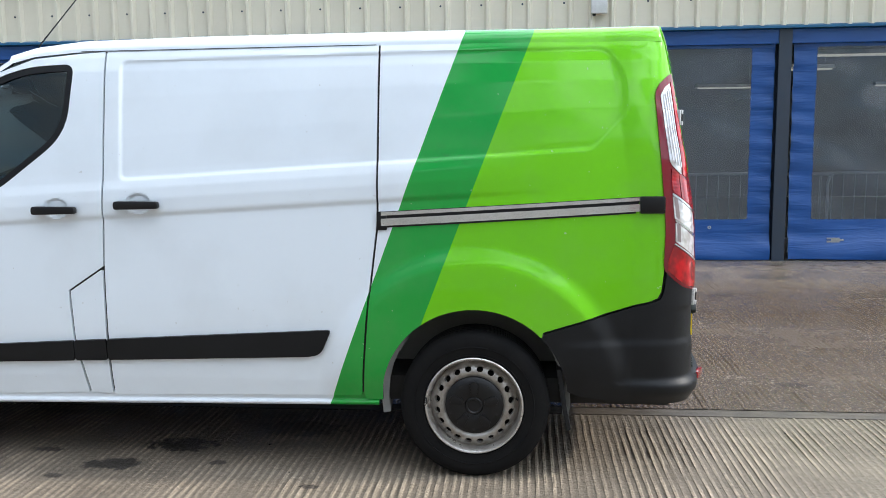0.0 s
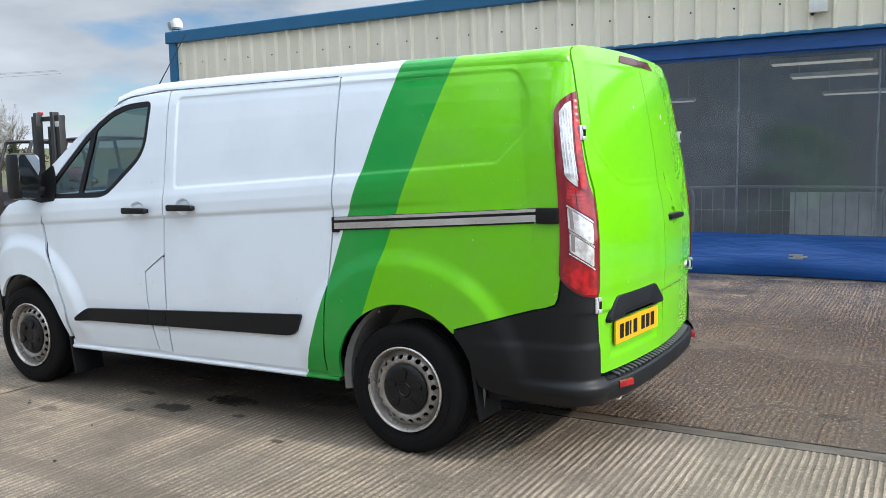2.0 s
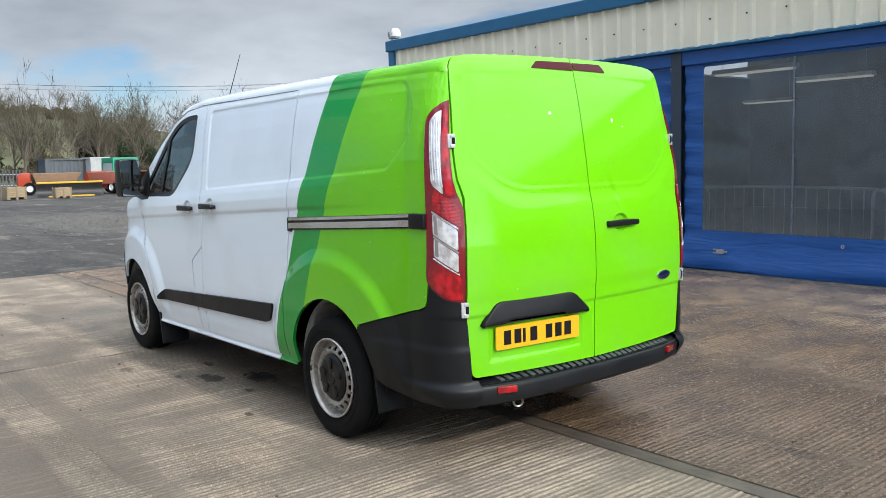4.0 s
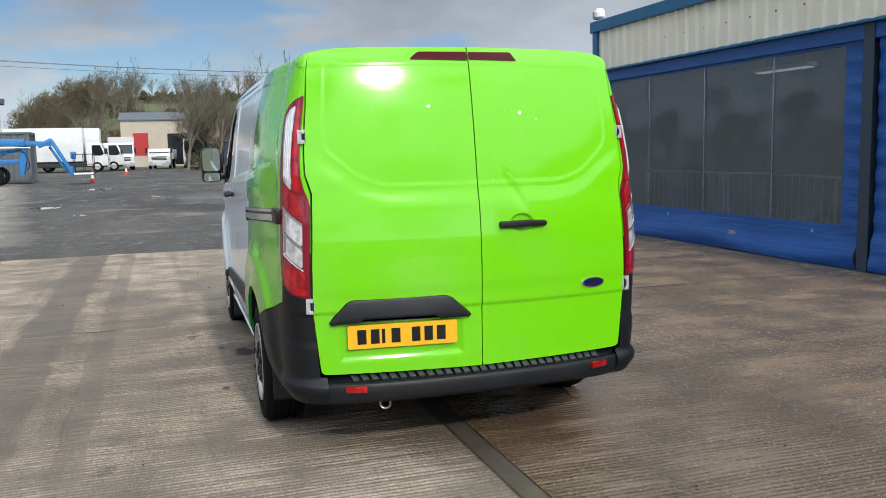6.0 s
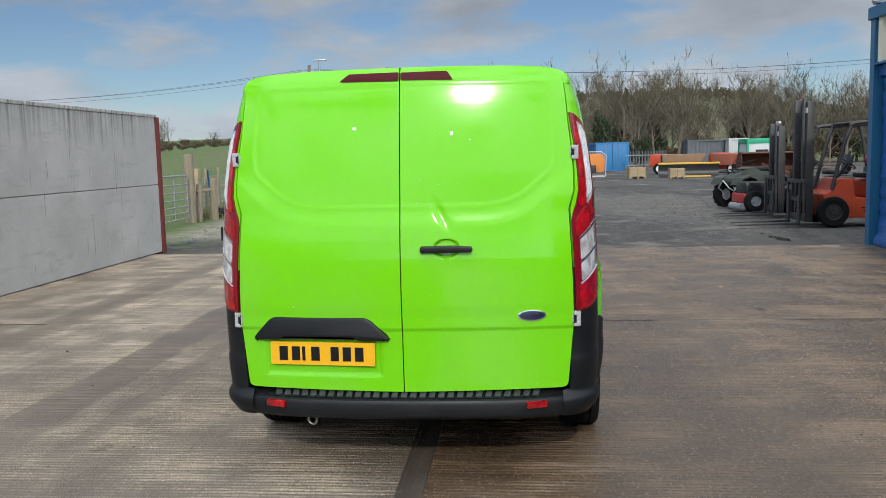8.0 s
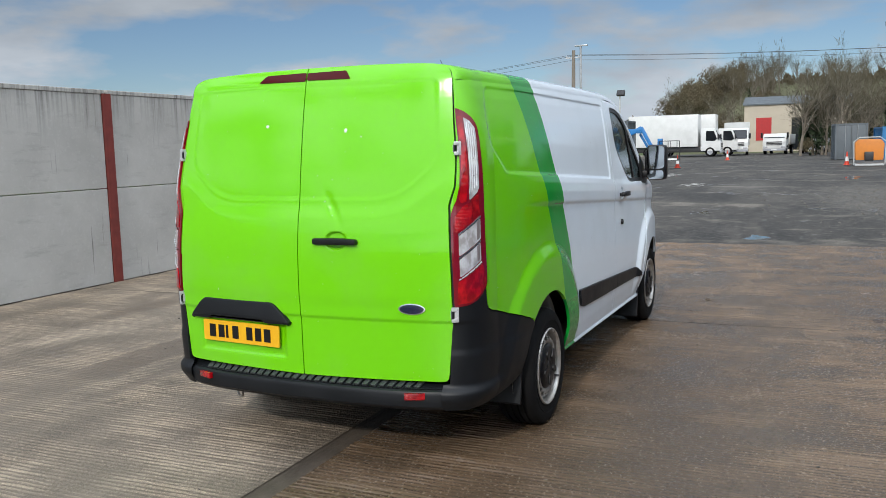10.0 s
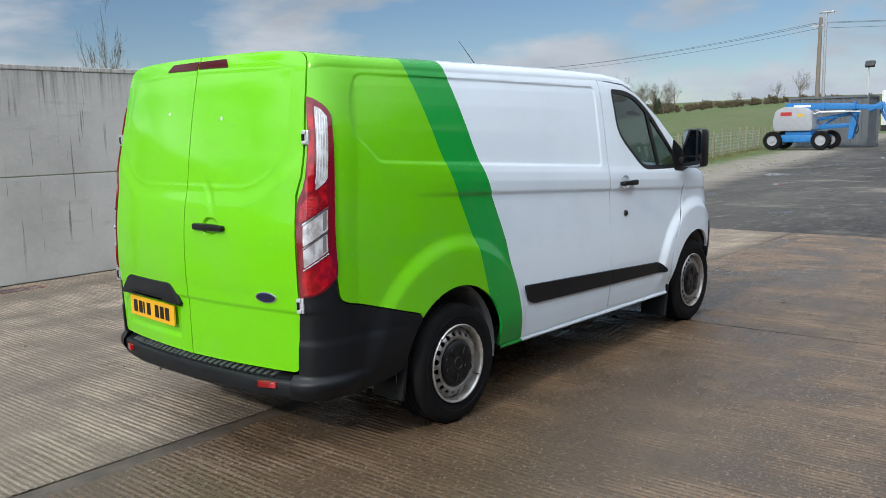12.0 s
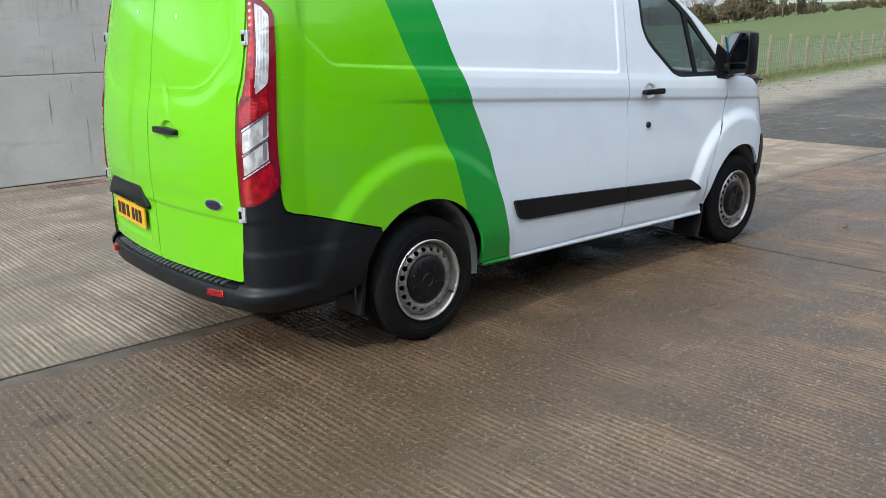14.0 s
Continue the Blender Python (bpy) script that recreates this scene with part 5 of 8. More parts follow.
for left in (True, False):
    lampf = sheet(lambda a, b: side(a, b, 0.008), poly_sdf(rounded([(-3.92, 1.055), (-4.05, 0.90), (-4.5, 0.84), (-4.52, 0.97)], 0.03)), -4.6, -3.85, 0.8, 1.1, 0.02, 0.02, True)
    part("headlamp", mirrored(lampf) if left else lampf, CLEAR_LENS, van, "clear swept-back headlamp")
    # door mirror
    sg = -1 if left else 1
    m = pose(-3.02, sg * 1.06, 1.395)
    shell = moved(block(-0.11, -0.083, -0.148, 0.03, 0.083, 0.150, 0.04), m)
    mirror_ob = part("door_mirror", shell, SATIN_BLACK, van, "black door mirror")
    part("mirror_glass", moved(prism(rounded([(-0.072, -0.05), (0.072, -0.05), (0.072, 0.138), (-0.072, 0.138)], 0.035, 5), 0.028, 0.033, 0, "x"), m), MIRROR, mirror_ob, "upper mirror glass")
    part("mirror_glass", moved(prism(rounded([(-0.066, -0.138), (0.066, -0.138), (0.066, -0.065), (-0.066, -0.065)], 0.025, 5), 0.028, 0.033, 0, "x"), m), MIRROR, mirror_ob, "lower wide-angle mirror glass")
    arm = joined(block(-3.12, min(sg * 0.90, sg * 1.02), 1.27, -3.00, max(sg * 0.90, sg * 1.02), 1.33, 0.02), block(-3.10, min(sg * 0.96, sg * 1.03), 1.30, -3.02, max(sg * 0.96, sg * 1.03), 1.50, 0.02))
    part("mirror_arm", arm, SATIN_BLACK, mirror_ob, "black mirror arm")
    tri = sheet(lambda a, b: side(a, b, 0.004), poly_sdf(rounded([(-2.90, 1.235), (-3.04, 1.222), (-3.20, 1.245), (-3.06, 1.40), (-2.93, 1.47), (-2.90, 1.40)], 0.01)), -3.25, -2.85, 1.2, 1.5, 0.02, 0.01, True)
    part("mirror_sail", mirrored(tri) if left else tri, SATIN_BLACK, door if not left else van, "black corner trim")
part("aerial", tube([(-2.47, -0.47, 1.90), (-2.43, -0.475, 1.97), (-2.12, -0.51, 2.27)], [0.006, 0.004, 0.002], 6), SATIN_BLACK, van, "thin black roof aerial")

# ---- rear bumper ----
PLAN = spline([(0.09, 0.950), (0.32, 0.926), (0.50, 0.892), (0.618, 0.838), (0.698, 0.750), (0.753, 0.56), (0.777, 0.3), (0.784, 0.0)], 6)
PLAN = PLAN[PLAN[:, 1] < 0.790]
PLAN = np.vstack([PLAN, PLAN[-2::-1] * np.array([1, -1])])


def swept(section, plan, closed=False):
    V, F, k = [], [], len(section)
    for i, p in enumerate(plan):
        t = plan[min(i + 1, len(plan) - 1)] - plan[max(i - 1, 0)]
        n = np.array([-t[1], t[0]]) / np.linalg.norm(t)
        for o, z in section:
            V.append((p[0] + n[0] * o, p[1] + n[1] * o, z))
    for i in range(len(plan) - 1):
        for j in range(k - 1):
            F.append([i * k + j, (i + 1) * k + j, (i + 1) * k + j + 1, i * k + j + 1])
    return np.array(V), F


bump = swept([(-0.12, 0.340), (-0.045, 0.322), (0.004, 0.324), (0.024, 0.342), (0.034, 0.400), (0.026, 0.417), (0.010, 0.425), (-0.05, 0.446), (-0.13, 0.452)], PLAN)
bumper = part("rear_bumper", bump, BLACK_TRIM, van, "black plastic rear bumper with step")
for i, s in enumerate(np.linspace(-0.62, 0.62, 29)):
    x = 0.779 - 0.125 * s * s - 0.12 * max(0, abs(s) - 0.45) ** 2
    part("step_rib", moved(block(-0.052, -0.015, -0.004, 0.020, 0.015, 0.007, 0.003), pose(x, s, 0.436, 0, 19, -math.degrees(0.28 * s))), TREAD, bumper)
part("pad_line", swept([(0.0105, 0.420), (0.0135, 0.4275), (0.008, 0.4275)], PLAN), SATIN_BLACK, bumper)
for sg in (-1, 1):
    part("bumper_reflector", moved(block(-0.012, -0.050, -0.016, 0.010, 0.050, 0.016, 0.004), pose(0.776, sg * 0.622, 0.397, 0, 0, sg * 21)), RED_BRIGHT, bumper, "red reflector")
part("towing_eye", moved(lathe([(0.024 + 0.006 * math.cos(a), 0.007 * math.sin(a)) for a in np.linspace(0, 2 * math.pi, 9)[:-1]], 20, "y", True), pose(0.69, -0.47, 0.290, 0, 0, 70)), DISC, van, "bare steel towing eye")

# floor, sub-frame and axle under the body
part("underbody", joined(block(-3.45, -0.84, 0.30, 0.62, 0.84, 0.42, 0.02), block(-3.85, -0.5, 0.22, -2.4, 0.5, 0.32, 0.03), block(-1.8, -0.75, 0.24, -0.8, -0.35, 0.32, 0.02)), DARK, van, "dark underbody")
part("rear_axle", joined(moved(lathe([(0, -0.75), (0.04, -0.75), (0.04, 0.75), (0, 0.75)], 12), pose(AXLE_R, 0, 0.30)), block(AXLE_R - 0.6, -0.62, 0.26, AXLE_R + 0.6, -0.55, 0.28), block(AXLE_R - 0.6, 0.55, 0.26, AXLE_R + 0.6, 0.62, 0.28)), DARK, van, "rear axle and leaf springs")
part("exhaust", tube([(-1.2, 0.2, 0.27), (-0.1, 0.35, 0.28), (0.15, 0.36, 0.29)], 0.025, 10), DARK, van, "exhaust pipe")

# cab: bulkhead, seats, dashboard, wheel
part("bulkhead", block(-1.93, -0.86, 0.42, -1.90, 0.86, 1.90), DASH, van, "dark load bulkhead")
for yc, wd in ((-0.42, 0.82), (0.50, 0.50)):
    seat = part("seat", joined(block(-2.75, yc - wd / 2, 0.66, -2.20, yc + wd / 2, 0.86, 0.06), moved(block(-0.07, -wd / 2, 0, 0.07, wd / 2, 0.66, 0.06), pose(-2.22, yc, 0.82, 0, 10, 0))), SEAT, van, "dark grey cab seat")
    for o in ((-0.2, 0.2) if wd > 0.6 else (0,)):
        part("headrest", block(-2.10, yc + o - 0.13, 1.50, -2.00, yc + o + 0.13, 1.68, 0.04), SEAT, seat, "padded headrest")
dash = part("dashboard", prism(rounded([(-3.45, 0.75), (-2.95, 0.75), (-2.88, 1.05), (-3.0, 1.20), (-3.2, 1.23), (-3.45, 1.20)], 0.06, 4), -0.84, 0.84, 0.02), DASH, van, "dark dashboard")
ring = [(0.185 + 0.016 * math.cos(a), 0.016 * math.sin(a)) for a in np.linspace(0, 2 * math.pi, 9)[:-1]]
wheel = part("steering_wheel", joined(moved(lathe(ring, 30, "x", True), pose(-2.78, 0.46, 1.16, 0, 28, 0)), moved(block(-0.02, -0.18, -0.03, 0.01, 0.18, 0.03, 0.01), pose(-2.78, 0.46, 1.16, 0, 28, 0))), SATIN_BLACK, van, "black steering wheel")

part("air_freshener", moved(prism(rounded([(-0.035, -0.055), (0.035, -0.055), (0.045, 0.0), (0.025, 0.055), (-0.025, 0.055), (-0.045, 0.0)], 0.02, 3), -0.004, 0.004, 0.001), pose(-2.55, 0.30, 1.66, 0, 0, 25)), ORANGE_TAG, van, "orange air freshener hanging in the cab")

# ---- wheels ----
def road_wheel():
    hub = new("road_wheel")
    tyre_prof = [(0.205, -0.10), (0.215, -0.102), (0.235, -0.106), (0.275, -0.112), (0.305, -0.108), (0.318, -0.098), (0.327, -0.080)]
    for g in (-0.055, -0.018, 0.018, 0.055):
        tyre_prof += [(0.329, g - 0.006), (0.320, g - 0.004), (0.320, g + 0.004), (0.329, g + 0.006)]
    tyre_prof += [(0.327, 0.080), (0.318, 0.098), (0.305, 0.108), (0.275, 0.112), (0.235, 0.106), (0.215, 0.102), (0.205, 0.10)]
    tyre = part("tyre", lathe(tyre_prof, 72), RUBBER, hub, "worn black tyre")
    for rr, w in ((0.262, 0.1105), (0.225, 0.1035)):
        part("sidewall_ring", lathe([(rr - 0.003, -w - 0.0005), (rr - 0.001, -w - 0.003), (rr + 0.001, -w - 0.003), (rr + 0.003, -w - 0.0005)], 60), RUBBER, tyre)
    rimp = [(0.213, -0.094), (0.2165, -0.108), (0.213, -0.1135), (0.208, -0.1125), (0.203, -0.107), (0.1995, -0.092), (0.1975, -0.066), (0.195, -0.060), (0.191, -0.064), (0.187, -0.070)]
    rim = part("rim", lathe(rimp, 96), STEEL, hub, "silver steel wheel with round slots")
    part("rim_scuff", lathe([(0.2085, -0.1132), (0.2125, -0.1142), (0.2155, -0.1115)], 96), RIM_EDGE, rim, "bare metal rim edge")
    def face(a, r):
        dep = np.interp(r, [0.06, 0.118, 0.130, 0.140, 0.150, 0.165, 0.178, 0.187, 0.192], [-0.080, -0.083, -0.092, -0.0985, -0.0995, -0.094, -0.082, -0.072, -0.068])
        return r * np.cos(a), dep, r * np.sin(a)
    n = 20
    def holes_scaled(a, r):
        k = (a % (2 * math.pi / n)) - math.pi / n
        return -(np.hypot(k * 0.164 / 0.0150, (r - 0.164) / 0.0125) - 1) * 0.0125
    def fn2(s, r):
        return face(s / 0.164, r)
    pair = sheet(fn2, lambda s, r: holes_scaled(s / 0.164, r), 0, 2 * math.pi * 0.164, 0.095, 0.190, 0.0040, 0.010, True)
    part("wheel_disc", pair, DISC, rim, "silver slotted disc")
    part("wheel_back", lathe([(0.0, -0.02), (0.2, -0.02)], 40), DARK, rim)
    capp = [(0.0, -0.110), (0.026, -0.110), (0.029, -0.113), (0.036, -0.113), (0.040, -0.108), (0.044, -0.110), (0.095, -0.113), (0.115, -0.108), (0.126, -0.099), (0.129, -0.088)]
    cap = part("centre_cap", lathe(capp, 60), SATIN_BLACK, rim, "black plastic centre cap")
    for i in range(5):
        a = 2 * math.pi * i / 5 + 0.3
        m = pose(math.cos(a) * 0.083, -0.1115, math.sin(a) * 0.083, 0, -math.degrees(a), 0)
        part("cap_boss", moved(prism(rounded([(-0.034, -0.012), (-0.034, 0.012), (0.016, 0.021), (0.030, 0.0), (0.016, -0.021)], 0.007, 3), -0.0075, 0.004, 0.003), m), SATIN_BLACK, cap)
        m = pose(math.cos(a + 0.63) * 0.104, -0.111, math.sin(a + 0.63) * 0.104, 0, -math.degrees(a + 0.63), 0)
        part("cap_recess", moved(lathe([(0.0, -0.001), (0.006, -0.001), (0.008, 0.003)], 12), m), DARK, cap)
    part("balance_weight", moved(block(-0.005, -0.115, -0.016, 0.004, -0.104, 0.016, 0.002), pose(-0.208, 0, 0.02)), DARK, rim)
    part("valve", tube([(0.185, -0.085, 0.03), (0.19, -0.115, 0.032)], 0.004, 8), SATIN_BLACK, rim)
    return hub


first = road_wheel()
first.parent = van
first.matrix_basis = pose(AXLE_R, -0.862, HUB_Z - 0.002)
tagged(first, "silver slotted steel wheel with worn tyre and black cap")
for m in (pose(AXLE_R, 0.862, HUB_Z - 0.002, 0, 40, 180), pose(AXLE_F, -0.85, HUB_Z, 0, 25, 0), pose(AXLE_F, 0.85, HUB_Z, 0, 70, 180)):
    copy_thing(first, m)

# ---- workshop building along the north side of the yard ----
CREAM = surface("cream_profiled_sheet", (0.76, 0.71, 0.58), (0.66, 0.61, 0.49), 0.45, scale=1.5, fine=25, bump=0.05, world_space=True)
TRIM_BLUE = surface("blue_painted_steel", (0.012, 0.115, 0.24), (0.010, 0.09, 0.20), 0.4, scale=3, world_space=True)
DARK_STEEL = surface("dark_blue_grey_steel", (0.025, 0.04, 0.065), (0.035, 0.045, 0.06), 0.5, world_space=True)


def pvc_blue():
    n = Nodes("blue_pvc_tarpaulin")
    v = n.pos()
    fold = n.noise(n.scaled(v, (1.2, 1.2, 9.0)), 1.0, 3, 0.5, 0.6)
    fine = n.noise(n.scaled(v, (7, 7, 25)), 1.0, 2)
    c = n.mix(n.ramp(n.noise(v, 2.0, 5), 0.3, 0.7), (0.006, 0.065, 0.25), (0.010, 0.08, 0.30))
    return n.out(Base_Color=c, Roughness=0.38, Normal=n.bump(n.math("ADD", fold, n.math("MULTIPLY", fine, 0.15)), 0.45, 0.04))


PVC = pvc_blue()
# the film amount covers dust and a painted stand-in for sky reflection
CLEAR_PVC = glass("dust_and_sky_haze_pvc", (0.70, 0.72, 0.75), 0.08, 0.28)
INSIDE = surface("dim_interior_block", (0.24, 0.24, 0.235), (0.17, 0.17, 0.165), 0.9, scale=2, world_space=True)
FLOOR_IN = surface("workshop_floor", (0.11, 0.10, 0.09), (0.07, 0.065, 0.06), 0.7, scale=2, world_space=True)
GALV = surface("galvanised_tube", (0.42, 0.43, 0.44), (0.32, 0.33, 0.34), 0.45, 0.6, scale=12)
WHITE_BOARD = surface("white_board", (0.76, 0.77, 0.76), (0.5, 0.5, 0.49), 0.6)

FACE, X0, X1, DEPTH = 10.45, -9.25, 15.4, 12.0
shed = thing("workshop_building", pose(0, 0, 0), "cream profiled steel workshop with blue trim and curtain fronts", "building", kind="structure")


def ribbed(x0, x1, z0, z1, y, pitch=0.25, depth=0.045):
    """Trapezoidal profiled sheet, ribs upright."""
    V, F = [], []
    prof = [(0.0, 0.0), (0.40, 0.0), (0.50, 1.0), (0.62, 1.0), (0.72, 0.0)]
    n = int((x1 - x0) / pitch)
    pts = [(x0 + (i + a) * pitch, y - b * depth) for i in range(n) for a, b in prof] + [(x0 + n * pitch, y), (x1, y)]
    for x, yy in pts:
        V += [(x, yy, z0), (x, yy, z1)]
    for i in range(len(pts) - 1):
        F.append([2 * i, 2 * i + 2, 2 * i + 3, 2 * i + 1])
    return np.array(V), F


part("wall_sheeting", ribbed(X0 + 0.14, X1, 2.80, 3.50, FACE - 0.02), CREAM, shed, "cream profiled wall sheeting", flat=True)
screws = []
for i in range(0, int((X1 - X0) / 0.25), 2):
    screws.append(moved(lathe([(0, 0.0), (0.011, 0.0), (0.013, 0.008)], 8), pose(X0 + 0.14 + i * 0.25 + 0.06, FACE - 0.029, 3.13)))
part("sheeting_screws", joined(*screws), DARK_STEEL, shed, kind="stuff")
part("roof_fascia", prism(rounded([(FACE - 0.10, 3.47), (FACE - 0.10, 3.66), (FACE + 0.05, 3.70), (FACE + 0.05, 3.47)], 0.015, 3), X0 - 0.06, X1, 0, "x"), TRIM_BLUE, shed, "blue gutter fascia", flat=True)
part("drip_trim", prism([(FACE - 0.075, 2.775), (FACE - 0.075, 2.80), (FACE - 0.01, 2.825), (FACE + 0.03, 2.825), (FACE + 0.03, 2.775)], X0 + 0.14, X1, 0, "x"), TRIM_BLUE, shed, "blue drip trim", flat=True)
part("curtain_rail", block(X0 + 0.14, FACE + 0.005, 2.60, X1, FACE + 0.14, 2.775, 0.01), PVC, shed, "blue sleeve over the curtain rail", flat=True)
part("corner_trim", joined(block(X0 - 0.02, FACE - 0.07, -0.03, X0 + 0.14, FACE + 0.10, 3.47, 0.006)), TRIM_BLUE, shed, "blue corner post", flat=True)
part("side_sheeting", joined(*[block(X0, FACE + 0.10, 0, X0 + 0.05, FACE + DEPTH, 3.5)]), CREAM, shed, "cream gable sheeting", flat=True)
for xc in (-3.05, 3.07, 9.2):
    part("steel_column", joined(block(xc - 0.075, FACE - 0.01, -0.03, xc + 0.075, FACE + 0.004, 2.77), block(xc - 0.006, FACE + 0.004, -0.03, xc + 0.006, FACE + 0.14, 2.77), block(xc - 0.075, FACE + 0.14, -0.03, xc + 0.075, FACE + 0.155, 2.77)), DARK_STEEL, shed, "dark steel column", flat=True)
# closed back, end, floor and roof; long skylights cut the roof
part("floor_slab", block(X0, FACE - 0.09, -0.05, X1, FACE + DEPTH, -0.008), FLOOR_IN, shed, "workshop floor", flat=True)
part("back_wall", joined(block(X0, FACE + DEPTH, 0, X1, FACE + DEPTH + 0.1, 4.6), block(X1, FACE, 0, X1 + 0.1, FACE + DEPTH, 4.6), block(X0 + 0.06, FACE + 0.12, 0, X0 + 0.10, FACE + DEPTH, 3.45)), INSIDE, shed, "dim block walls", flat=True)
roof_bits, lights_in = [], []
zr = lambda y: 3.50 + (y - FACE) * 0.09
lanes = [FACE + 0.04, 13.6, 15.0, 17.2, 18.4, FACE + DEPTH]
for a, b, hole in zip(lanes, lanes[1:], (False, True, False, True, False)):
    xs_ = [X0]
    for c in (-7.2, -4.6, -1.6, 1.0, 3.8, 6.4, 9.0, 11.6):
        xs_ += [c - 0.42, c + 0.42]
    xs_.append(X1)
    for i, (p, q) in enumerate(zip(xs_, xs_[1:])):
        quad = prism([(a, zr(a)), (b, zr(b)), (b, zr(b) + 0.05), (a, zr(a) + 0.05)], p, q, 0, "x")
        (lights_in if hole and i % 2 else roof_bits).append(quad)
part("roof_sheeting", joined(*roof_bits), INSIDE, shed, "profiled roof sheeting", flat=True)
sky_n = Nodes("translucent_rooflight")
tr = sky_n.node("BsdfTranslucent", Color=(0.9, 0.88, 0.8))
sky_n.t.links.new(tr.outputs[0], sky_n.t.nodes["Material Output"].inputs[0])
part("rooflight", joined(*lights_in), sky_n.m, shed, "translucent roof lights", flat=True)
rng = np.random.RandomState(5)


def curtain(x0, x1, seed, pleat=0.012):
    """A blue tarpaulin curtain with a clear window and a skirt that trails on the ground."""
    cur = thing("yard_curtain", pose(0, 0, 0), "blue tarpaulin curtain with large clear window, dusty and with painted sky reflection", "curtain", "curtains of the workshop")
    r = np.random.RandomState(seed)
    k = [(r.uniform(1.0, 5), r.uniform(0, 6), r.uniform(2, 14), r.uniform(0, 6)) for _ in range(5)]

    def fn(x, z):
        y = FACE + 0.055 + 0 * x
        for i, (kx, px, kz, pz) in enumerate(k):
            y = y + pleat * 0.35 * np.sin(kx * x + px + 1.2 * np.sin(kz * 0.3 * z + pz)) * np.sin(kz * z * 0.6 + pz + kx * 0.2 * x)
        edge = np.exp(-np.minimum(x - x0, x1 - x) / 0.18)
        y = y + 0.012 * edge * np.sin(26 * z + 5 * x + seed)
        low = 1 - step(z, 0.05, 0.55)
        y = y - low * (0.05 + 0.03 * np.sin(11 * z * (1 + 0.1 * np.sin(x)) + 0.8 * np.sin(1.7 * x + seed)))
        z2 = np.maximum(z - 0.03 * low * (1 + np.sin(0.9 * x + seed)) * (z < 0.3), 0.0)
        return x, y, z2
    win = poly_sdf([(x0 + 0.27, 0.50), (x1 - 0.27, 0.50), (x1 - 0.27, 2.56), (x0 + 0.27, 2.56)])
    whole = lambda a, b: np.maximum(np.maximum(x0 - a, a - x1), np.maximum(0.012 - b, b - 2.64))
    part("border", sheet(fn, minus(whole, win), x0 - 0.02, x1 + 0.02, 0.0, 2.66, 0.06, 0.0, False, 0.035), PVC, cur, "blue tarpaulin border")
    w = part("clear_window", sheet(fn, lambda a, b: win(a, b) - 0.01, x0 + 0.2, x1 - 0.2, 0.45, 2.6, 0.07, 0.0, False, 0.05), CLEAR_PVC, cur, "clear window sheet with dust and painted sky reflection")
    w.visible_shadow = False
    for i, bx in enumerate(np.arange(x0 + 0.55, x1 - 0.3, 1.55)):
        yb = float(fn(np.array(bx), np.array(0.24))[1]) - 0.012
        if i % 2 == 0:
            part("buckle", joined(block(bx - 0.09, yb, 0.215, bx + 0.06, yb + 0.01, 0.235), block(bx - 0.04, yb - 0.003, 0.235, bx + 0.11, yb + 0.008, 0.255), block(bx - 0.09, yb, 0.255, bx + 0.06, yb + 0.01, 0.272)), GALV, cur, "bright strap buckle", flat=True)
        else:
            part("eyelet", moved(lathe([(0.010, 0), (0.022, 0), (0.022, -0.006), (0.010, -0.006)], 12, "y", True), pose(bx, yb + 0.004, 0.40)), GALV, cur, "bright eyelet")
    for i in range(3):
        sx = x0 + (x1 - x0) * (i + 1) / 4
        part("window_seam", block(sx - 0.012, FACE + 0.035, 0.5, sx + 0.012, FACE + 0.040, 2.56), CLEAR_PVC, cur, "welded seam").visible_shadow = False
    return cur


curtain(X0 + 0.22, -3.17, 3)
curtain(-2.95, 2.97, 4)
curtain(3.19, 9.09, 8, 0.02)
curtain(9.38, 15.2, 9)

# strip lights hanging in rows under the workshop roof
TUBE_N = Nodes("lit_tube")
TUBE_N.out(Base_Color=(0.9, 0.9, 0.85), Emission_Color=(1.0, 0.95, 0.82), Emission_Strength=0.4)


def strip_light(x, y):
    f = thing("strip_light", pose(x, y, 2.74), "lit white fluorescent strip light hanging in the workshop", "light", "strip lights in the workshop")
    part("housing", prism(rounded([(-0.10, 0.0), (0.10, 0.0), (0.06, 0.07), (-0.06, 0.07)], 0.01, 2), -0.70, 0.70, 0, "x"), WHITE_BOARD, f, flat=True)
    for dy in (-0.05, 0.05):
        part("tube", tube([(-0.66, dy, -0.016), (0.66, dy, -0.016)], 0.014, 8), TUBE_N.m, f, "lit tube")
    for dx in (-0.55, 0.55):
        part("hanger", tube([(dx, 0, 0.07), (dx, 0, 0.82)], 0.005, 5), GALV, f)
    return f


first_strip = strip_light(0.6, 13.4)
for sx in (-7.9, -3.7, 0.55, 4.85, 9.0):
    for sy in (13.4, 16.0, 21.2):
        if (sx, sy) != (0.55, 13.4):
            copy_thing(first_strip, pose(sx, sy, 2.74))

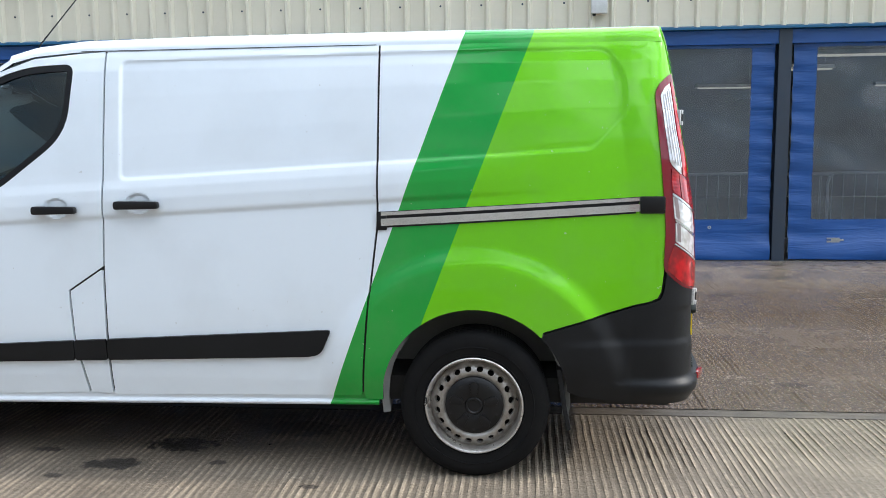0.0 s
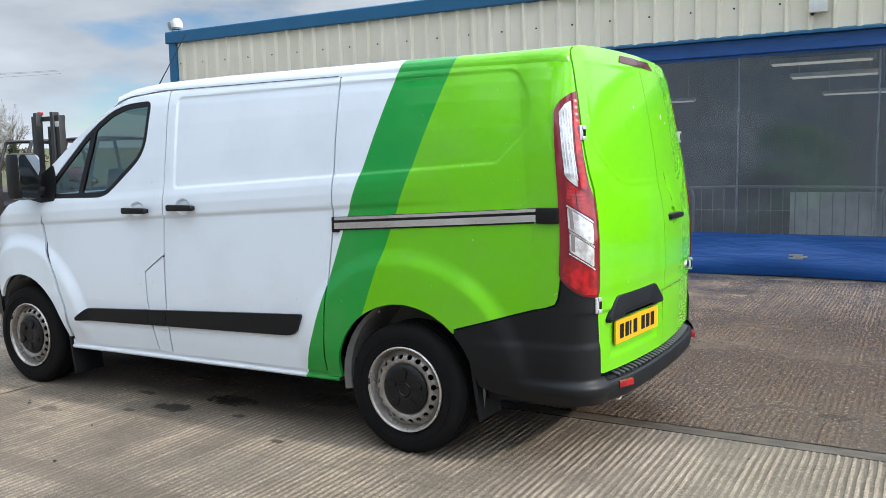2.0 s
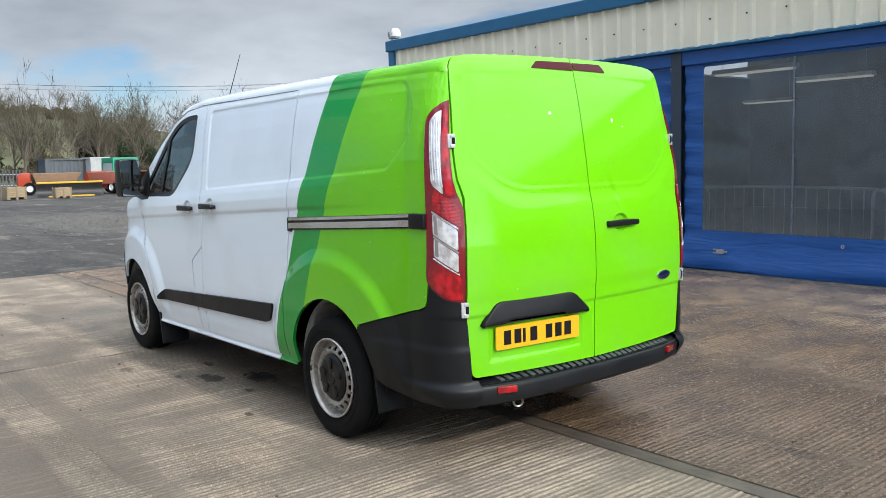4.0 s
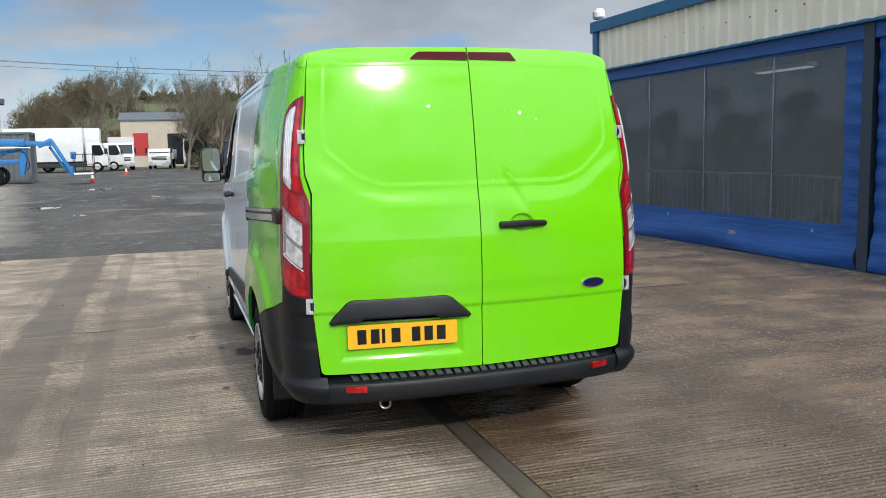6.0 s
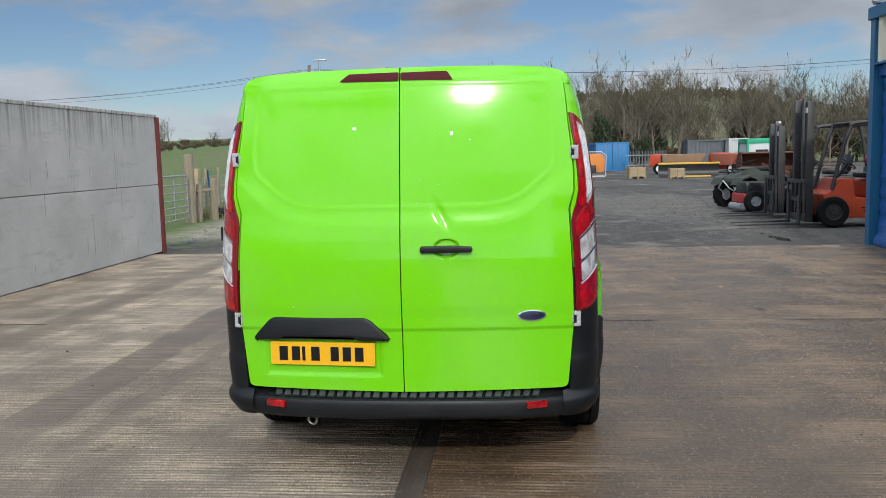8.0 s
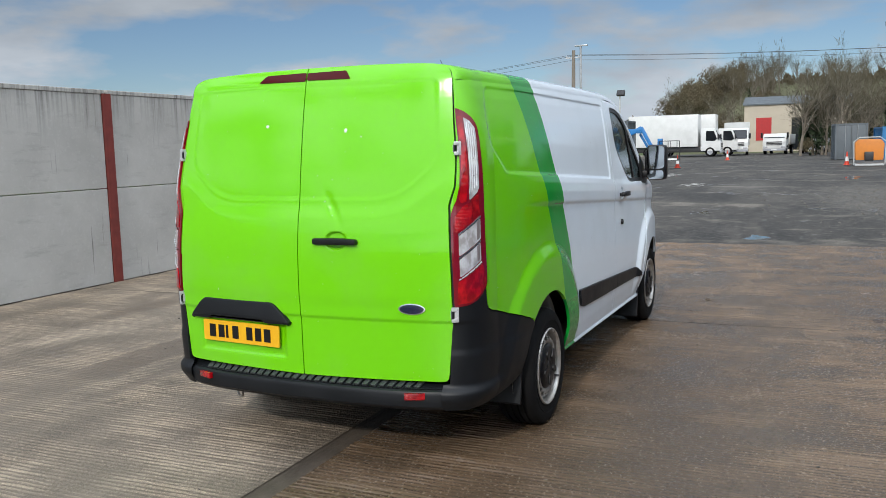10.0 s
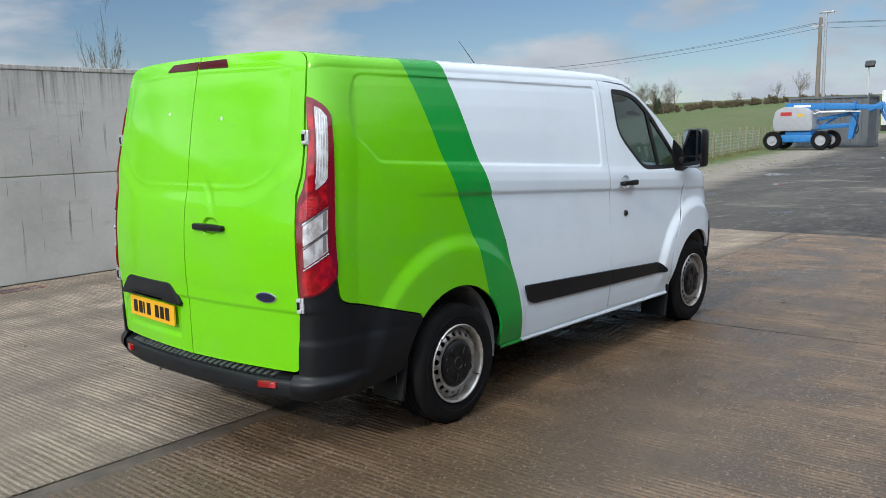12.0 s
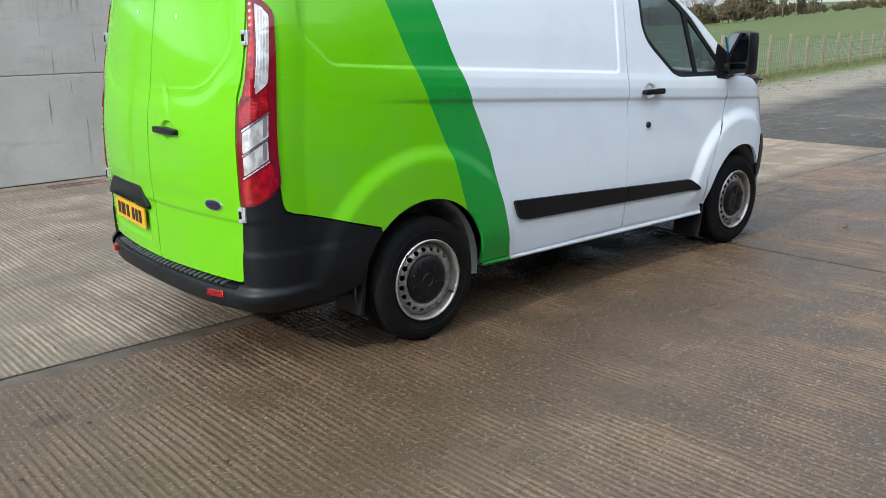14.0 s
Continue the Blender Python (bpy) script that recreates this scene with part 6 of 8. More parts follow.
# steel crowd barriers and a white board behind the curtains
def barrier(x, y):
    b = thing("crowd_barrier", pose(x, y, 0), "galvanised steel crowd barrier standing on the floor", "barrier", "barriers in the workshop")
    part("frame", tube([tuple(p) for p in spline([(-1.08, 0, 0.0), (-1.08, 0, 0.9), (-0.98, 0, 1.02), (0.98, 0, 1.02), (1.08, 0, 0.9), (1.08, 0, 0.0)], 4)], 0.018, 8), GALV, b)
    part("lower_rail", tube([(-1.08, 0, 0.2), (1.08, 0, 0.2)], 0.014, 6), GALV, b)
    for i in range(15):
        part("bar", tube([(-0.98 + i * 0.14, 0, 0.2), (-0.98 + i * 0.14, 0, 1.02)], 0.006, 5), GALV, b)
    for s in (-0.8, 0.8):
        part("foot", block(s - 0.02, -0.25, 0.0, s + 0.02, 0.25, 0.02, 0.004), GALV, b)
    return b


first_barrier = barrier(-7.6, 11.15)
for bx, by in ((-5.3, 11.15), (-1.9, 11.1), (0.45, 11.05), (4.5, 11.2), (6.8, 11.2), (2.75, 11.05)):
    copy_thing(first_barrier, pose(bx, by, 0))
tagged(part("notice_board", block(0.52, 11.14, 0.40, 1.72, 11.17, 0.96, 0.004), WHITE_BOARD), "white board leaning behind the crowd barriers", "board")

# security lamp on the sheeting and camera on the corner
lampbox = thing("security_lamp", pose(0.865, FACE - 0.05, 2.985), "white boxed security lamp fixed to the sheeting", "lamp")
part("housing", block(-0.095, -0.09, 0.0, 0.095, 0.0, 0.30, 0.012), WHITE_BOARD, lampbox)
part("sensor", moved(lathe([(0, -0.028), (0.018, -0.022), (0.024, 0.0)], 14, "z"), pose(-0.06, -0.05, -0.002)), SATIN_BLACK, lampbox, "small dark sensor")
cctv = thing("roof_camera", pose(-9.16, FACE - 0.02, 3.70), "white dome camera on the roof corner", "camera")
part("dome", moved(lathe([(0, 0.19), (0.05, 0.18), (0.085, 0.14), (0.095, 0.09), (0.095, 0.03), (0.06, 0.0)], 20, "z"), pose(0.06, 0, 0)), WHITE_BOARD, cctv)
part("bracket", joined(block(-0.10, -0.04, 0.0, 0.06, 0.04, 0.05, 0.008), block(-0.11, -0.05, 0.03, -0.05, 0.05, 0.14, 0.01)), GALV, cctv)
# drain grate beside the wall
grate = thing("drain_grate", pose(-0.62, -0.98, -0.004), "rusty slotted drain grate set in the concrete", "drain")
part("frame", joined(block(-0.30, -0.09, -0.02, 0.30, -0.075, 0.004), block(-0.30, 0.075, -0.02, 0.30, 0.09, 0.004), block(-0.30, -0.075, -0.02, -0.285, 0.075, 0.004), block(0.285, -0.075, -0.02, 0.30, 0.075, 0.004)), RUST_RED, grate, flat=True)
for i in range(13):
    part("slat", block(-0.27 + i * 0.045 - 0.008, -0.075, -0.015, -0.27 + i * 0.045 + 0.008, 0.075, 0.002), DARK_STEEL, grate, flat=True)

# ---- things round the yard ----
ORANGE = surface("orange_machine_paint", (0.43, 0.045, 0.010), (0.28, 0.035, 0.012), 0.45, scale=4)
MAST = surface("black_mast_steel", (0.018, 0.018, 0.02), (0.04, 0.037, 0.035), 0.45, scale=8)
LIFT_BLUE = surface("lift_blue_paint", (0.012, 0.17, 0.44), (0.012, 0.10, 0.26), 0.5, scale=5)
GREY_PAINT = surface("grey_machine_paint", (0.33, 0.34, 0.36), (0.26, 0.27, 0.29), 0.5, scale=4)
CONTAINER = surface("grey_container_paint", (0.10, 0.115, 0.125), (0.075, 0.085, 0.09), 0.55, scale=2)
WHITE_TRUCK = surface("white_truck_paint", (0.66, 0.66, 0.64), (0.52, 0.52, 0.50), 0.35, scale=1.5)
DIRTY_WHITE = surface("dirty_white_sheet", (0.50, 0.51, 0.50), (0.38, 0.38, 0.36), 0.55, scale=1.5)
OLD_WOOD = surface("weathered_fence_wood", (0.27, 0.225, 0.155), (0.14, 0.118, 0.085), 0.9, scale=5, stretch=(6, 6, 0.6))
PALLET = surface("pallet_wood", (0.36, 0.27, 0.16), (0.26, 0.19, 0.11), 0.85, scale=5)
POLE_WOOD = surface("grey_pole_wood", (0.20, 0.17, 0.14), (0.14, 0.12, 0.10), 0.9, scale=3, stretch=(6, 6, 0.5))
RED = surface("red_paint", (0.42, 0.02, 0.02), (0.3, 0.02, 0.02), 0.4)
YELLOW = surface("yellow_paint", (0.62, 0.38, 0.03), (0.5, 0.3, 0.04), 0.5)
RUST = surface("rusty_steel", (0.10, 0.035, 0.02), (0.06, 0.022, 0.014), 0.85, scale=4)
GREEN_P = surface("green_cabin_paint", (0.01, 0.34, 0.17), (0.01, 0.27, 0.13), 0.45)
BLUE_P = surface("blue_container_paint", (0.02, 0.17, 0.38), (0.02, 0.13, 0.3), 0.5)
DIM_GLASS = Nodes("dark_window").out(Base_Color=(0.012, 0.014, 0.016), Roughness=0.06)
OLIVE = surface("olive_plastic", (0.035, 0.042, 0.030), (0.05, 0.055, 0.04), 0.4)
BEIGE = surface("beige_sheeting", (0.46, 0.40, 0.31), (0.40, 0.34, 0.27), 0.6, scale=0.8)
CABLE = surface("black_cable", (0.02, 0.02, 0.02))
CONE_RED = surface("traffic_cone_red", (0.60, 0.05, 0.02), (0.5, 0.05, 0.02), 0.5)


def plain_wheel(r, w, hub_r, hub_mat, parent, m, tread=18):
    tyre = part("wheel", moved(lathe([(hub_r, -w * 0.42), (r * 0.82, -w * 0.5), (r * 0.96, -w * 0.46), (r, -w * 0.33), (r, w * 0.33), (r * 0.96, w * 0.46), (r * 0.82, w * 0.5), (hub_r, w * 0.42)], 32), m), RUBBER, parent, "black tyred wheel")
    part("hub", moved(lathe([(0.0, -w * 0.40), (hub_r * 0.35, -w * 0.42), (hub_r * 0.45, -w * 0.30), (hub_r * 0.9, -w * 0.30), (hub_r * 1.03, -w * 0.44), (hub_r * 1.03, w * 0.44), (hub_r * 0.9, w * 0.30), (hub_r * 0.45, w * 0.30), (hub_r * 0.35, w * 0.42), (0.0, w * 0.40)], 24), m), hub_mat, tyre)
    if tread:
        lugs = [moved(block(-0.02 * r, -w * 0.47, r * 0.97, 0.05 * r, w * 0.47, r * 1.035), pose(0, 0, 0, 0, 360 * i / tread, 0)) for i in range(tread)]
        tagged(part("tread", moved(joined(*lugs), m), RUBBER, tyre, flat=True), kind="stuff")
    return tyre


def forklift(m, body, label, mast_h=2.42, gas=-1.16, lettered=False):
    """A counterbalance truck; x forward to the forks."""
    f = thing("forklift_truck", m, label, "forklift", "forklift trucks")
    chassis = prism(rounded([(0.42, 0.16), (0.50, 0.62), (0.30, 0.70), (0.20, 0.92), (-0.05, 0.92), (-0.10, 0.55), (-0.50, 0.52), (-0.60, 0.16)], 0.05, 4), -0.50, 0.50, 0.02)
    part("chassis", chassis, body, f, "painted steel chassis")
    part("bonnet", prism(rounded([(-0.42, 0.52), (-0.40, 0.88), (-1.15, 0.92), (-1.35, 0.80), (-1.35, 0.52)], 0.06, 4), -0.46, 0.46, 0.03), body, f, "engine cover")
    cw = part("counterweight", prism(rounded([(-0.95, 0.14), (-0.95, 0.56), (-1.25, 0.86), (-1.72, 0.90), (-1.85, 0.70), (-1.82, 0.30), (-1.60, 0.14)], 0.08, 5), -0.52, 0.52, 0.04), body, f, "rounded counterweight")
    for i, w in enumerate((0.42, 0.36)):
        for sy in (-0.503, 0.503):
            part("lettering_bar", block(-0.56, sy - 0.002, 0.34 - i * 0.065, -0.56 + w * 0.8, sy + 0.002, 0.37 - i * 0.065), SATIN_BLACK, f, "dark lettering as plain bar", flat=True)
    mast = part("mast", joined(*[block(0.66, s * 0.36 - 0.055, 0.08, 0.80, s * 0.36 + 0.055, mast_h, 0.012) for s in (-1, 1)], *[block(0.70, s * 0.25 - 0.045, 0.10, 0.84, s * 0.25 + 0.045, mast_h + 0.06, 0.01) for s in (-1, 1)],
                               *[block(0.64, -0.40, z, 0.72, 0.40, z + 0.09, 0.01) for z in (0.35, 1.25, mast_h - 0.10)]), MAST, f, "black twin-rail lifting mast")
    part("lift_ram", joined(tube([(0.62, -0.12, 0.15), (0.62, -0.12, mast_h - 0.2)], 0.035, 10), tube([(0.62, 0.12, 0.15), (0.62, 0.12, mast_h - 0.2)], 0.035, 10), tube([(0.70, 0.0, 0.3), (0.70, 0.0, mast_h - 0.25)], 0.02, 6)), MAST, mast, "lifting rams and chains")
    part("beacon", joined(block(0.66, -0.30, mast_h + 0.02, 0.74, -0.22, mast_h + 0.08, 0.01)), RED, mast, "small red lamp")
    part("mast_label", block(0.803, 0.30, mast_h - 0.22, 0.806, 0.42, mast_h - 0.12), WHITE_BOARD, mast, "white label", flat=True)
    car = part("carriage", joined(block(0.84, -0.52, 0.84, 0.88, 0.52, 0.92, 0.006), block(0.84, -0.52, 0.48, 0.88, 0.52, 0.56, 0.006), block(0.84, -0.52, 0.12, 0.88, 0.52, 0.24, 0.006), *[block(0.845, y - 0.03, 0.20, 0.875, y + 0.03, 0.88) for y in (-0.48, -0.24, 0.0, 0.24, 0.48)]), MAST, f, "fork carriage")
    for y in (-0.32, 0.32):
        part("fork", joined(block(0.88, y - 0.06, 0.03, 0.92, y + 0.06, 0.60, 0.004), prism([(0.88, 0.03), (0.92, 0.075), (2.05, 0.045), (2.05, 0.03)], y - 0.06, y + 0.06)), MAST, car, "steel fork", flat=True)
    guard = [(0.34, 0.70), (0.14, 1.55), (0.02, 1.88), (-0.10, 1.99), (-1.05, 1.99), (-1.20, 1.90), (-1.38, 0.9)]
    for s in (-1, 1):
        part("guard_post", tube([(x, s * 0.48, z) for x, z in spline(guard, 4)], 0.038, 8), MAST, f, "overhead guard post")
    part("guard_roof", joined(*[tube([(0.0 - i * 0.13, -0.48, 1.99), (0.0 - i * 0.13, 0.48, 1.99)], 0.018, 6) for i in range(9)]), MAST, f, "guard roof bars")
    seat = part("seat", joined(block(-0.75, -0.24, 0.92, -0.30, 0.24, 1.02, 0.04), moved(block(-0.05, -0.22, 0, 0.05, 0.22, 0.40, 0.04), pose(-0.74, 0, 0.98, 0, -12, 0))), SATIN_BLACK, f, "black driver's seat")
    part("steering_wheel", joined(moved(lathe([(0.17 + 0.014 * math.cos(a), 0.014 * math.sin(a)) for a in np.linspace(0, 6.283, 8)[:-1]], 20, "z", True), pose(-0.12, 0, 1.20, 0, -35, 0)), tube([(0.10, 0, 0.9), (-0.12, 0, 1.20)], 0.03, 8)), SATIN_BLACK, f, "steering wheel on its column")
    if gas:
        gz = 1.16 if gas > -1.3 else 1.23
        g = part("gas_bottle", moved(lathe([(0, -0.40), (0.10, -0.39), (0.155, -0.32), (0.16, 0.25), (0.12, 0.34), (0.05, 0.37), (0.0, 0.38)], 24), pose(gas, 0, gz)), RED, f, "red gas bottle")
        part("bottle_cradle", block(gas - 0.18, -0.3, 0.89, gas + 0.18, 0.3, gz - 0.155, 0.01), MAST, g, "black cradle")
        part("bottle_strap", block(gas - 0.02, -0.2, gz + 0.155, gas + 0.02, 0.2, gz + 0.18, 0.006), MAST, g, "black strap bar")
    part("number_label", joined(block(-0.80, -0.464, 0.62, -0.64, -0.461, 0.75), block(-0.80, 0.461, 0.62, -0.64, 0.464, 0.75)), WHITE_BOARD, f, "white number label", flat=True)
    if lettered:
        part("lettering_bar", block(0.80, -0.425, 1.05, 0.803, -0.30, 1.52), WHITE_BOARD, mast, "white lettering as plain bar", flat=True)
        part("lettering_bar", block(0.66, -0.418, 1.05, 0.76, -0.4155, 1.52), WHITE_BOARD, mast, "white lettering as plain bar", flat=True)
        part("lettering_bar", block(0.66, -0.30, mast_h + 0.062, 0.70, 0.0, mast_h + 0.12), WHITE_BOARD, mast, "white number as plain bar", flat=True)
    for x, r, w in ((0.32, 0.29, 0.22), (-1.28, 0.24, 0.20)):
        for s in (-1, 1):
            plain_wheel(r, w, r * 0.55, MAST, f, pose(x, s * 0.50, r), 0)
    return f


forklift(pose(-12.85, 11.30, 0, 0, 0, -90), ORANGE, "orange forklift with black mast and red gas bottle")
forklift(pose(-15.2, 11.50, 0, 0, 0, -93), MAST, "black forklift with red gas bottle, parked behind an orange one", 2.02, -1.40, True)


def quad_bike(m, paint, label):
    q = thing("quad_bike", m, label, "quad bike", "quad bikes")
    part("body", joined(prism(rounded([(-0.75, 0.55), (-0.65, 0.78), (-0.2, 0.80), (0.1, 0.92), (0.40, 0.86), (0.78, 0.66), (0.80, 0.55), (0.3, 0.42), (-0.3, 0.42)], 0.06, 4), -0.20, 0.20, 0.04)), paint, q, "plastic body")
    for x in (-0.55, 0.55):
        for s in (-1, 1):
            arc = [(x - 0.34, 0.50), (x - 0.24, 0.68), (x, 0.74), (x + 0.24, 0.68), (x + 0.34, 0.52), (x + 0.30, 0.52), (x + 0.2, 0.64), (x, 0.69), (x - 0.2, 0.64), (x - 0.30, 0.50)]
            part("mudguard", prism(arc, min(s * 0.2, s * 0.56), max(s * 0.2, s * 0.56), 0.01), paint, q, "mudguard")
            plain_wheel(0.29, 0.22, 0.13, GALV, q, pose(x, s * 0.42, 0.29), 14)
    part("seat", block(-0.50, -0.16, 0.78, 0.10, 0.16, 0.90, 0.05), SATIN_BLACK, q, "black seat")
    part("handlebar", tube([(0.22, -0.36, 1.06), (0.30, -0.1, 1.00), (0.30, 0.1, 1.00), (0.22, 0.36, 1.06)], 0.016, 8), SATIN_BLACK, q, "black handlebar")
    for end, (xa, za, xb, zb) in (("front", (0.42, 0.86, 0.82, 0.80)), ("rear", (-0.80, 0.82, -0.42, 0.84))):
        xe, ze = (xb, zb) if end == "front" else (xa, za)
        xi, zi = (xa, za) if end == "front" else (xb, zb)
        bars = [tube([(xa, y, za), (xb, y, zb)], 0.010, 6) for y in (-0.3, -0.1, 0.1, 0.3)]
        part("rack", joined(*bars, tube([(xe, -0.32, ze), (xe, 0.32, ze)], 0.012, 6), tube([(xi, -0.32, zi), (xi, 0.32, zi)], 0.012, 6)), SATIN_BLACK, q, "black tube rack")
    part("bumper", tube([(0.72, -0.25, 0.35), (0.92, -0.2, 0.45), (0.95, 0, 0.62), (0.92, 0.2, 0.45), (0.72, 0.25, 0.35)], 0.018, 8), GALV, q, "bright front bar")
    return q


quad_bike(pose(-18.6, 11.10, 0, 0, 0, -62) @ Matrix.Diagonal((1.0, 1.0, 1.16, 1.0)), OLIVE, "dark green muddy quad bike beside the forklifts")
mower = thing("ride_on_mower", pose(-17.0, 10.95, 0, 0, 0, -85), "red and black ride-on mower beside a quad bike", "mower")
part("body", block(-0.5, -0.35, 0.25, 0.55, 0.35, 0.72, 0.08), SATIN_BLACK, mower, "black bonnet")
part("bumper", block(0.50, -0.42, 0.22, 0.62, 0.42, 0.44, 0.03), RED, mower, "red front bumper")
part("roller", moved(lathe([(0, -0.4), (0.09, -0.4), (0.09, 0.4), (0, 0.4)], 16), pose(0.62, 0, 0.12)), GALV, mower, "bright roller")
for x in (-0.35, 0.35):
    for s in (-1, 1):
        plain_wheel(0.26, 0.2, 0.12, GALV, mower, pose(x, s * 0.46, 0.26), 0)


def traffic_cone(m, h=0.75):
    c = thing("traffic_cone", m, "red and white traffic cone standing on the yard", "cone", "traffic cones")
    part("base", block(-0.18, -0.18, 0, 0.18, 0.18, 0.035, 0.01), CONE_RED, c)
    part("body", lathe([(0.13, 0.03), (0.025, h), (0.0, h)], 18, "z"), CONE_RED, c)
    part("sleeve", lathe([(0.102, h * 0.30), (0.065, h * 0.64)], 18, "z"), WHITE_BOARD, c, "white sleeve")
    return c


cone = traffic_cone(pose(-47.4, -0.75, 0))
for x, y in ((-66.0, 0.4), (-48.4, 8.35)):
    copy_thing(cone, pose(x, y, 0))

# boom lift
lift = thing("boom_lift", pose(-46.3, -6.7, 0, 0, 0, 90), "blue boom lift with grey body and folded arm", "boom lift")
part("chassis", joined(block(-1.35, -0.95, 0.40, 1.35, 0.95, 0.80, 0.06), block(-0.7, -0.75, 0.78, 0.7, 0.75, 1.0, 0.05)), LIFT_BLUE, lift, "blue chassis")
part("turntable", prism(rounded([(-1.25, 1.02), (-1.35, 1.5), (-1.20, 2.15), (-0.7, 2.35), (0.35, 2.28), (0.75, 2.05), (0.80, 1.02)], 0.15, 5), -0.95, 0.95, 0.08), GREY_PAINT, lift, "grey engine cover")
part("riser", joined(moved(block(-1.35, -0.13, -0.12, 1.55, 0.13, 0.12, 0.02), pose(1.15, 0.28, 1.22, 0, -3, 0)), moved(block(-1.2, -0.10, -0.09, 1.35, 0.10, 0.09, 0.02), pose(1.3, 0.28, 1.72, 0, -9, 0)), tube([(0.75, 0.28, 1.15), (1.95, 0.28, 1.85)], 0.05, 8)), LIFT_BLUE, lift, "blue folded riser arms")
part("knuckle", joined(*[prism(rounded([(2.42, 0.55), (2.62, 0.55), (2.80, 1.30), (2.86, 2.30), (2.62, 2.42), (2.50, 1.60)], 0.05, 3), y - 0.03, y + 0.03) for y in (-0.12, 0.28)], block(2.46, -0.12, 1.15, 2.62, 0.28, 1.30, 0.02)), LIFT_BLUE, lift, "blue knuckle plates")
part("main_boom", joined(moved(block(-1.75, -0.17, -0.17, 1.85, 0.17, 0.17, 0.025), pose(0.95, -0.30, 2.33, 0, 1.5, 0)), moved(block(0.0, -0.12, -0.12, 1.35, 0.12, 0.12, 0.02), pose(2.75, -0.30, 2.26, 0, 3, 0)), *[block(x, -0.50, 2.10, x + 0.06, -0.10, 2.54, 0.01) for x in (-0.5, 1.2, 2.75)]), LIFT_BLUE, lift, "blue main boom")
part("boom_ram", joined(tube([(1.05, -0.58, 2.02), (2.35, -0.58, 2.02)], 0.055, 10), tube([(2.35, -0.58, 2.02), (3.1, -0.58, 2.0)], 0.032, 8), tube([(0.2, -0.55, 1.72), (1.05, -0.58, 2.02)], 0.035, 8)), WHITE_BOARD, lift, "pale hydraulic ram")
part("boom_lettering", block(-0.35, -0.475, 2.30, 0.55, -0.472, 2.42), WHITE_BOARD, lift, "white lettering as plain bar", flat=True)
part("hydraulic_hose", tube([tuple(p) for p in spline([(2.2, -0.2, 2.1), (2.7, -0.15, 1.75), (2.95, -0.2, 1.1), (2.75, 0.1, 0.8)], 5)], 0.03, 6), MAST, lift, "black hoses")
part("jib", joined(moved(block(-0.45, -0.13, -0.12, 0.30, 0.13, 0.12, 0.03), pose(3.85, -0.30, 2.26, 0, -26, 0)), moved(block(-0.1, -0.10, -0.10, 1.95, 0.10, 0.10, 0.03), pose(4.12, -0.30, 2.34, 0, 62, 0)), moved(block(-0.05, -0.07, -0.07, 1.45, 0.07, 0.07, 0.02), pose(4.0, -0.05, 2.0, 0, 60, 0)), block(4.92, -0.45, 0.48, 5.15, 0.25, 0.95, 0.04)), LIFT_BLUE, lift, "blue jib")
bask = part("basket", joined(*[tube([(5.15, y, z), (6.15, y, z)], 0.022, 6) for y in (-0.5, 0.5) for z in (0.55, 1.05, 1.6)], *[tube([(x, -0.5, z), (x, 0.5, z)], 0.022, 6) for x in (5.15, 6.15) for z in (0.55, 1.05, 1.6)], *[tube([(x, y, 0.5), (x, y, 1.6)], 0.022, 6) for x in (5.15, 5.65, 6.15) for y in (-0.5, 0.5)], block(5.12, -0.52, 0.46, 6.18, 0.52, 0.52)), MAST, lift, "grey work basket")
part("control_box", block(5.0, -0.25, 1.35, 5.25, 0.25, 1.75, 0.05), LIFT_BLUE, bask, "blue control box")
part("warning_strip", block(5.15, -0.53, 0.50, 6.15, -0.525, 0.60), WHITE_BOARD, bask, "white warning strip", flat=True)
part("lettering_bar", block(-0.9, -0.955, 1.85, -0.3, -0.952, 2.05), RED, lift, "red lettering as plain bar", flat=True)
part("label_panel", block(0.0, -0.955, 1.8, 0.35, -0.952, 1.95), YELLOW, lift, "yellow label", flat=True)
for x in (-1.28, 1.28):
    for s in (-1, 1):
        plain_wheel(0.50, 0.36, 0.27, GREY_PAINT, lift, pose(x, s * 0.95, 0.50), 20)


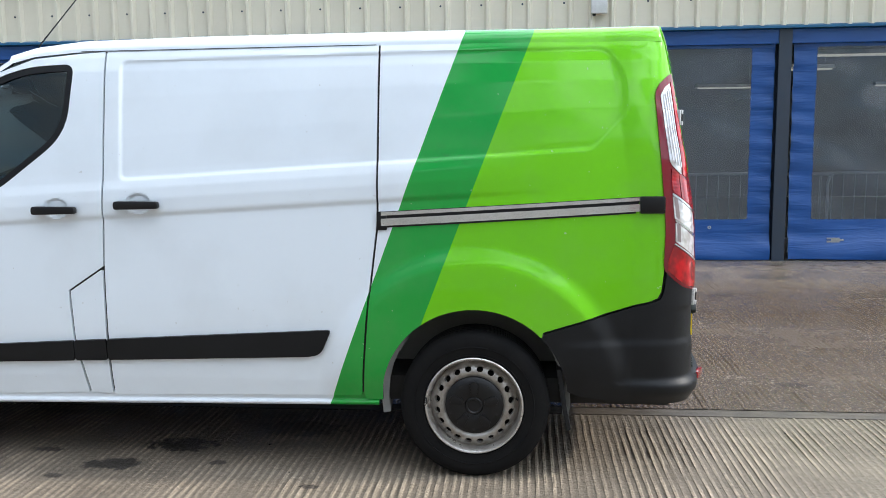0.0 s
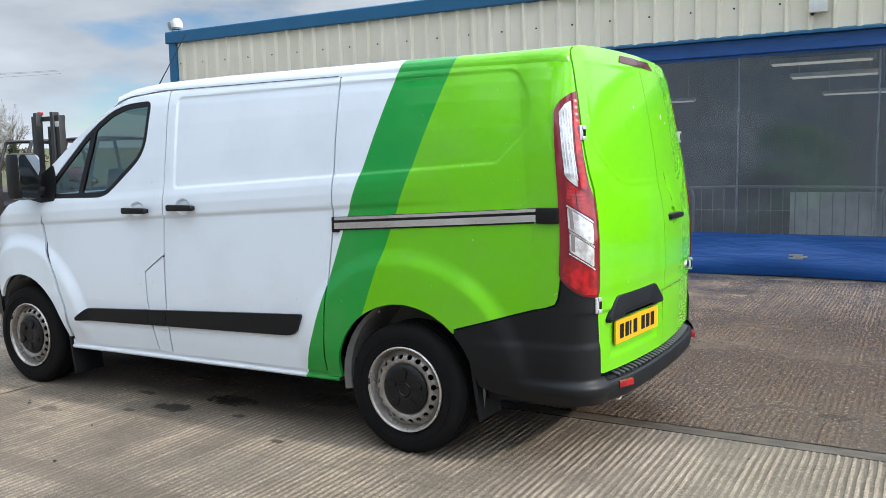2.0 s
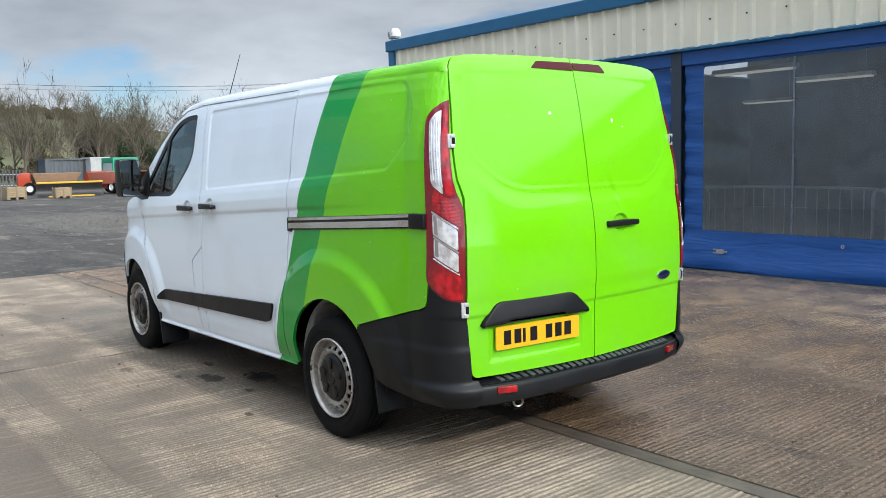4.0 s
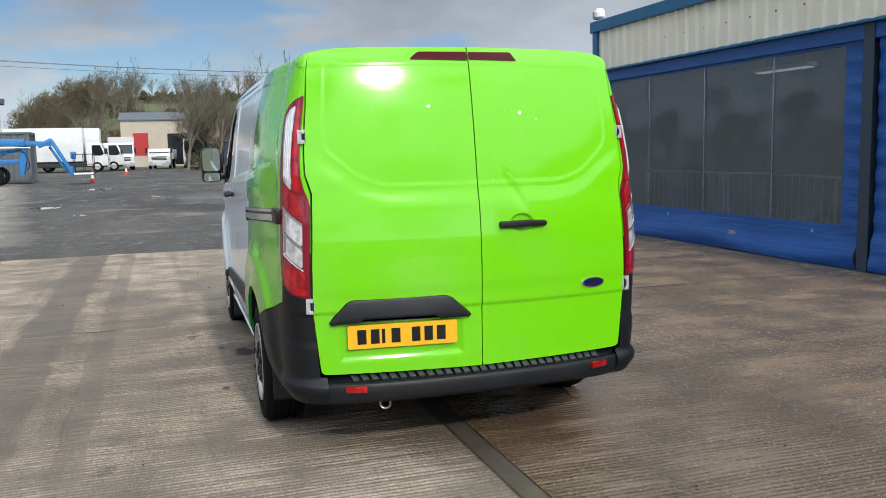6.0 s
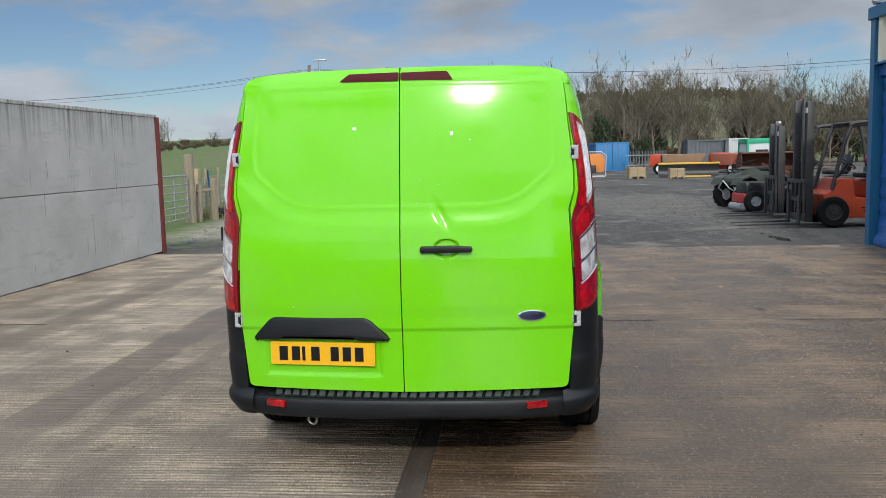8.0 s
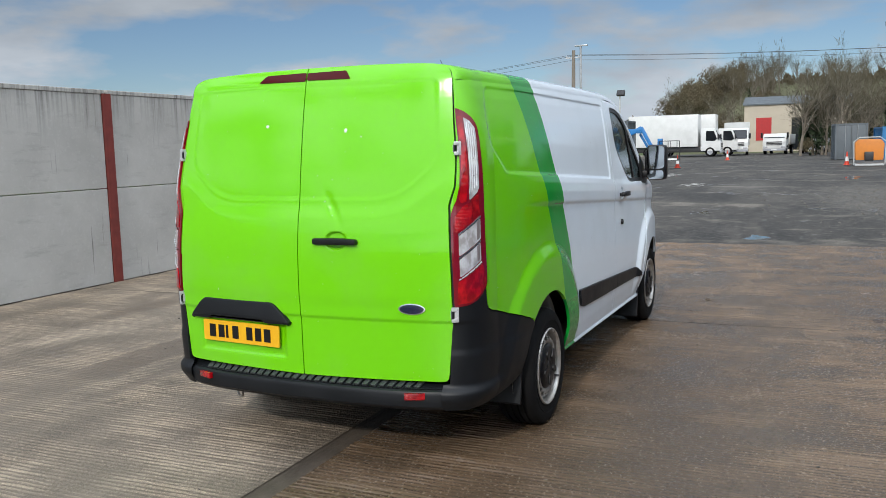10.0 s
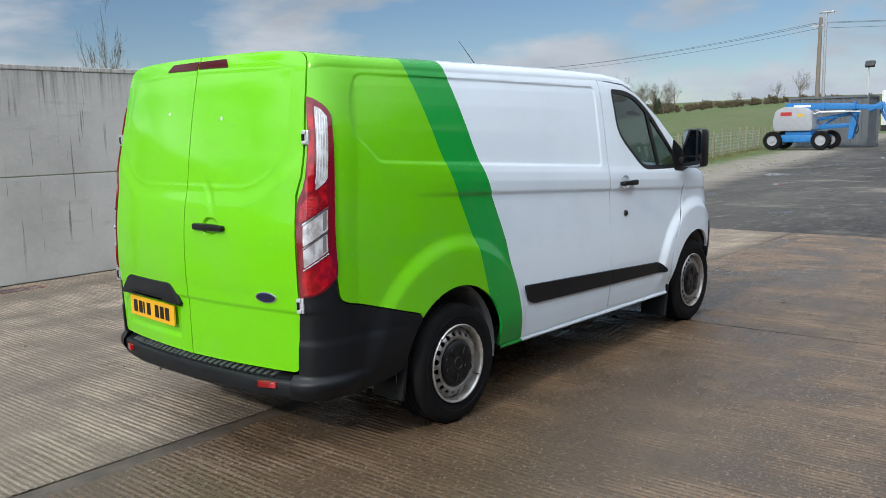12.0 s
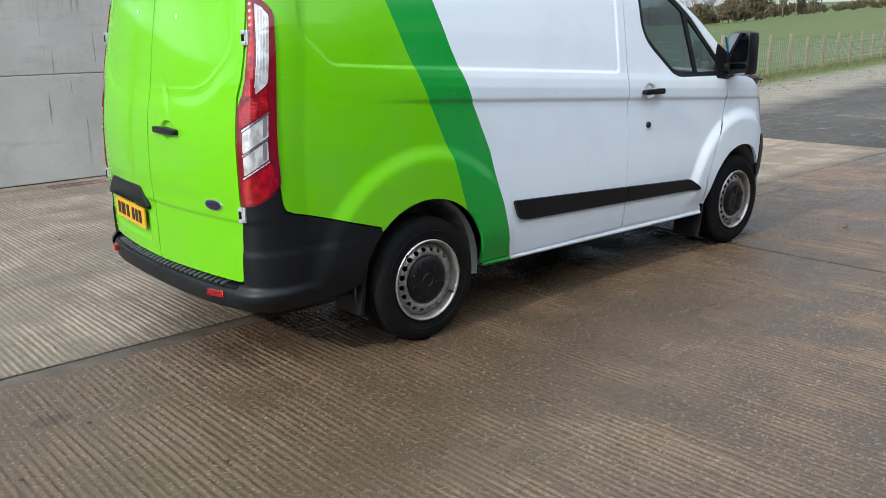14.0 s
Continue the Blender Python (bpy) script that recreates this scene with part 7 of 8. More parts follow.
def container(name, m, length, width, height, mat, label, end_door=False):
    c = thing(name, m, label, "container", "containers and cabins")
    V, F, n = [], [], int(length / 0.28)
    loop = []
    for i in range(n):
        x = -length / 2 + i * length / n
        d = 0.035 if i % 2 else 0.0
        loop += [(x + 0.03, -width / 2 + d), (x + length / n - 0.03, -width / 2 + d)]
    back = [(x, -y) for x, y in loop][::-1]
    back = [(a, -b) for a, b in loop[::-1]]
    part("shell", prism(loop + back, 0.12, height - 0.1, 0, "z"), mat, c, "corrugated steel sides", flat=True)
    hl, hw = length / 2 + 0.02, width / 2 + 0.02
    part("frame", joined(*[block(sx * hl - 0.06, sy * hw - 0.06, 0, sx * hl + 0.06, sy * hw + 0.06, height) for sx in (-1, 1) for sy in (-1, 1)], *[block(-hl, sy * hw - 0.05, z, hl, sy * hw + 0.05, z + 0.12) for sy in (-1, 1) for z in (0.02, height - 0.12)], *[block(sx * hl - 0.05, -hw, z, sx * hl + 0.05, hw, z + 0.12) for sx in (-1, 1) for z in (0.02, height - 0.12)], block(-hl, -hw, height - 0.10, hl, hw, height - 0.06)), mat, c, "steel corner frame", flat=True)
    if end_door:
        for s in (-1, 1):
            d = part("end_door", block(hl - 0.02, min(s * 0.02, s * (hw - 0.06)), 0.15, hl + 0.02, max(s * 0.02, s * (hw - 0.06)), height - 0.14, 0.01), mat, c, "container door")
            part("lock_rod", tube([(hl + 0.05, s * hw * 0.4, 0.12), (hl + 0.05, s * hw * 0.4, height - 0.12)], 0.02, 6), GALV, d, "locking rod")
    return c


container("shipping_container", pose(-51.2, -6.4, 0, 0, 0, 90), 4.3, 2.4, 2.95, CONTAINER, "grey corrugated container behind the boom lift")
container("shipping_container", pose(-66, 12.2, -0.03, 0, 0, 2), 6.0, 2.44, 2.25, BLUE_P, "blue shipping container at the yard's far edge", True)
container("shipping_container", pose(-65, 20.0, 0, 0, 0, 90), 3.4, 2.4, 2.25, CONTAINER, "grey shipping container below the wood")
container("shipping_container", pose(-63.4, 21.75, 0, 0, 0, 90), 1.3, 2.2, 2.3, DIRTY_WHITE, "small off-white container below the wood")
container("waste_container", pose(-63.0, 8.9, 0, 0, 0, 4), 3.0, 1.9, 2.5, CONTAINER, "dark grey waste container at the yard's far edge", True)
cabin = thing("site_cabin", pose(-59.5, 22.25, 0, 0, 0, 90), "white and green site cabin at the yard's far edge", "cabin")
part("wall", block(-0.85, -1.2, 0.15, 0.85, 1.2, 1.85, 0.02), DIRTY_WHITE, cabin, "white cabin walls")
part("roof_band", block(-0.90, -1.25, 1.85, 0.90, 1.25, 2.2, 0.02), GREEN_P, cabin, "green roof band")
for sx in (-1, 1):
    for sy in (-1, 1):
        part("corner_post", block(sx * 0.85 - 0.07, sy * 1.2 - 0.07, 0, sx * 0.85 + 0.07, sy * 1.2 + 0.07, 1.9), GREEN_P, cabin, "green corner post")
part("window", block(-0.3, -1.22, 0.9, 0.6, -1.19, 1.4, 0.01), DIM_GLASS, cabin, "dark cabin window")


def crate(m):
    c = thing("timber_crate", m, "stack of cut timber strapped on a pallet", "timber stack", "timber stacks")
    for i in range(5):
        part("timber_layer", block(-0.55, -0.5, 0.13 + i * 0.125, 0.55, 0.5, 0.245 + i * 0.125, 0.01), PALLET, c)
    part("pallet", joined(*[block(-0.6, y - 0.06, 0.0, 0.6, y + 0.06, 0.12) for y in (-0.45, 0, 0.45)]), OLD_WOOD, c, "timber pallet")
    for y in (-0.52, 0.0, 0.52):
        for sx in (-1, 1):
            part("upright", block(sx * 0.565 - 0.02, y - 0.035, 0, sx * 0.565 + 0.02, y + 0.035, 0.8), OLD_WOOD, c, "pale crate batten")
    return c


c0 = crate(pose(-43.4, 11.45, 0, 0, 0, 5) @ Matrix.Scale(0.84, 4))
copy_thing(c0, pose(-42.4, 13.5, 0, 0, 0, -4) @ Matrix.Scale(0.84, 4))
plough = thing("snow_plough", pose(-45.2, 14.65, 0), "black plough blade with yellow top edge", "plough")
part("blade", prism(spline([(0.35, 0.0), (0.12, 0.12), (0.05, 0.38), (0.18, 0.72), (0.22, 0.72), (0.10, 0.38), (0.17, 0.14), (0.40, 0.0)], 3).tolist(), -1.7, 1.7), MAST, plough, "curved black blade")
part("top_edge", block(0.10, -1.72, 0.70, 0.26, 1.72, 0.80, 0.02), YELLOW, plough, "yellow top edge")
part("cutting_edge", block(0.34, -1.2, -0.02, 0.44, 1.2, 0.06), YELLOW, plough, "worn yellow cutting edge")
comp = thing("orange_generator", pose(-47.6, 9.4, 0), "orange mobile generator standing on the yard", "generator")
part("canopy", prism(rounded([(-0.68, 0.30), (-0.72, 1.20), (-0.55, 1.42), (0.55, 1.42), (0.72, 1.20), (0.68, 0.30)], 0.1, 4), -0.6, 0.6, 0.04, "x"), surface("amber_paint", (0.62, 0.20, 0.02), (0.5, 0.17, 0.03), 0.5), comp, "orange canopy")
part("engine", block(0.55, -0.25, 0.25, 0.75, 0.2, 0.75, 0.05), MAST, comp, "dark engine")
part("frame", joined(tube([(0.70, -0.75, 0.05), (0.70, -0.78, 1.3), (0.70, -0.5, 1.52), (0.70, 0.5, 1.52), (0.70, 0.78, 1.3), (0.70, 0.75, 0.05)], 0.03, 6), block(-0.6, -0.7, 0.0, 0.8, 0.7, 0.1, 0.02)), DIRTY_WHITE, comp, "pale tube frame")


def dumper(m, mat, label, cargo):
    d = thing("site_dumper", m, label, "dumper", "site dumpers")
    part("skip", prism(rounded([(-1.1, 0.55), (-1.35, 1.25), (1.35, 1.25), (0.9, 0.55)], 0.08, 3), -0.9, 0.9, 0.04), cargo, d, "open skip")
    part("chassis", block(-1.6, -0.6, 0.30, 1.2, 0.6, 0.60, 0.05), mat, d, "painted chassis")
    part("engine_cover", prism(rounded([(-2.1, 0.5), (-2.1, 1.1), (-1.9, 1.3), (-1.4, 1.3), (-1.4, 0.5)], 0.1, 4), -0.55, 0.55, 0.05), mat, d, "engine cover")
    for x in (-1.5, 0.7):
        for s in (-1, 1):
            plain_wheel(0.36, 0.26, 0.18, WHITE_BOARD, d, pose(x, s * 0.75, 0.36), 0)
    return d


dumper(pose(-50.5, 15.4, 0, 0, 0, 80), ORANGE, "orange site dumper with brown skip beyond the plough", surface("brown_skip_paint", (0.26, 0.15, 0.08), (0.18, 0.11, 0.06), 0.6))
dumper(pose(-47.5, 17.9, 0, 0, 0, 20), ORANGE, "faded orange site dumper beside the plough", surface("faded_orange", (0.45, 0.13, 0.08), (0.36, 0.12, 0.08), 0.6))
bucket = thing("loader_bucket", pose(-44.5, 18.9, 0, 0, 0, 0), "rusty open loader bucket lying on the yard", "bucket")
part("shell", prism(spline([(0.75, 0.02), (0.0, 0.04), (-0.45, 0.35), (-0.40, 0.95), (0.05, 1.22), (0.62, 1.20), (0.66, 1.26), (0.02, 1.30), (-0.48, 1.0), (-0.54, 0.30), (-0.02, -0.02), (0.75, -0.02)], 3).tolist(), -1.6, 1.6), RUST, bucket, "curved bucket shell")
for s in (-1, 1):
    part("cheek", prism(rounded([(0.75, 0.0), (-0.1, 0.0), (-0.5, 0.35), (-0.45, 0.95), (0.05, 1.25), (0.62, 1.22)], 0.1, 3), s * 1.6 - 0.02, s * 1.6 + 0.02), RUST, bucket, "side plate")
part("scrap", joined(moved(block(-0.8, -0.06, -0.06, 0.8, 0.06, 0.06), pose(0.9, 0.2, 0.35, 10, 20, 70)), moved(block(-0.9, -0.04, -0.04, 0.9, 0.04, 0.04), pose(1.0, 0.6, 0.25, 0, 8, 100)), block(0.8, 0.9, 0.0, 1.2, 1.4, 0.35, 0.02)), RUST, bucket, "scrap steel in the bucket's mouth")
pile = thing("pallet_pile", pose(-48.5, 22.6, 0), "low pile of broken pallets and boards", "pallets")
rp = random.Random(4)
for i in range(16):
    part("board", moved(block(-1.2, -0.12, 0, 1.2, 0.12, 0.035), pose(rp.uniform(-0.6, 0.6), rp.uniform(-1.4, 1.6), 0.03 + i * 0.033, rp.uniform(-3, 3), rp.uniform(-3, 3), rp.uniform(60, 120))), OLD_WOOD if i % 3 else RUST, pile, flat=True)


def lorry(m, box_len, label, box_mat=WHITE_TRUCK, box_h=4.15, cab_h=2.75):
    """A rigid lorry; x forward."""
    t = thing("lorry", m, label, "lorry", "parked lorries")
    if box_len:
        part("box_body", block(-box_len, -1.25, 1.0, 0.0, 1.25, box_h, 0.04), box_mat, t, "white box body")
    part("chassis", block(-box_len - 0.1, -0.9, 0.45, 2.0, 0.9, 0.95, 0.05), MAST, t, "dark chassis")
    part("cab", prism(rounded([(0.25, 0.55), (0.25, cab_h), (1.55, cab_h), (2.0, 1.75), (2.15, 1.3), (2.15, 0.55)], 0.12, 4), -1.12, 1.12, 0.06), WHITE_TRUCK, t, "white cab")
    part("windscreen", prism([(1.66, cab_h - 0.22), (1.70, cab_h - 0.20), (2.10, 1.68), (2.06, 1.66)], -0.98, 0.98), DIM_GLASS, t, "dark windscreen")
    for s in (-1, 1):
        part("side_window", prism(rounded([(0.75, 1.55), (0.75, cab_h - 0.25), (1.50, cab_h - 0.25), (1.80, 1.70), (1.55, 1.50)], 0.05, 3), s * 1.125 - 0.006, s * 1.125 + 0.006), DIM_GLASS, t, "dark side window")
        part("mirror", block(1.85, s * 1.25 - 0.10, 1.65, 2.0, s * 1.25 + 0.10, 2.2, 0.04), SATIN_BLACK, t, "black mirror")
        part("headlamp", block(2.12, s * 0.85 - 0.2, 0.62, 2.17, s * 0.85 + 0.2, 0.82, 0.02), CLEAR_LENS, t, "headlamp")
    part("grille", joined(*[block(2.14, -0.75, z, 2.18, 0.75, z + 0.09, 0.01) for z in (0.92, 1.06, 1.20)]), MAST, t, "dark grille bars")
    part("bumper", block(2.05, -1.1, 0.35, 2.25, 1.1, 0.58, 0.05), GREY_PAINT, t, "grey bumper")
    part("number_plate", block(2.251, -0.26, 0.42, 2.258, 0.26, 0.53), WHITE_BOARD, t, "plain front plate", flat=True)
    for x in (1.15, -box_len * 0.72):
        for s in (-1, 1):
            plain_wheel(0.46, 0.28, 0.27, GREY_PAINT, t, pose(x, s * 1.0, 0.46), 0)
    return t


lorry(pose(-84.0, -3.9, 0, 0, 0, 90), 6.8, "white box lorry parked side-on across the yard")
lorry(pose(-87.5, -2.6, 0, 0, 0, 90), 6.8, "second white box lorry parked behind the first", WHITE_TRUCK, 4.2)
lorry(pose(-89, -0.75, 0, 0, 0, 4), 5.0, "grey-bodied lorry parked facing the yard", DIRTY_WHITE, 3.35)
lorry(pose(-91, 3.1, 0, 0, 0, -6), 4.0, "small white tipper lorry parked facing the yard", DIRTY_WHITE, 2.0, 2.1)
lorry(pose(-92, 6.6, 0, 0, 0, -4), 5.0, "white tractor lorry parked facing the yard", DIRTY_WHITE, 2.2, 3.1)
far_shed = thing("far_shed", pose(-113, 4.5, 0.2, 0, 0, 90), "beige sheeted shed with dark doorway behind the lorries", "shed")
part("wall", block(-6, -4, -0.5, 6, 4, 5.6), BEIGE, far_shed, "beige walls", flat=True)
part("roof", prism([(-4.2, 5.55), (0, 6.6), (4.2, 5.55), (4.2, 5.7), (0, 6.75), (-4.2, 5.7)], -6.2, 6.2, 0, "x"), CONTAINER, far_shed, "grey roof", flat=True)
part("doorway", block(-0.5, -4.03, 0, 2.2, -3.98, 3.9), DIM_GLASS, far_shed, "dark doorway", flat=True)
part("red_panel", block(-4.6, -4.04, 1.2, -2.8, -3.97, 4.0), RED, far_shed, "red panel", flat=True)

# poles and wires
POLE_TOP = 11.5 - float(terrain(-86.0, -17.3))
pole = thing("telegraph_pole", pose(-86.0, -17.3, float(terrain(-86.0, -17.3))), "grey wooden telegraph pole beyond the container", "pole")
part("shaft", tube([(0, 0, -0.3), (0.02, 0.05, 6), (0, 0.1, POLE_TOP)], [0.24, 0.21, 0.17], 10), POLE_WOOD, pole)
part("bracket", joined(block(-0.10, -0.75, POLE_TOP - 0.85, 0.10, 0.75, POLE_TOP - 0.70), *[moved(lathe([(0, 0.22), (0.07, 0.20), (0.07, 0.0)], 8, "z"), pose(0, y, POLE_TOP - 0.72)) for y in (-0.65, 0.65)]), GALV, pole, "small cross-arm")
MAST_TOP = 10.4 - float(terrain(-72.6, -13.0))
post2 = thing("steel_mast", pose(-72.6, -13.0, float(terrain(-72.6, -13.0))), "tall grey steel lamp mast", "mast")
part("shaft", tube([(0, 0, -0.2), (0, 0, MAST_TOP)], [0.15, 0.10], 10), GALV, post2)
part("head", block(-0.15, -0.55, MAST_TOP - 0.05, 0.15, 0.65, MAST_TOP + 0.07, 0.03), GALV, post2, "flat lamp head")
flood = thing("flood_lamp", pose(-68.1, -8.5, float(terrain(-68.1, -8.5))), "flood lamp on a thin white post", "flood lamp")
part("post", tube([(0, 0, -0.1), (0, 0, 5.7)], 0.06, 8), DIRTY_WHITE, flood)
part("lamp_head", moved(block(-0.12, -0.34, -0.24, 0.12, 0.34, 0.24, 0.03), pose(0.1, 0.1, 5.75, 0, -35, 0)), MAST, flood, "black lamp head")
pole_b = thing("telegraph_pole", pose(-135.0, -97.0, float(terrain(-135, -97))), "distant wooden telegraph pole in the field", "pole")
part("shaft", tube([(0, 0, -0.3), (0, 0, 13.2 - float(terrain(-135, -97)))], [0.24, 0.16], 8), POLE_WOOD, pole_b)
wires = thing("overhead_wires", pose(0, 0, 0), "thin overhead wires slung between poles", "wires")
def hung(a, b, sag):
    return [tuple(Vector(a).lerp(Vector(b), t) - Vector((0, 0, sag * 4 * t * (1 - t)))) for t in np.linspace(0, 1, 16)]
for dz, dy in ((11.0, -0.65), (11.0, 0.65), (10.5, 0.0)):
    part("wire", tube(hung((-86, -17.2 + dy, dz), (-135, -97 + dy, dz + 2.0), 1.3), 0.017, 5), CABLE, wires)
    part("wire", tube(hung((-86, -17.2 + dy, dz), (-129, 97 + dy, dz + 6.8), 2.6), 0.017, 5), CABLE, wires)

# fence, gate and coiled pipe
fence = thing("field_fence", pose(0, 0, 0), "weathered post and wire fence between yard and field", "fence")
fa, fb = np.array((-17.2, -3.75)), np.array((-47.0, -9.3))
nf = 14
rf = random.Random(9)
mesh_lines = []
for i in range(nf + 1):
    p = fa + (fb - fa) * i / nf
    h = 1.25 + rf.uniform(-0.08, 0.12)
    part("post", moved(tube([(0, 0, -0.2), (rf.uniform(-0.03, 0.03), rf.uniform(-0.03, 0.03), h)], [0.06, 0.05], 8), pose(p[0], p[1], 0)), OLD_WOOD, fence)
d = fb - fa
for z in np.linspace(0.1, 1.1, 7):
    mesh_lines.append(tube([(fa[0], fa[1], z), (fb[0], fb[1], z)], 0.006, 4))
for i in range(0, 150):
    p = fa + d * i / 150
    mesh_lines.append(tube([(p[0], p[1], 0.08), (p[0], p[1], 1.1)], 0.004, 3, False))
part("wire_mesh", joined(*mesh_lines), GALV, fence, "thin wire netting")
fence2 = thing("field_fence", pose(0, 0, 0), "second run of post and wire fence along the field", "fence")
for i in range(12):
    x = -49 - i * 3.2
    part("post", moved(tube([(0, 0, -0.2), (0, 0, 1.25)], [0.06, 0.05], 8), pose(x, -10.0 - i * 0.7, float(terrain(x, -10.0 - i * 0.7)))), OLD_WOOD, fence2)
gate_post = tagged(part("gate_post", tube([(-16.6, -3.55, -0.2), (-16.6, -3.55, 1.75)], [0.14, 0.13], 10), OLD_WOOD), "stout weathered timber gate post", "gate post")
stub = thing("gate_stub", pose(-17.4, -3.2, 0), "leaning weathered timber stubs beside the gate", "post")
for dx, dy, hh, tx, ty in ((0.0, 0.0, 1.05, 0.10, 0.02), (0.42, -0.30, 0.95, -0.06, 0.05), (-0.5, -0.25, 1.1, -0.10, 0.04)):
    part("stub_post", tube([(dx, dy, -0.1), (dx + tx * 0.5, dy + ty * 0.5, hh * 0.5), (dx + tx, dy + ty, hh)], [0.10, 0.095, 0.085], 9), OLD_WOOD, stub)
part("cross_rail", tube([(-0.6, -0.28, 0.72), (0.05, 0.0, 0.80), (0.48, -0.3, 0.76)], 0.045, 7), OLD_WOOD, stub)
gate_post2 = tagged(part("gate_post", block(-18.6, -4.2, -0.1, -18.4, -4.0, 1.35, 0.02), PALLET), "pale sawn timber post", "gate post")
gate = thing("field_gate", pose(-16.4, -3.5, 0, 0, 0, 0), "galvanised tubular field gate, closed", "gate")
for i, z in enumerate((0.12, 0.27, 0.43, 0.60, 0.78, 0.98, 1.20)):
    part("rail", tube([(0.1, 0, z), (3.6, 0.1, z)], 0.020 if i < 6 else 0.026, 8), GALV, gate)
for x in (0.1, 1.0, 1.9, 2.8, 3.6):
    part("upright", tube([(x, 0.03 * x, 0.12), (x, 0.03 * x, 1.20)], 0.018, 8), GALV, gate)
coil = thing("pipe_coil", pose(-18.9, -3.3, 0), "tangled black pipe and blue strap beside the fence", "pipe")
rc = random.Random(2)
for i in range(5):
    pts = [(math.cos(a) * (0.5 + 0.08 * i + rc.uniform(-0.1, 0.1)), math.sin(a) * (0.35 + rc.uniform(-0.08, 0.08)), 0.05 + 0.04 * i + 0.04 * math.sin(3 * a + i)) for a in np.linspace(0, 6.0, 18)]
    part("pipe_loop", tube(pts, 0.025, 6), CABLE, coil)
part("loose_pipe", tube([(0.3, 0.2, 0.05), (0.5, 0.5, 0.35), (1.0, 0.8, 0.05), (1.4, 0.7, 0.03)], 0.02, 6), CABLE, coil)
part("strap", tube([(-1.2, -1.0, 0.3), (-0.8, -0.9, 1.05), (-0.6, -0.85, 1.3)], 0.035, 5), LIFT_BLUE, coil, "blue strap")
pal = thing("palisade_fence", pose(0, 0, 0), "grey steel palisade fence at the yard's far edge", "fence")
for i in range(14):
    y = 13.3 + i * 0.22
    part("pale", block(-61.5, y - 0.04, 0.0, -61.46, y + 0.04, 1.5), CONTAINER, pal, flat=True)
part("rail", joined(block(-61.56, 13.2, 0.4, -61.5, 16.3, 0.46), block(-61.56, 13.2, 1.15, -61.5, 16.3, 1.21)), GALV, pal, flat=True)
# broken stone and rubble scattered over the yard
rr = np.random.RandomState(12)
bits = []
for i in range(2200):
    if i % 5 == 4:
        x = rr.uniform(-45, -10)
        y = rr.uniform(-3.2, -1.4) + 0.06 * (x + 12)
    else:
        x, y = -20.5 + rr.normal(0, 3.6), 8.9 + rr.normal(0, 1.25)
    if x > -9.5:
        continue
    r = 0.008 + 0.020 * rr.rand() ** 4
    q = block(-r, -r * 0.75, -r * 0.5, r, r * 0.75, r * 0.6)
    q[0][:] += rr.uniform(-0.3, 0.3, q[0].shape) * r
    bits.append(moved(q, pose(x, y, -0.03 + r * 0.35, rr.uniform(0, 40), rr.uniform(0, 40), rr.uniform(0, 180))))
tagged(part("rubble", joined(*bits), surface("broken_stone", (0.17, 0.155, 0.135), (0.08, 0.072, 0.062), 0.9, world_space=True, scale=3), flat=True), "broken pale stone scattered over the dark yard", "rubble", kind="stuff")
# grit and small stones on the near slabs
rs = np.random.RandomState(3)
bits = []
for i in range(420):
    x, y = rs.uniform(-8, 3.2), rs.uniform(4.6, 9.8) if i % 4 else rs.uniform(0.5, 4.2)
    r = 0.003 + 0.006 * rs.rand() ** 3
    bits.append(moved(block(-r, -r * 0.7, 0, r, r * 0.7, r * 0.9), pose(x, y, -0.003, 0, 0, rs.uniform(0, 180))))
tagged(part("grit", joined(*bits), surface("dark_grit", (0.05, 0.042, 0.035), (0.09, 0.08, 0.07), 0.8, world_space=True), flat=True), "scattered dark grit on the concrete", "grit", kind="stuff")
chip = tagged(part("mud_clod", moved(block(-0.045, -0.018, 0, 0.045, 0.018, 0.012, 0.005), pose(-4.35, 5.75, -0.003, 0, 0, 20)), RUSTED), "small brown clod of mud on the damp concrete", "mud")

# ---- trees and hedges ----
BARK = surface("grey_brown_bark", (0.15, 0.125, 0.095), (0.24, 0.21, 0.165), 0.95, scale=4)
TWIG = surface("bare_twigs", (0.075, 0.066, 0.040), (0.115, 0.100, 0.062), 0.95, scale=0.6)
IVY = surface("dark_evergreen", (0.022, 0.038, 0.014), (0.04, 0.055, 0.02), 0.8, scale=2)
SCRUB = surface("brown_scrub", (0.115, 0.090, 0.052), (0.075, 0.070, 0.034), 0.95, scale=0.5)


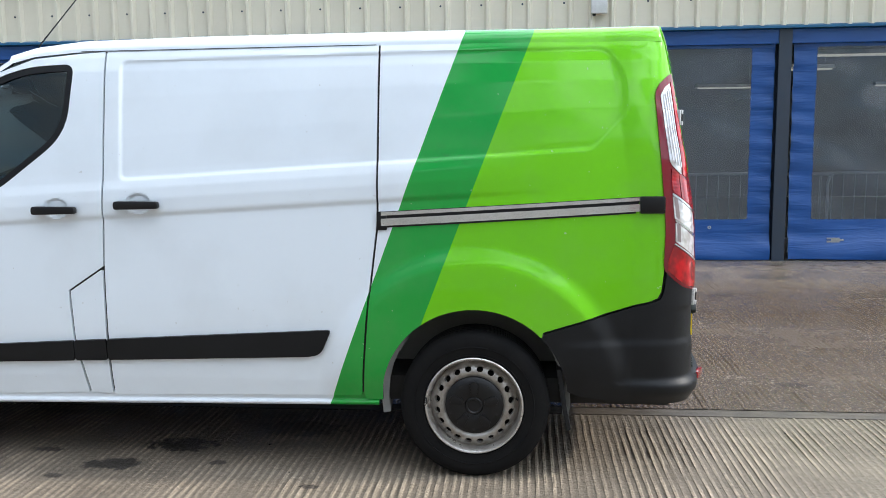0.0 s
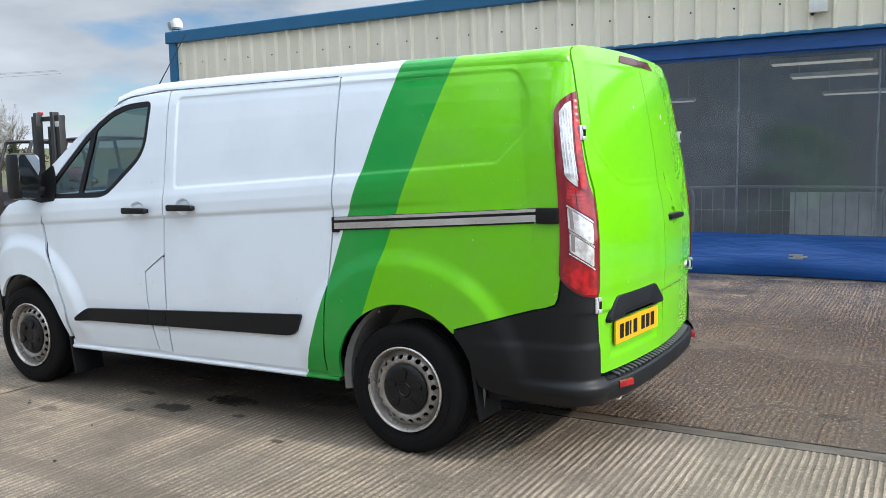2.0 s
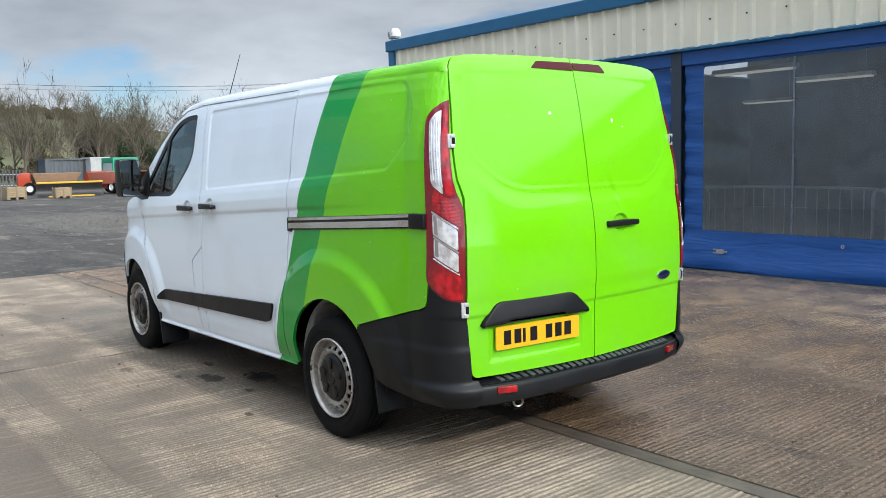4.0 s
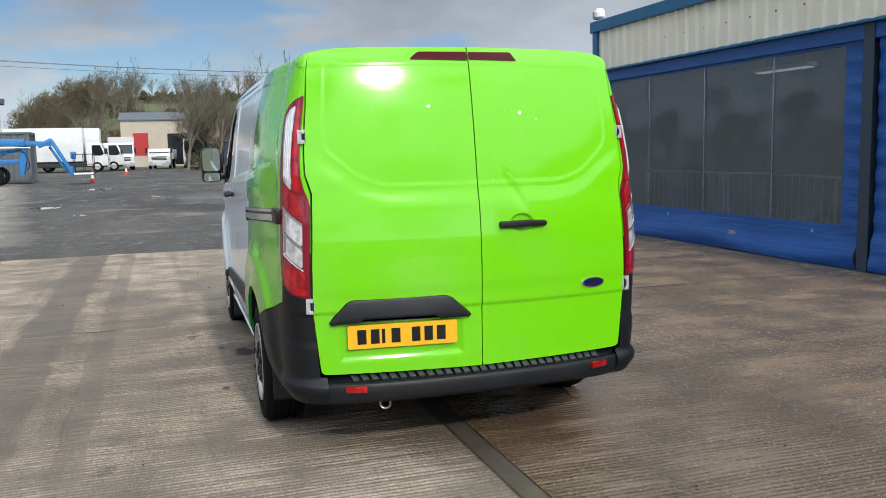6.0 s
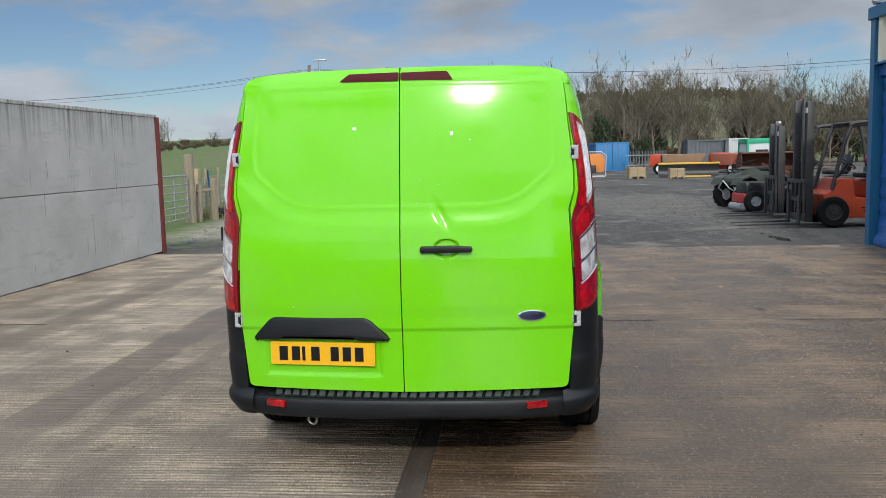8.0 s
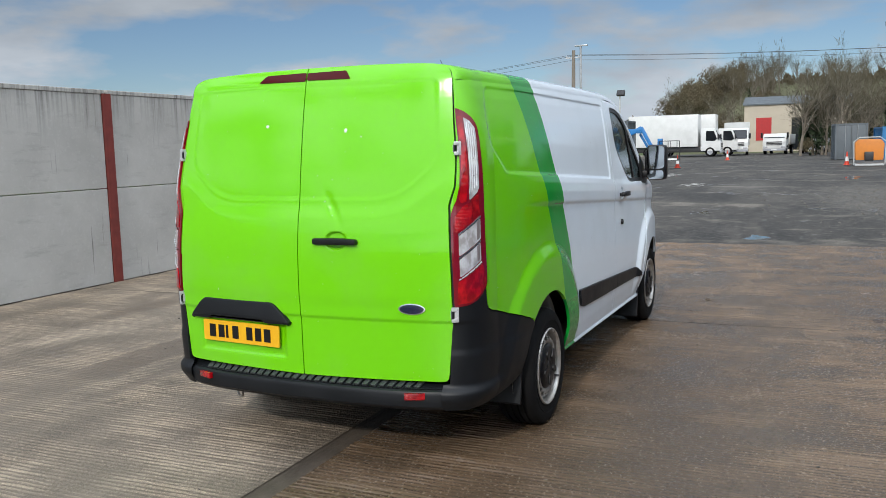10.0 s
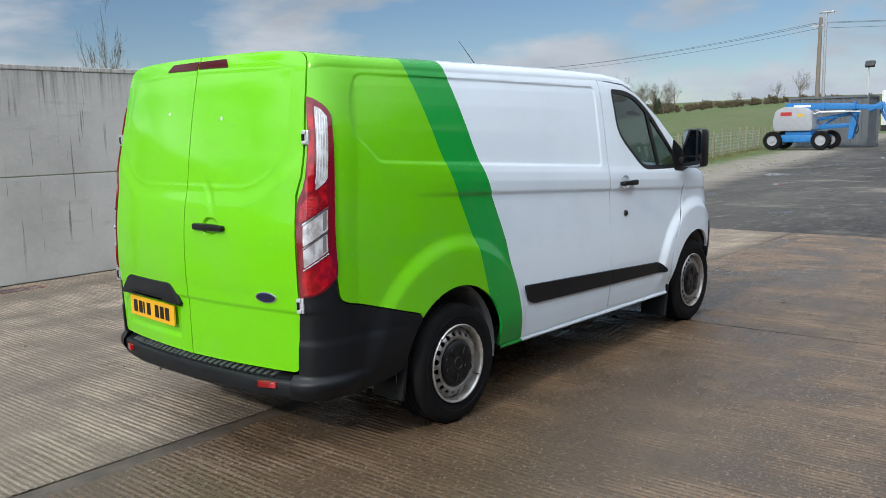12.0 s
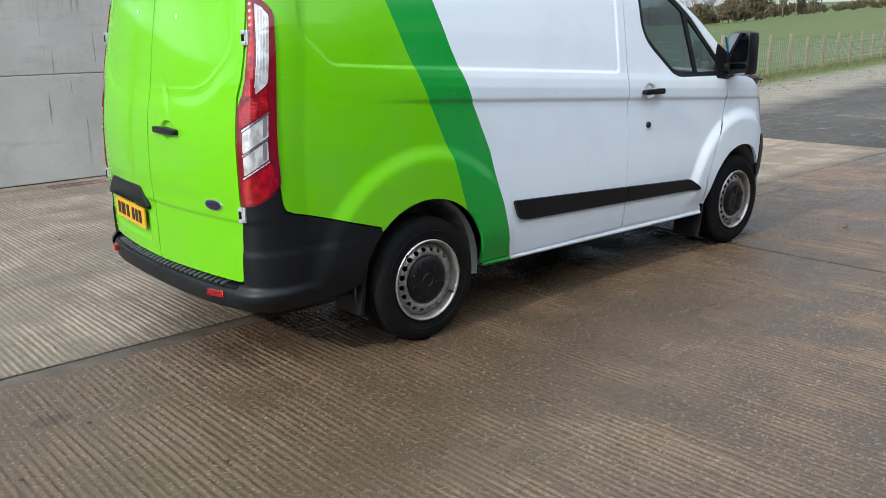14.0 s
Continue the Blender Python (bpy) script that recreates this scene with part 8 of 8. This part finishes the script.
def bare_tree(seed, height=9.0, spread=1.0, ivy=False):
    """A leafless tree: (limbs, twigs, ivy) as mesh pairs."""
    r = random.Random(seed)
    wood, twigs, leaves = [], [], []

    def grow(p, d, length, rad, level):
        pts, rads, q, v = [p], [rad], p, d
        n = 4 if level == 0 else 3
        for i in range(n):
            v = (v + Vector((r.uniform(-1, 1), r.uniform(-1, 1), r.uniform(-0.3, 0.6))) * (0.10 if level == 0 else 0.22)).normalized()
            q = q + v * length / n
            pts.append(q)
            rads.append(rad * (1 - 0.62 * (i + 1) / n))
        if level < 3:
            wood.append(tube(pts, rads, (6, 4, 3)[level], False))
        else:
            a, b = pts[0], pts[-1]
            side = v.orthogonal().normalized() * rad * 1.5
            side.rotate(Euler((r.uniform(0, 3), r.uniform(0, 3), r.uniform(0, 3))))
            mid = pts[len(pts) // 2]
            twigs.append((np.array([tuple(a - side), tuple(mid + side * 0.8), tuple(b)]), [[0, 1, 2]]))
        if level >= 4:
            return
        kids = (8 + int(3 * r.random()), 6, 5, 4)[level]
        for k in range(kids):
            t = r.uniform(0.35, 1.0) if level == 0 else r.uniform(0.2, 1.0)
            j = min(int(t * n), n - 1)
            at = pts[j].lerp(pts[j + 1], t * n - j)
            ang = r.uniform(0, 6.283)
            tilt = r.uniform(0.45, 0.95) * spread
            side = v.orthogonal().normalized()
            side.rotate(Matrix.Rotation(ang, 3, v))
            nd = (v * math.cos(tilt) + side * math.sin(tilt) + Vector((0, 0, 0.25))).normalized()
            grow(at, nd, length * (0.62, 0.58, 0.55, 0.55)[level] * r.uniform(0.75, 1.15), rads[j] * (0.55, 0.5, 0.5, 0.55)[level], level + 1)
        if ivy and level == 0:
            for k in range(260):
                t = r.uniform(0.05, 0.8)
                c = Vector((0, 0, 0)).lerp(pts[-1], t) + Vector((r.gauss(0, 0.55), r.gauss(0, 0.55), r.gauss(0, 0.3)))
                s = r.uniform(0.12, 0.3)
                m = Matrix.Translation(c) @ Euler((r.uniform(0, 6), r.uniform(0, 6), r.uniform(0, 6))).to_matrix().to_4x4()
                leaves.append(moved((np.array([(-s, 0, 0), (0, -s * 0.6, 0.05), (s, 0, 0), (0, s * 0.6, 0.05)]), [[0, 1, 2, 3]]), m))
    grow(Vector((0, 0, -0.3)), Vector((0, 0, 1)), height * 0.62, height * 0.018, 0)
    return joined(*wood), joined(*twigs), (joined(*leaves) if leaves else None)


def shrub(seed, w, h, count, leaf):
    """A thicket: many small stems and clumps with an uneven outline."""
    r = random.Random(seed)
    out = []
    lobes = [(r.uniform(-0.6, 0.6) * w, r.uniform(-0.35, 0.35) * w, r.uniform(0.35, 0.72) * h, r.uniform(0.25, 0.5)) for _ in range(8)]
    for i in range(count):
        lx, ly, lz, lr = r.choice(lobes)
        a, b, k = r.uniform(0, 6.283), r.uniform(-0.6, 1.57), r.uniform(0.4, 1.05)
        c = Vector((lx + math.cos(a) * math.cos(b) * lr * w * k, ly + math.sin(a) * math.cos(b) * lr * w * k, max(0.1, lz + math.sin(b) * lr * h * k)))
        s = leaf * r.uniform(0.5, 1.4)
        m = Matrix.Translation(c) @ Euler((r.uniform(0, 6), r.uniform(0, 6), r.uniform(0, 6))).to_matrix().to_4x4()
        out.append(moved((np.array([(-s, 0, 0), (0, -s * 0.28, 0.1 * s), (s, 0, 0), (0, s * 0.28, 0.1 * s)]), [[0, 1, 2, 3]]), m))
    return joined(*out)


KINDS = [bare_tree(s, 9.0, sp, iv) for s, sp, iv in ((1, 1.0, False), (2, 0.8, False), (3, 1.1, True), (4, 0.9, False), (5, 1.15, False), (6, 0.85, True))]
SHRUBS = [shrub(s, 2.2, 2.6, 620, 0.24) for s in (11, 12, 13)]
THICKET = [shrub(s, 2.2, 2.6, 1500, 0.11) for s in (17, 18)]
FAR_SHRUBS = [shrub(s, 2.2, 2.6, 190, 0.42) for s in (14, 15, 16)]
EVERGREEN = shrub(21, 1.5, 4.5, 900, 0.25)


def mesh_of(name, pair, material):
    me = bpy.data.meshes.new(name)
    me.from_pydata([tuple(map(float, v)) for v in pair[0]], [], pair[1])
    me.materials.append(material)
    me.update()
    return me


TREE_MESH = [(mesh_of("trunk", w, BARK), mesh_of("crown", t, TWIG), mesh_of("ivy", l, IVY) if l else None) for w, t, l in KINDS]


def tree_thing(x, y, k, size, turn, label):
    t = thing("bare_tree", Matrix.Translation((x, y, float(terrain(x, y)))) @ pose(0, 0, 0, 0, 0, turn) @ Matrix.Scale(size, 4), label, "tree", "bare trees")
    for nm, me in zip(("trunk", "crown", "ivy"), TREE_MESH[k]):
        if me:
            o = new(nm, me)
            o.parent = t
    return t


rt = random.Random(31)
def out_at(bearing, r):
    """A spot at a bearing from the yard's slab, counted towards the field."""
    a = math.radians(bearing)
    return 4 - math.cos(a) * r, 5 - math.sin(a) * r


# single trees that stand out against the sky
for b, r, k, s in ((16.5, 400, 0, 1.55), (17.6, 404, 3, 1.2), (20.0, 400, 2, 0.95), (23.4, 140, 5, 0.50), (24.3, 142, 3, 0.58), (25.2, 138, 2, 0.62), (26.4, 140, 0, 0.72), (27.3, 137, 4, 0.74), (28.3, 141, 1, 0.66), (29.4, 138, 0, 0.6)):
    tree_thing(*out_at(b, r), k, s, rt.uniform(0, 360), "leafless tree standing in the field hedge")
for x, y, k, s in ((-80, 27.0, 0, 0.98), (-82, 30.4, 3, 0.80), (-79, 13.5, 1, 0.66), (-80, 36.0, 4, 0.7), (-79.5, 21.5, 1, 0.62)):
    tree_thing(x, y, k, s, rt.uniform(0, 360), "tall leafless tree standing at the wood's edge")
behind = tree_thing(-20.1, -33.7, 1, 0.80, 40, "leafless tree standing behind the concrete wall")
behind.matrix_world = behind.matrix_world @ Matrix.Diagonal((0.5, 0.5, 0.94, 1))


def woodland(name, spots, label, scrub=0.0, green=0.0, low=False, brush=SHRUBS):
    bits_w, bits_t, bits_s, bits_g = [], [], [], []
    for x, y, s in spots:
        m = Matrix.Translation((x, y, float(terrain(x, y)))) @ pose(0, 0, 0, 0, 0, rt.uniform(0, 360)) @ Matrix.Scale(s, 4)
        if not low:
            k = rt.choice((0, 1, 3, 4, 0, 1, 3, 4, 2, 5))
            bits_w.append(moved(KINDS[k][0], m))
            bits_t.append(moved(KINDS[k][1], m))
            if KINDS[k][2] and rt.random() < 0.3:
                bits_g.append(moved(KINDS[k][2], m))
        if rt.random() < scrub:
            bits_s.append(moved(rt.choice(brush), Matrix.Translation((x + rt.uniform(-2, 2), y + rt.uniform(-2, 2), float(terrain(x, y)))) @ Matrix.Scale(rt.uniform(0.7, 1.5) * s, 4)))
        if rt.random() < green:
            bits_g.append(moved(EVERGREEN, Matrix.Translation((x + rt.uniform(-2, 2), y + rt.uniform(-2, 2), float(terrain(x, y)))) @ Matrix.Scale(rt.uniform(0.7, 1.2) * s, 4)))
    root = thing(name, pose(0, 0, 0), label, "woodland", kind="stuff")
    for nm, b, mt in (("trunks", bits_w, BARK), ("crowns", bits_t, TWIG), ("scrub", bits_s, SCRUB), ("evergreens", bits_g, IVY)):
        if b:
            tagged(part(nm, joined(*b), mt, root, flat=True), kind="stuff")
    return root


def on_slope():
    while True:
        x, y = -rt.uniform(84, 205), rt.uniform(-4, 95)
        b = math.degrees(math.atan2(y - 5, 4 - x))
        if 1 < b < 32 and not (11.8 < b < 14.5 and -215 < x < -100) and not (5.5 < b < 8.0 and x < -130):
            return x, y, rt.uniform(0.80, 1.15)


woodland("woodland", [on_slope() for _ in range(125)], "bare brown wood with some evergreens on the hillside", 0.4, 0.30)
woodland("wood_edge", [(-78 - rt.uniform(0, 5), y + rt.uniform(-1, 1), rt.uniform(0.55, 0.95)) for y in np.arange(5, 50, 0.8)], "bare saplings, brush and dark evergreens along the wood's edge", 0.6, 0.42)
woodland("hillside_wood", [(-112 - rt.uniform(0, 90), rt.uniform(-16, 16), rt.uniform(0.45, 0.75)) for _ in range(60)], "bare brown trees and brush on the hill's shoulder", 0.8, 0.06)
woodland("hillside_scrub", [(-118 - rt.uniform(0, 30), y, rt.uniform(0.8, 1.3)) for y in np.arange(-22, 14, 1.2)], "brown scrub and bushes on the hill foot", 1.0, 0.05, True)
woodland("hilltop_hedge", [(-216 - rt.uniform(0, 10), y, rt.uniform(0.5, 0.85)) for y in np.arange(-26, 125, 0.55)], "low hedge along the hilltop", 1.0, 0.0, True, FAR_SHRUBS)
woodland("hilltop_trees", [(-214 - rt.uniform(0, 22), y, rt.uniform(0.55, 0.95)) for y in np.arange(-16, 125, 3.0)], "bare trees along the hilltop", 0.4, 0.15)
woodland("hill_bush", [(-200 + rt.uniform(-14, 14), -17 + rt.uniform(-9, 8), rt.uniform(1.2, 2.2)) for _ in range(46)], "large rounded brown thicket on the hill's shoulder", 1.0, 0.0, True, THICKET)
woodland("hill_copse", [(-198 + rt.uniform(-14, 14), -12 + rt.uniform(-12, 12), rt.uniform(0.7, 1.0)) for _ in range(26)], "bare trees rising out of the thicket", 0.3, 0.0)
woodland("field_hedge", [out_at(b, 150 + rt.uniform(-0.6, 0.6) - 9 * step(b, 21, 24)) + (rt.uniform(0.26, 0.42),) for b in np.arange(9, 46, 0.13)], "dark hedge along the far side of the field", 1.0, 0.0, True, FAR_SHRUBS)
woodland("field_scrub", [out_at(b, 132 + rt.uniform(-5, 5)) + (rt.uniform(0.6, 1.1),) for b in np.arange(25.5, 50, 0.45)], "brown scrub below the copse", 1.0, 0.04, True)
woodland("far_hedge", [out_at(b, 420 + 8 * math.sin(b)) + (rt.uniform(0.5, 1.0),) for b in np.arange(12, 46, 0.2)], "distant hedge line beyond the field", 1.0, 0.0, True, FAR_SHRUBS)
woodland("field_copse", [out_at(b, 134 + rt.uniform(-4, 4)) + (rt.uniform(0.35, 0.6),) for b in np.arange(23, 48, 0.7)], "copse of bare trees along the field hedge", 0.7, 0.15)
# rough grass along the fence
rg = np.random.RandomState(8)
blades = []
for i in range(2600):
    t = rg.rand()
    p = fa + (fb - fa) * t
    x, y, h = p[0] + rg.uniform(-0.6, 0.6), p[1] + rg.normal(0, 0.35), rg.uniform(0.05, 0.28)
    a = rg.uniform(0, 6.28)
    blades.append((np.array([(x - 0.012 * math.cos(a), y - 0.012 * math.sin(a), -0.03), (x + 0.012 * math.cos(a), y + 0.012 * math.sin(a), -0.03), (x + rg.uniform(-0.1, 0.1), y + rg.uniform(-0.1, 0.1), h)]), [[0, 1, 2]]))
tagged(part("rough_grass", joined(*blades), surface("straw_grass", (0.16, 0.15, 0.06), (0.08, 0.12, 0.03), 0.9, world_space=True), flat=True), "rough pale grass along the fence", "grass", kind="stuff")
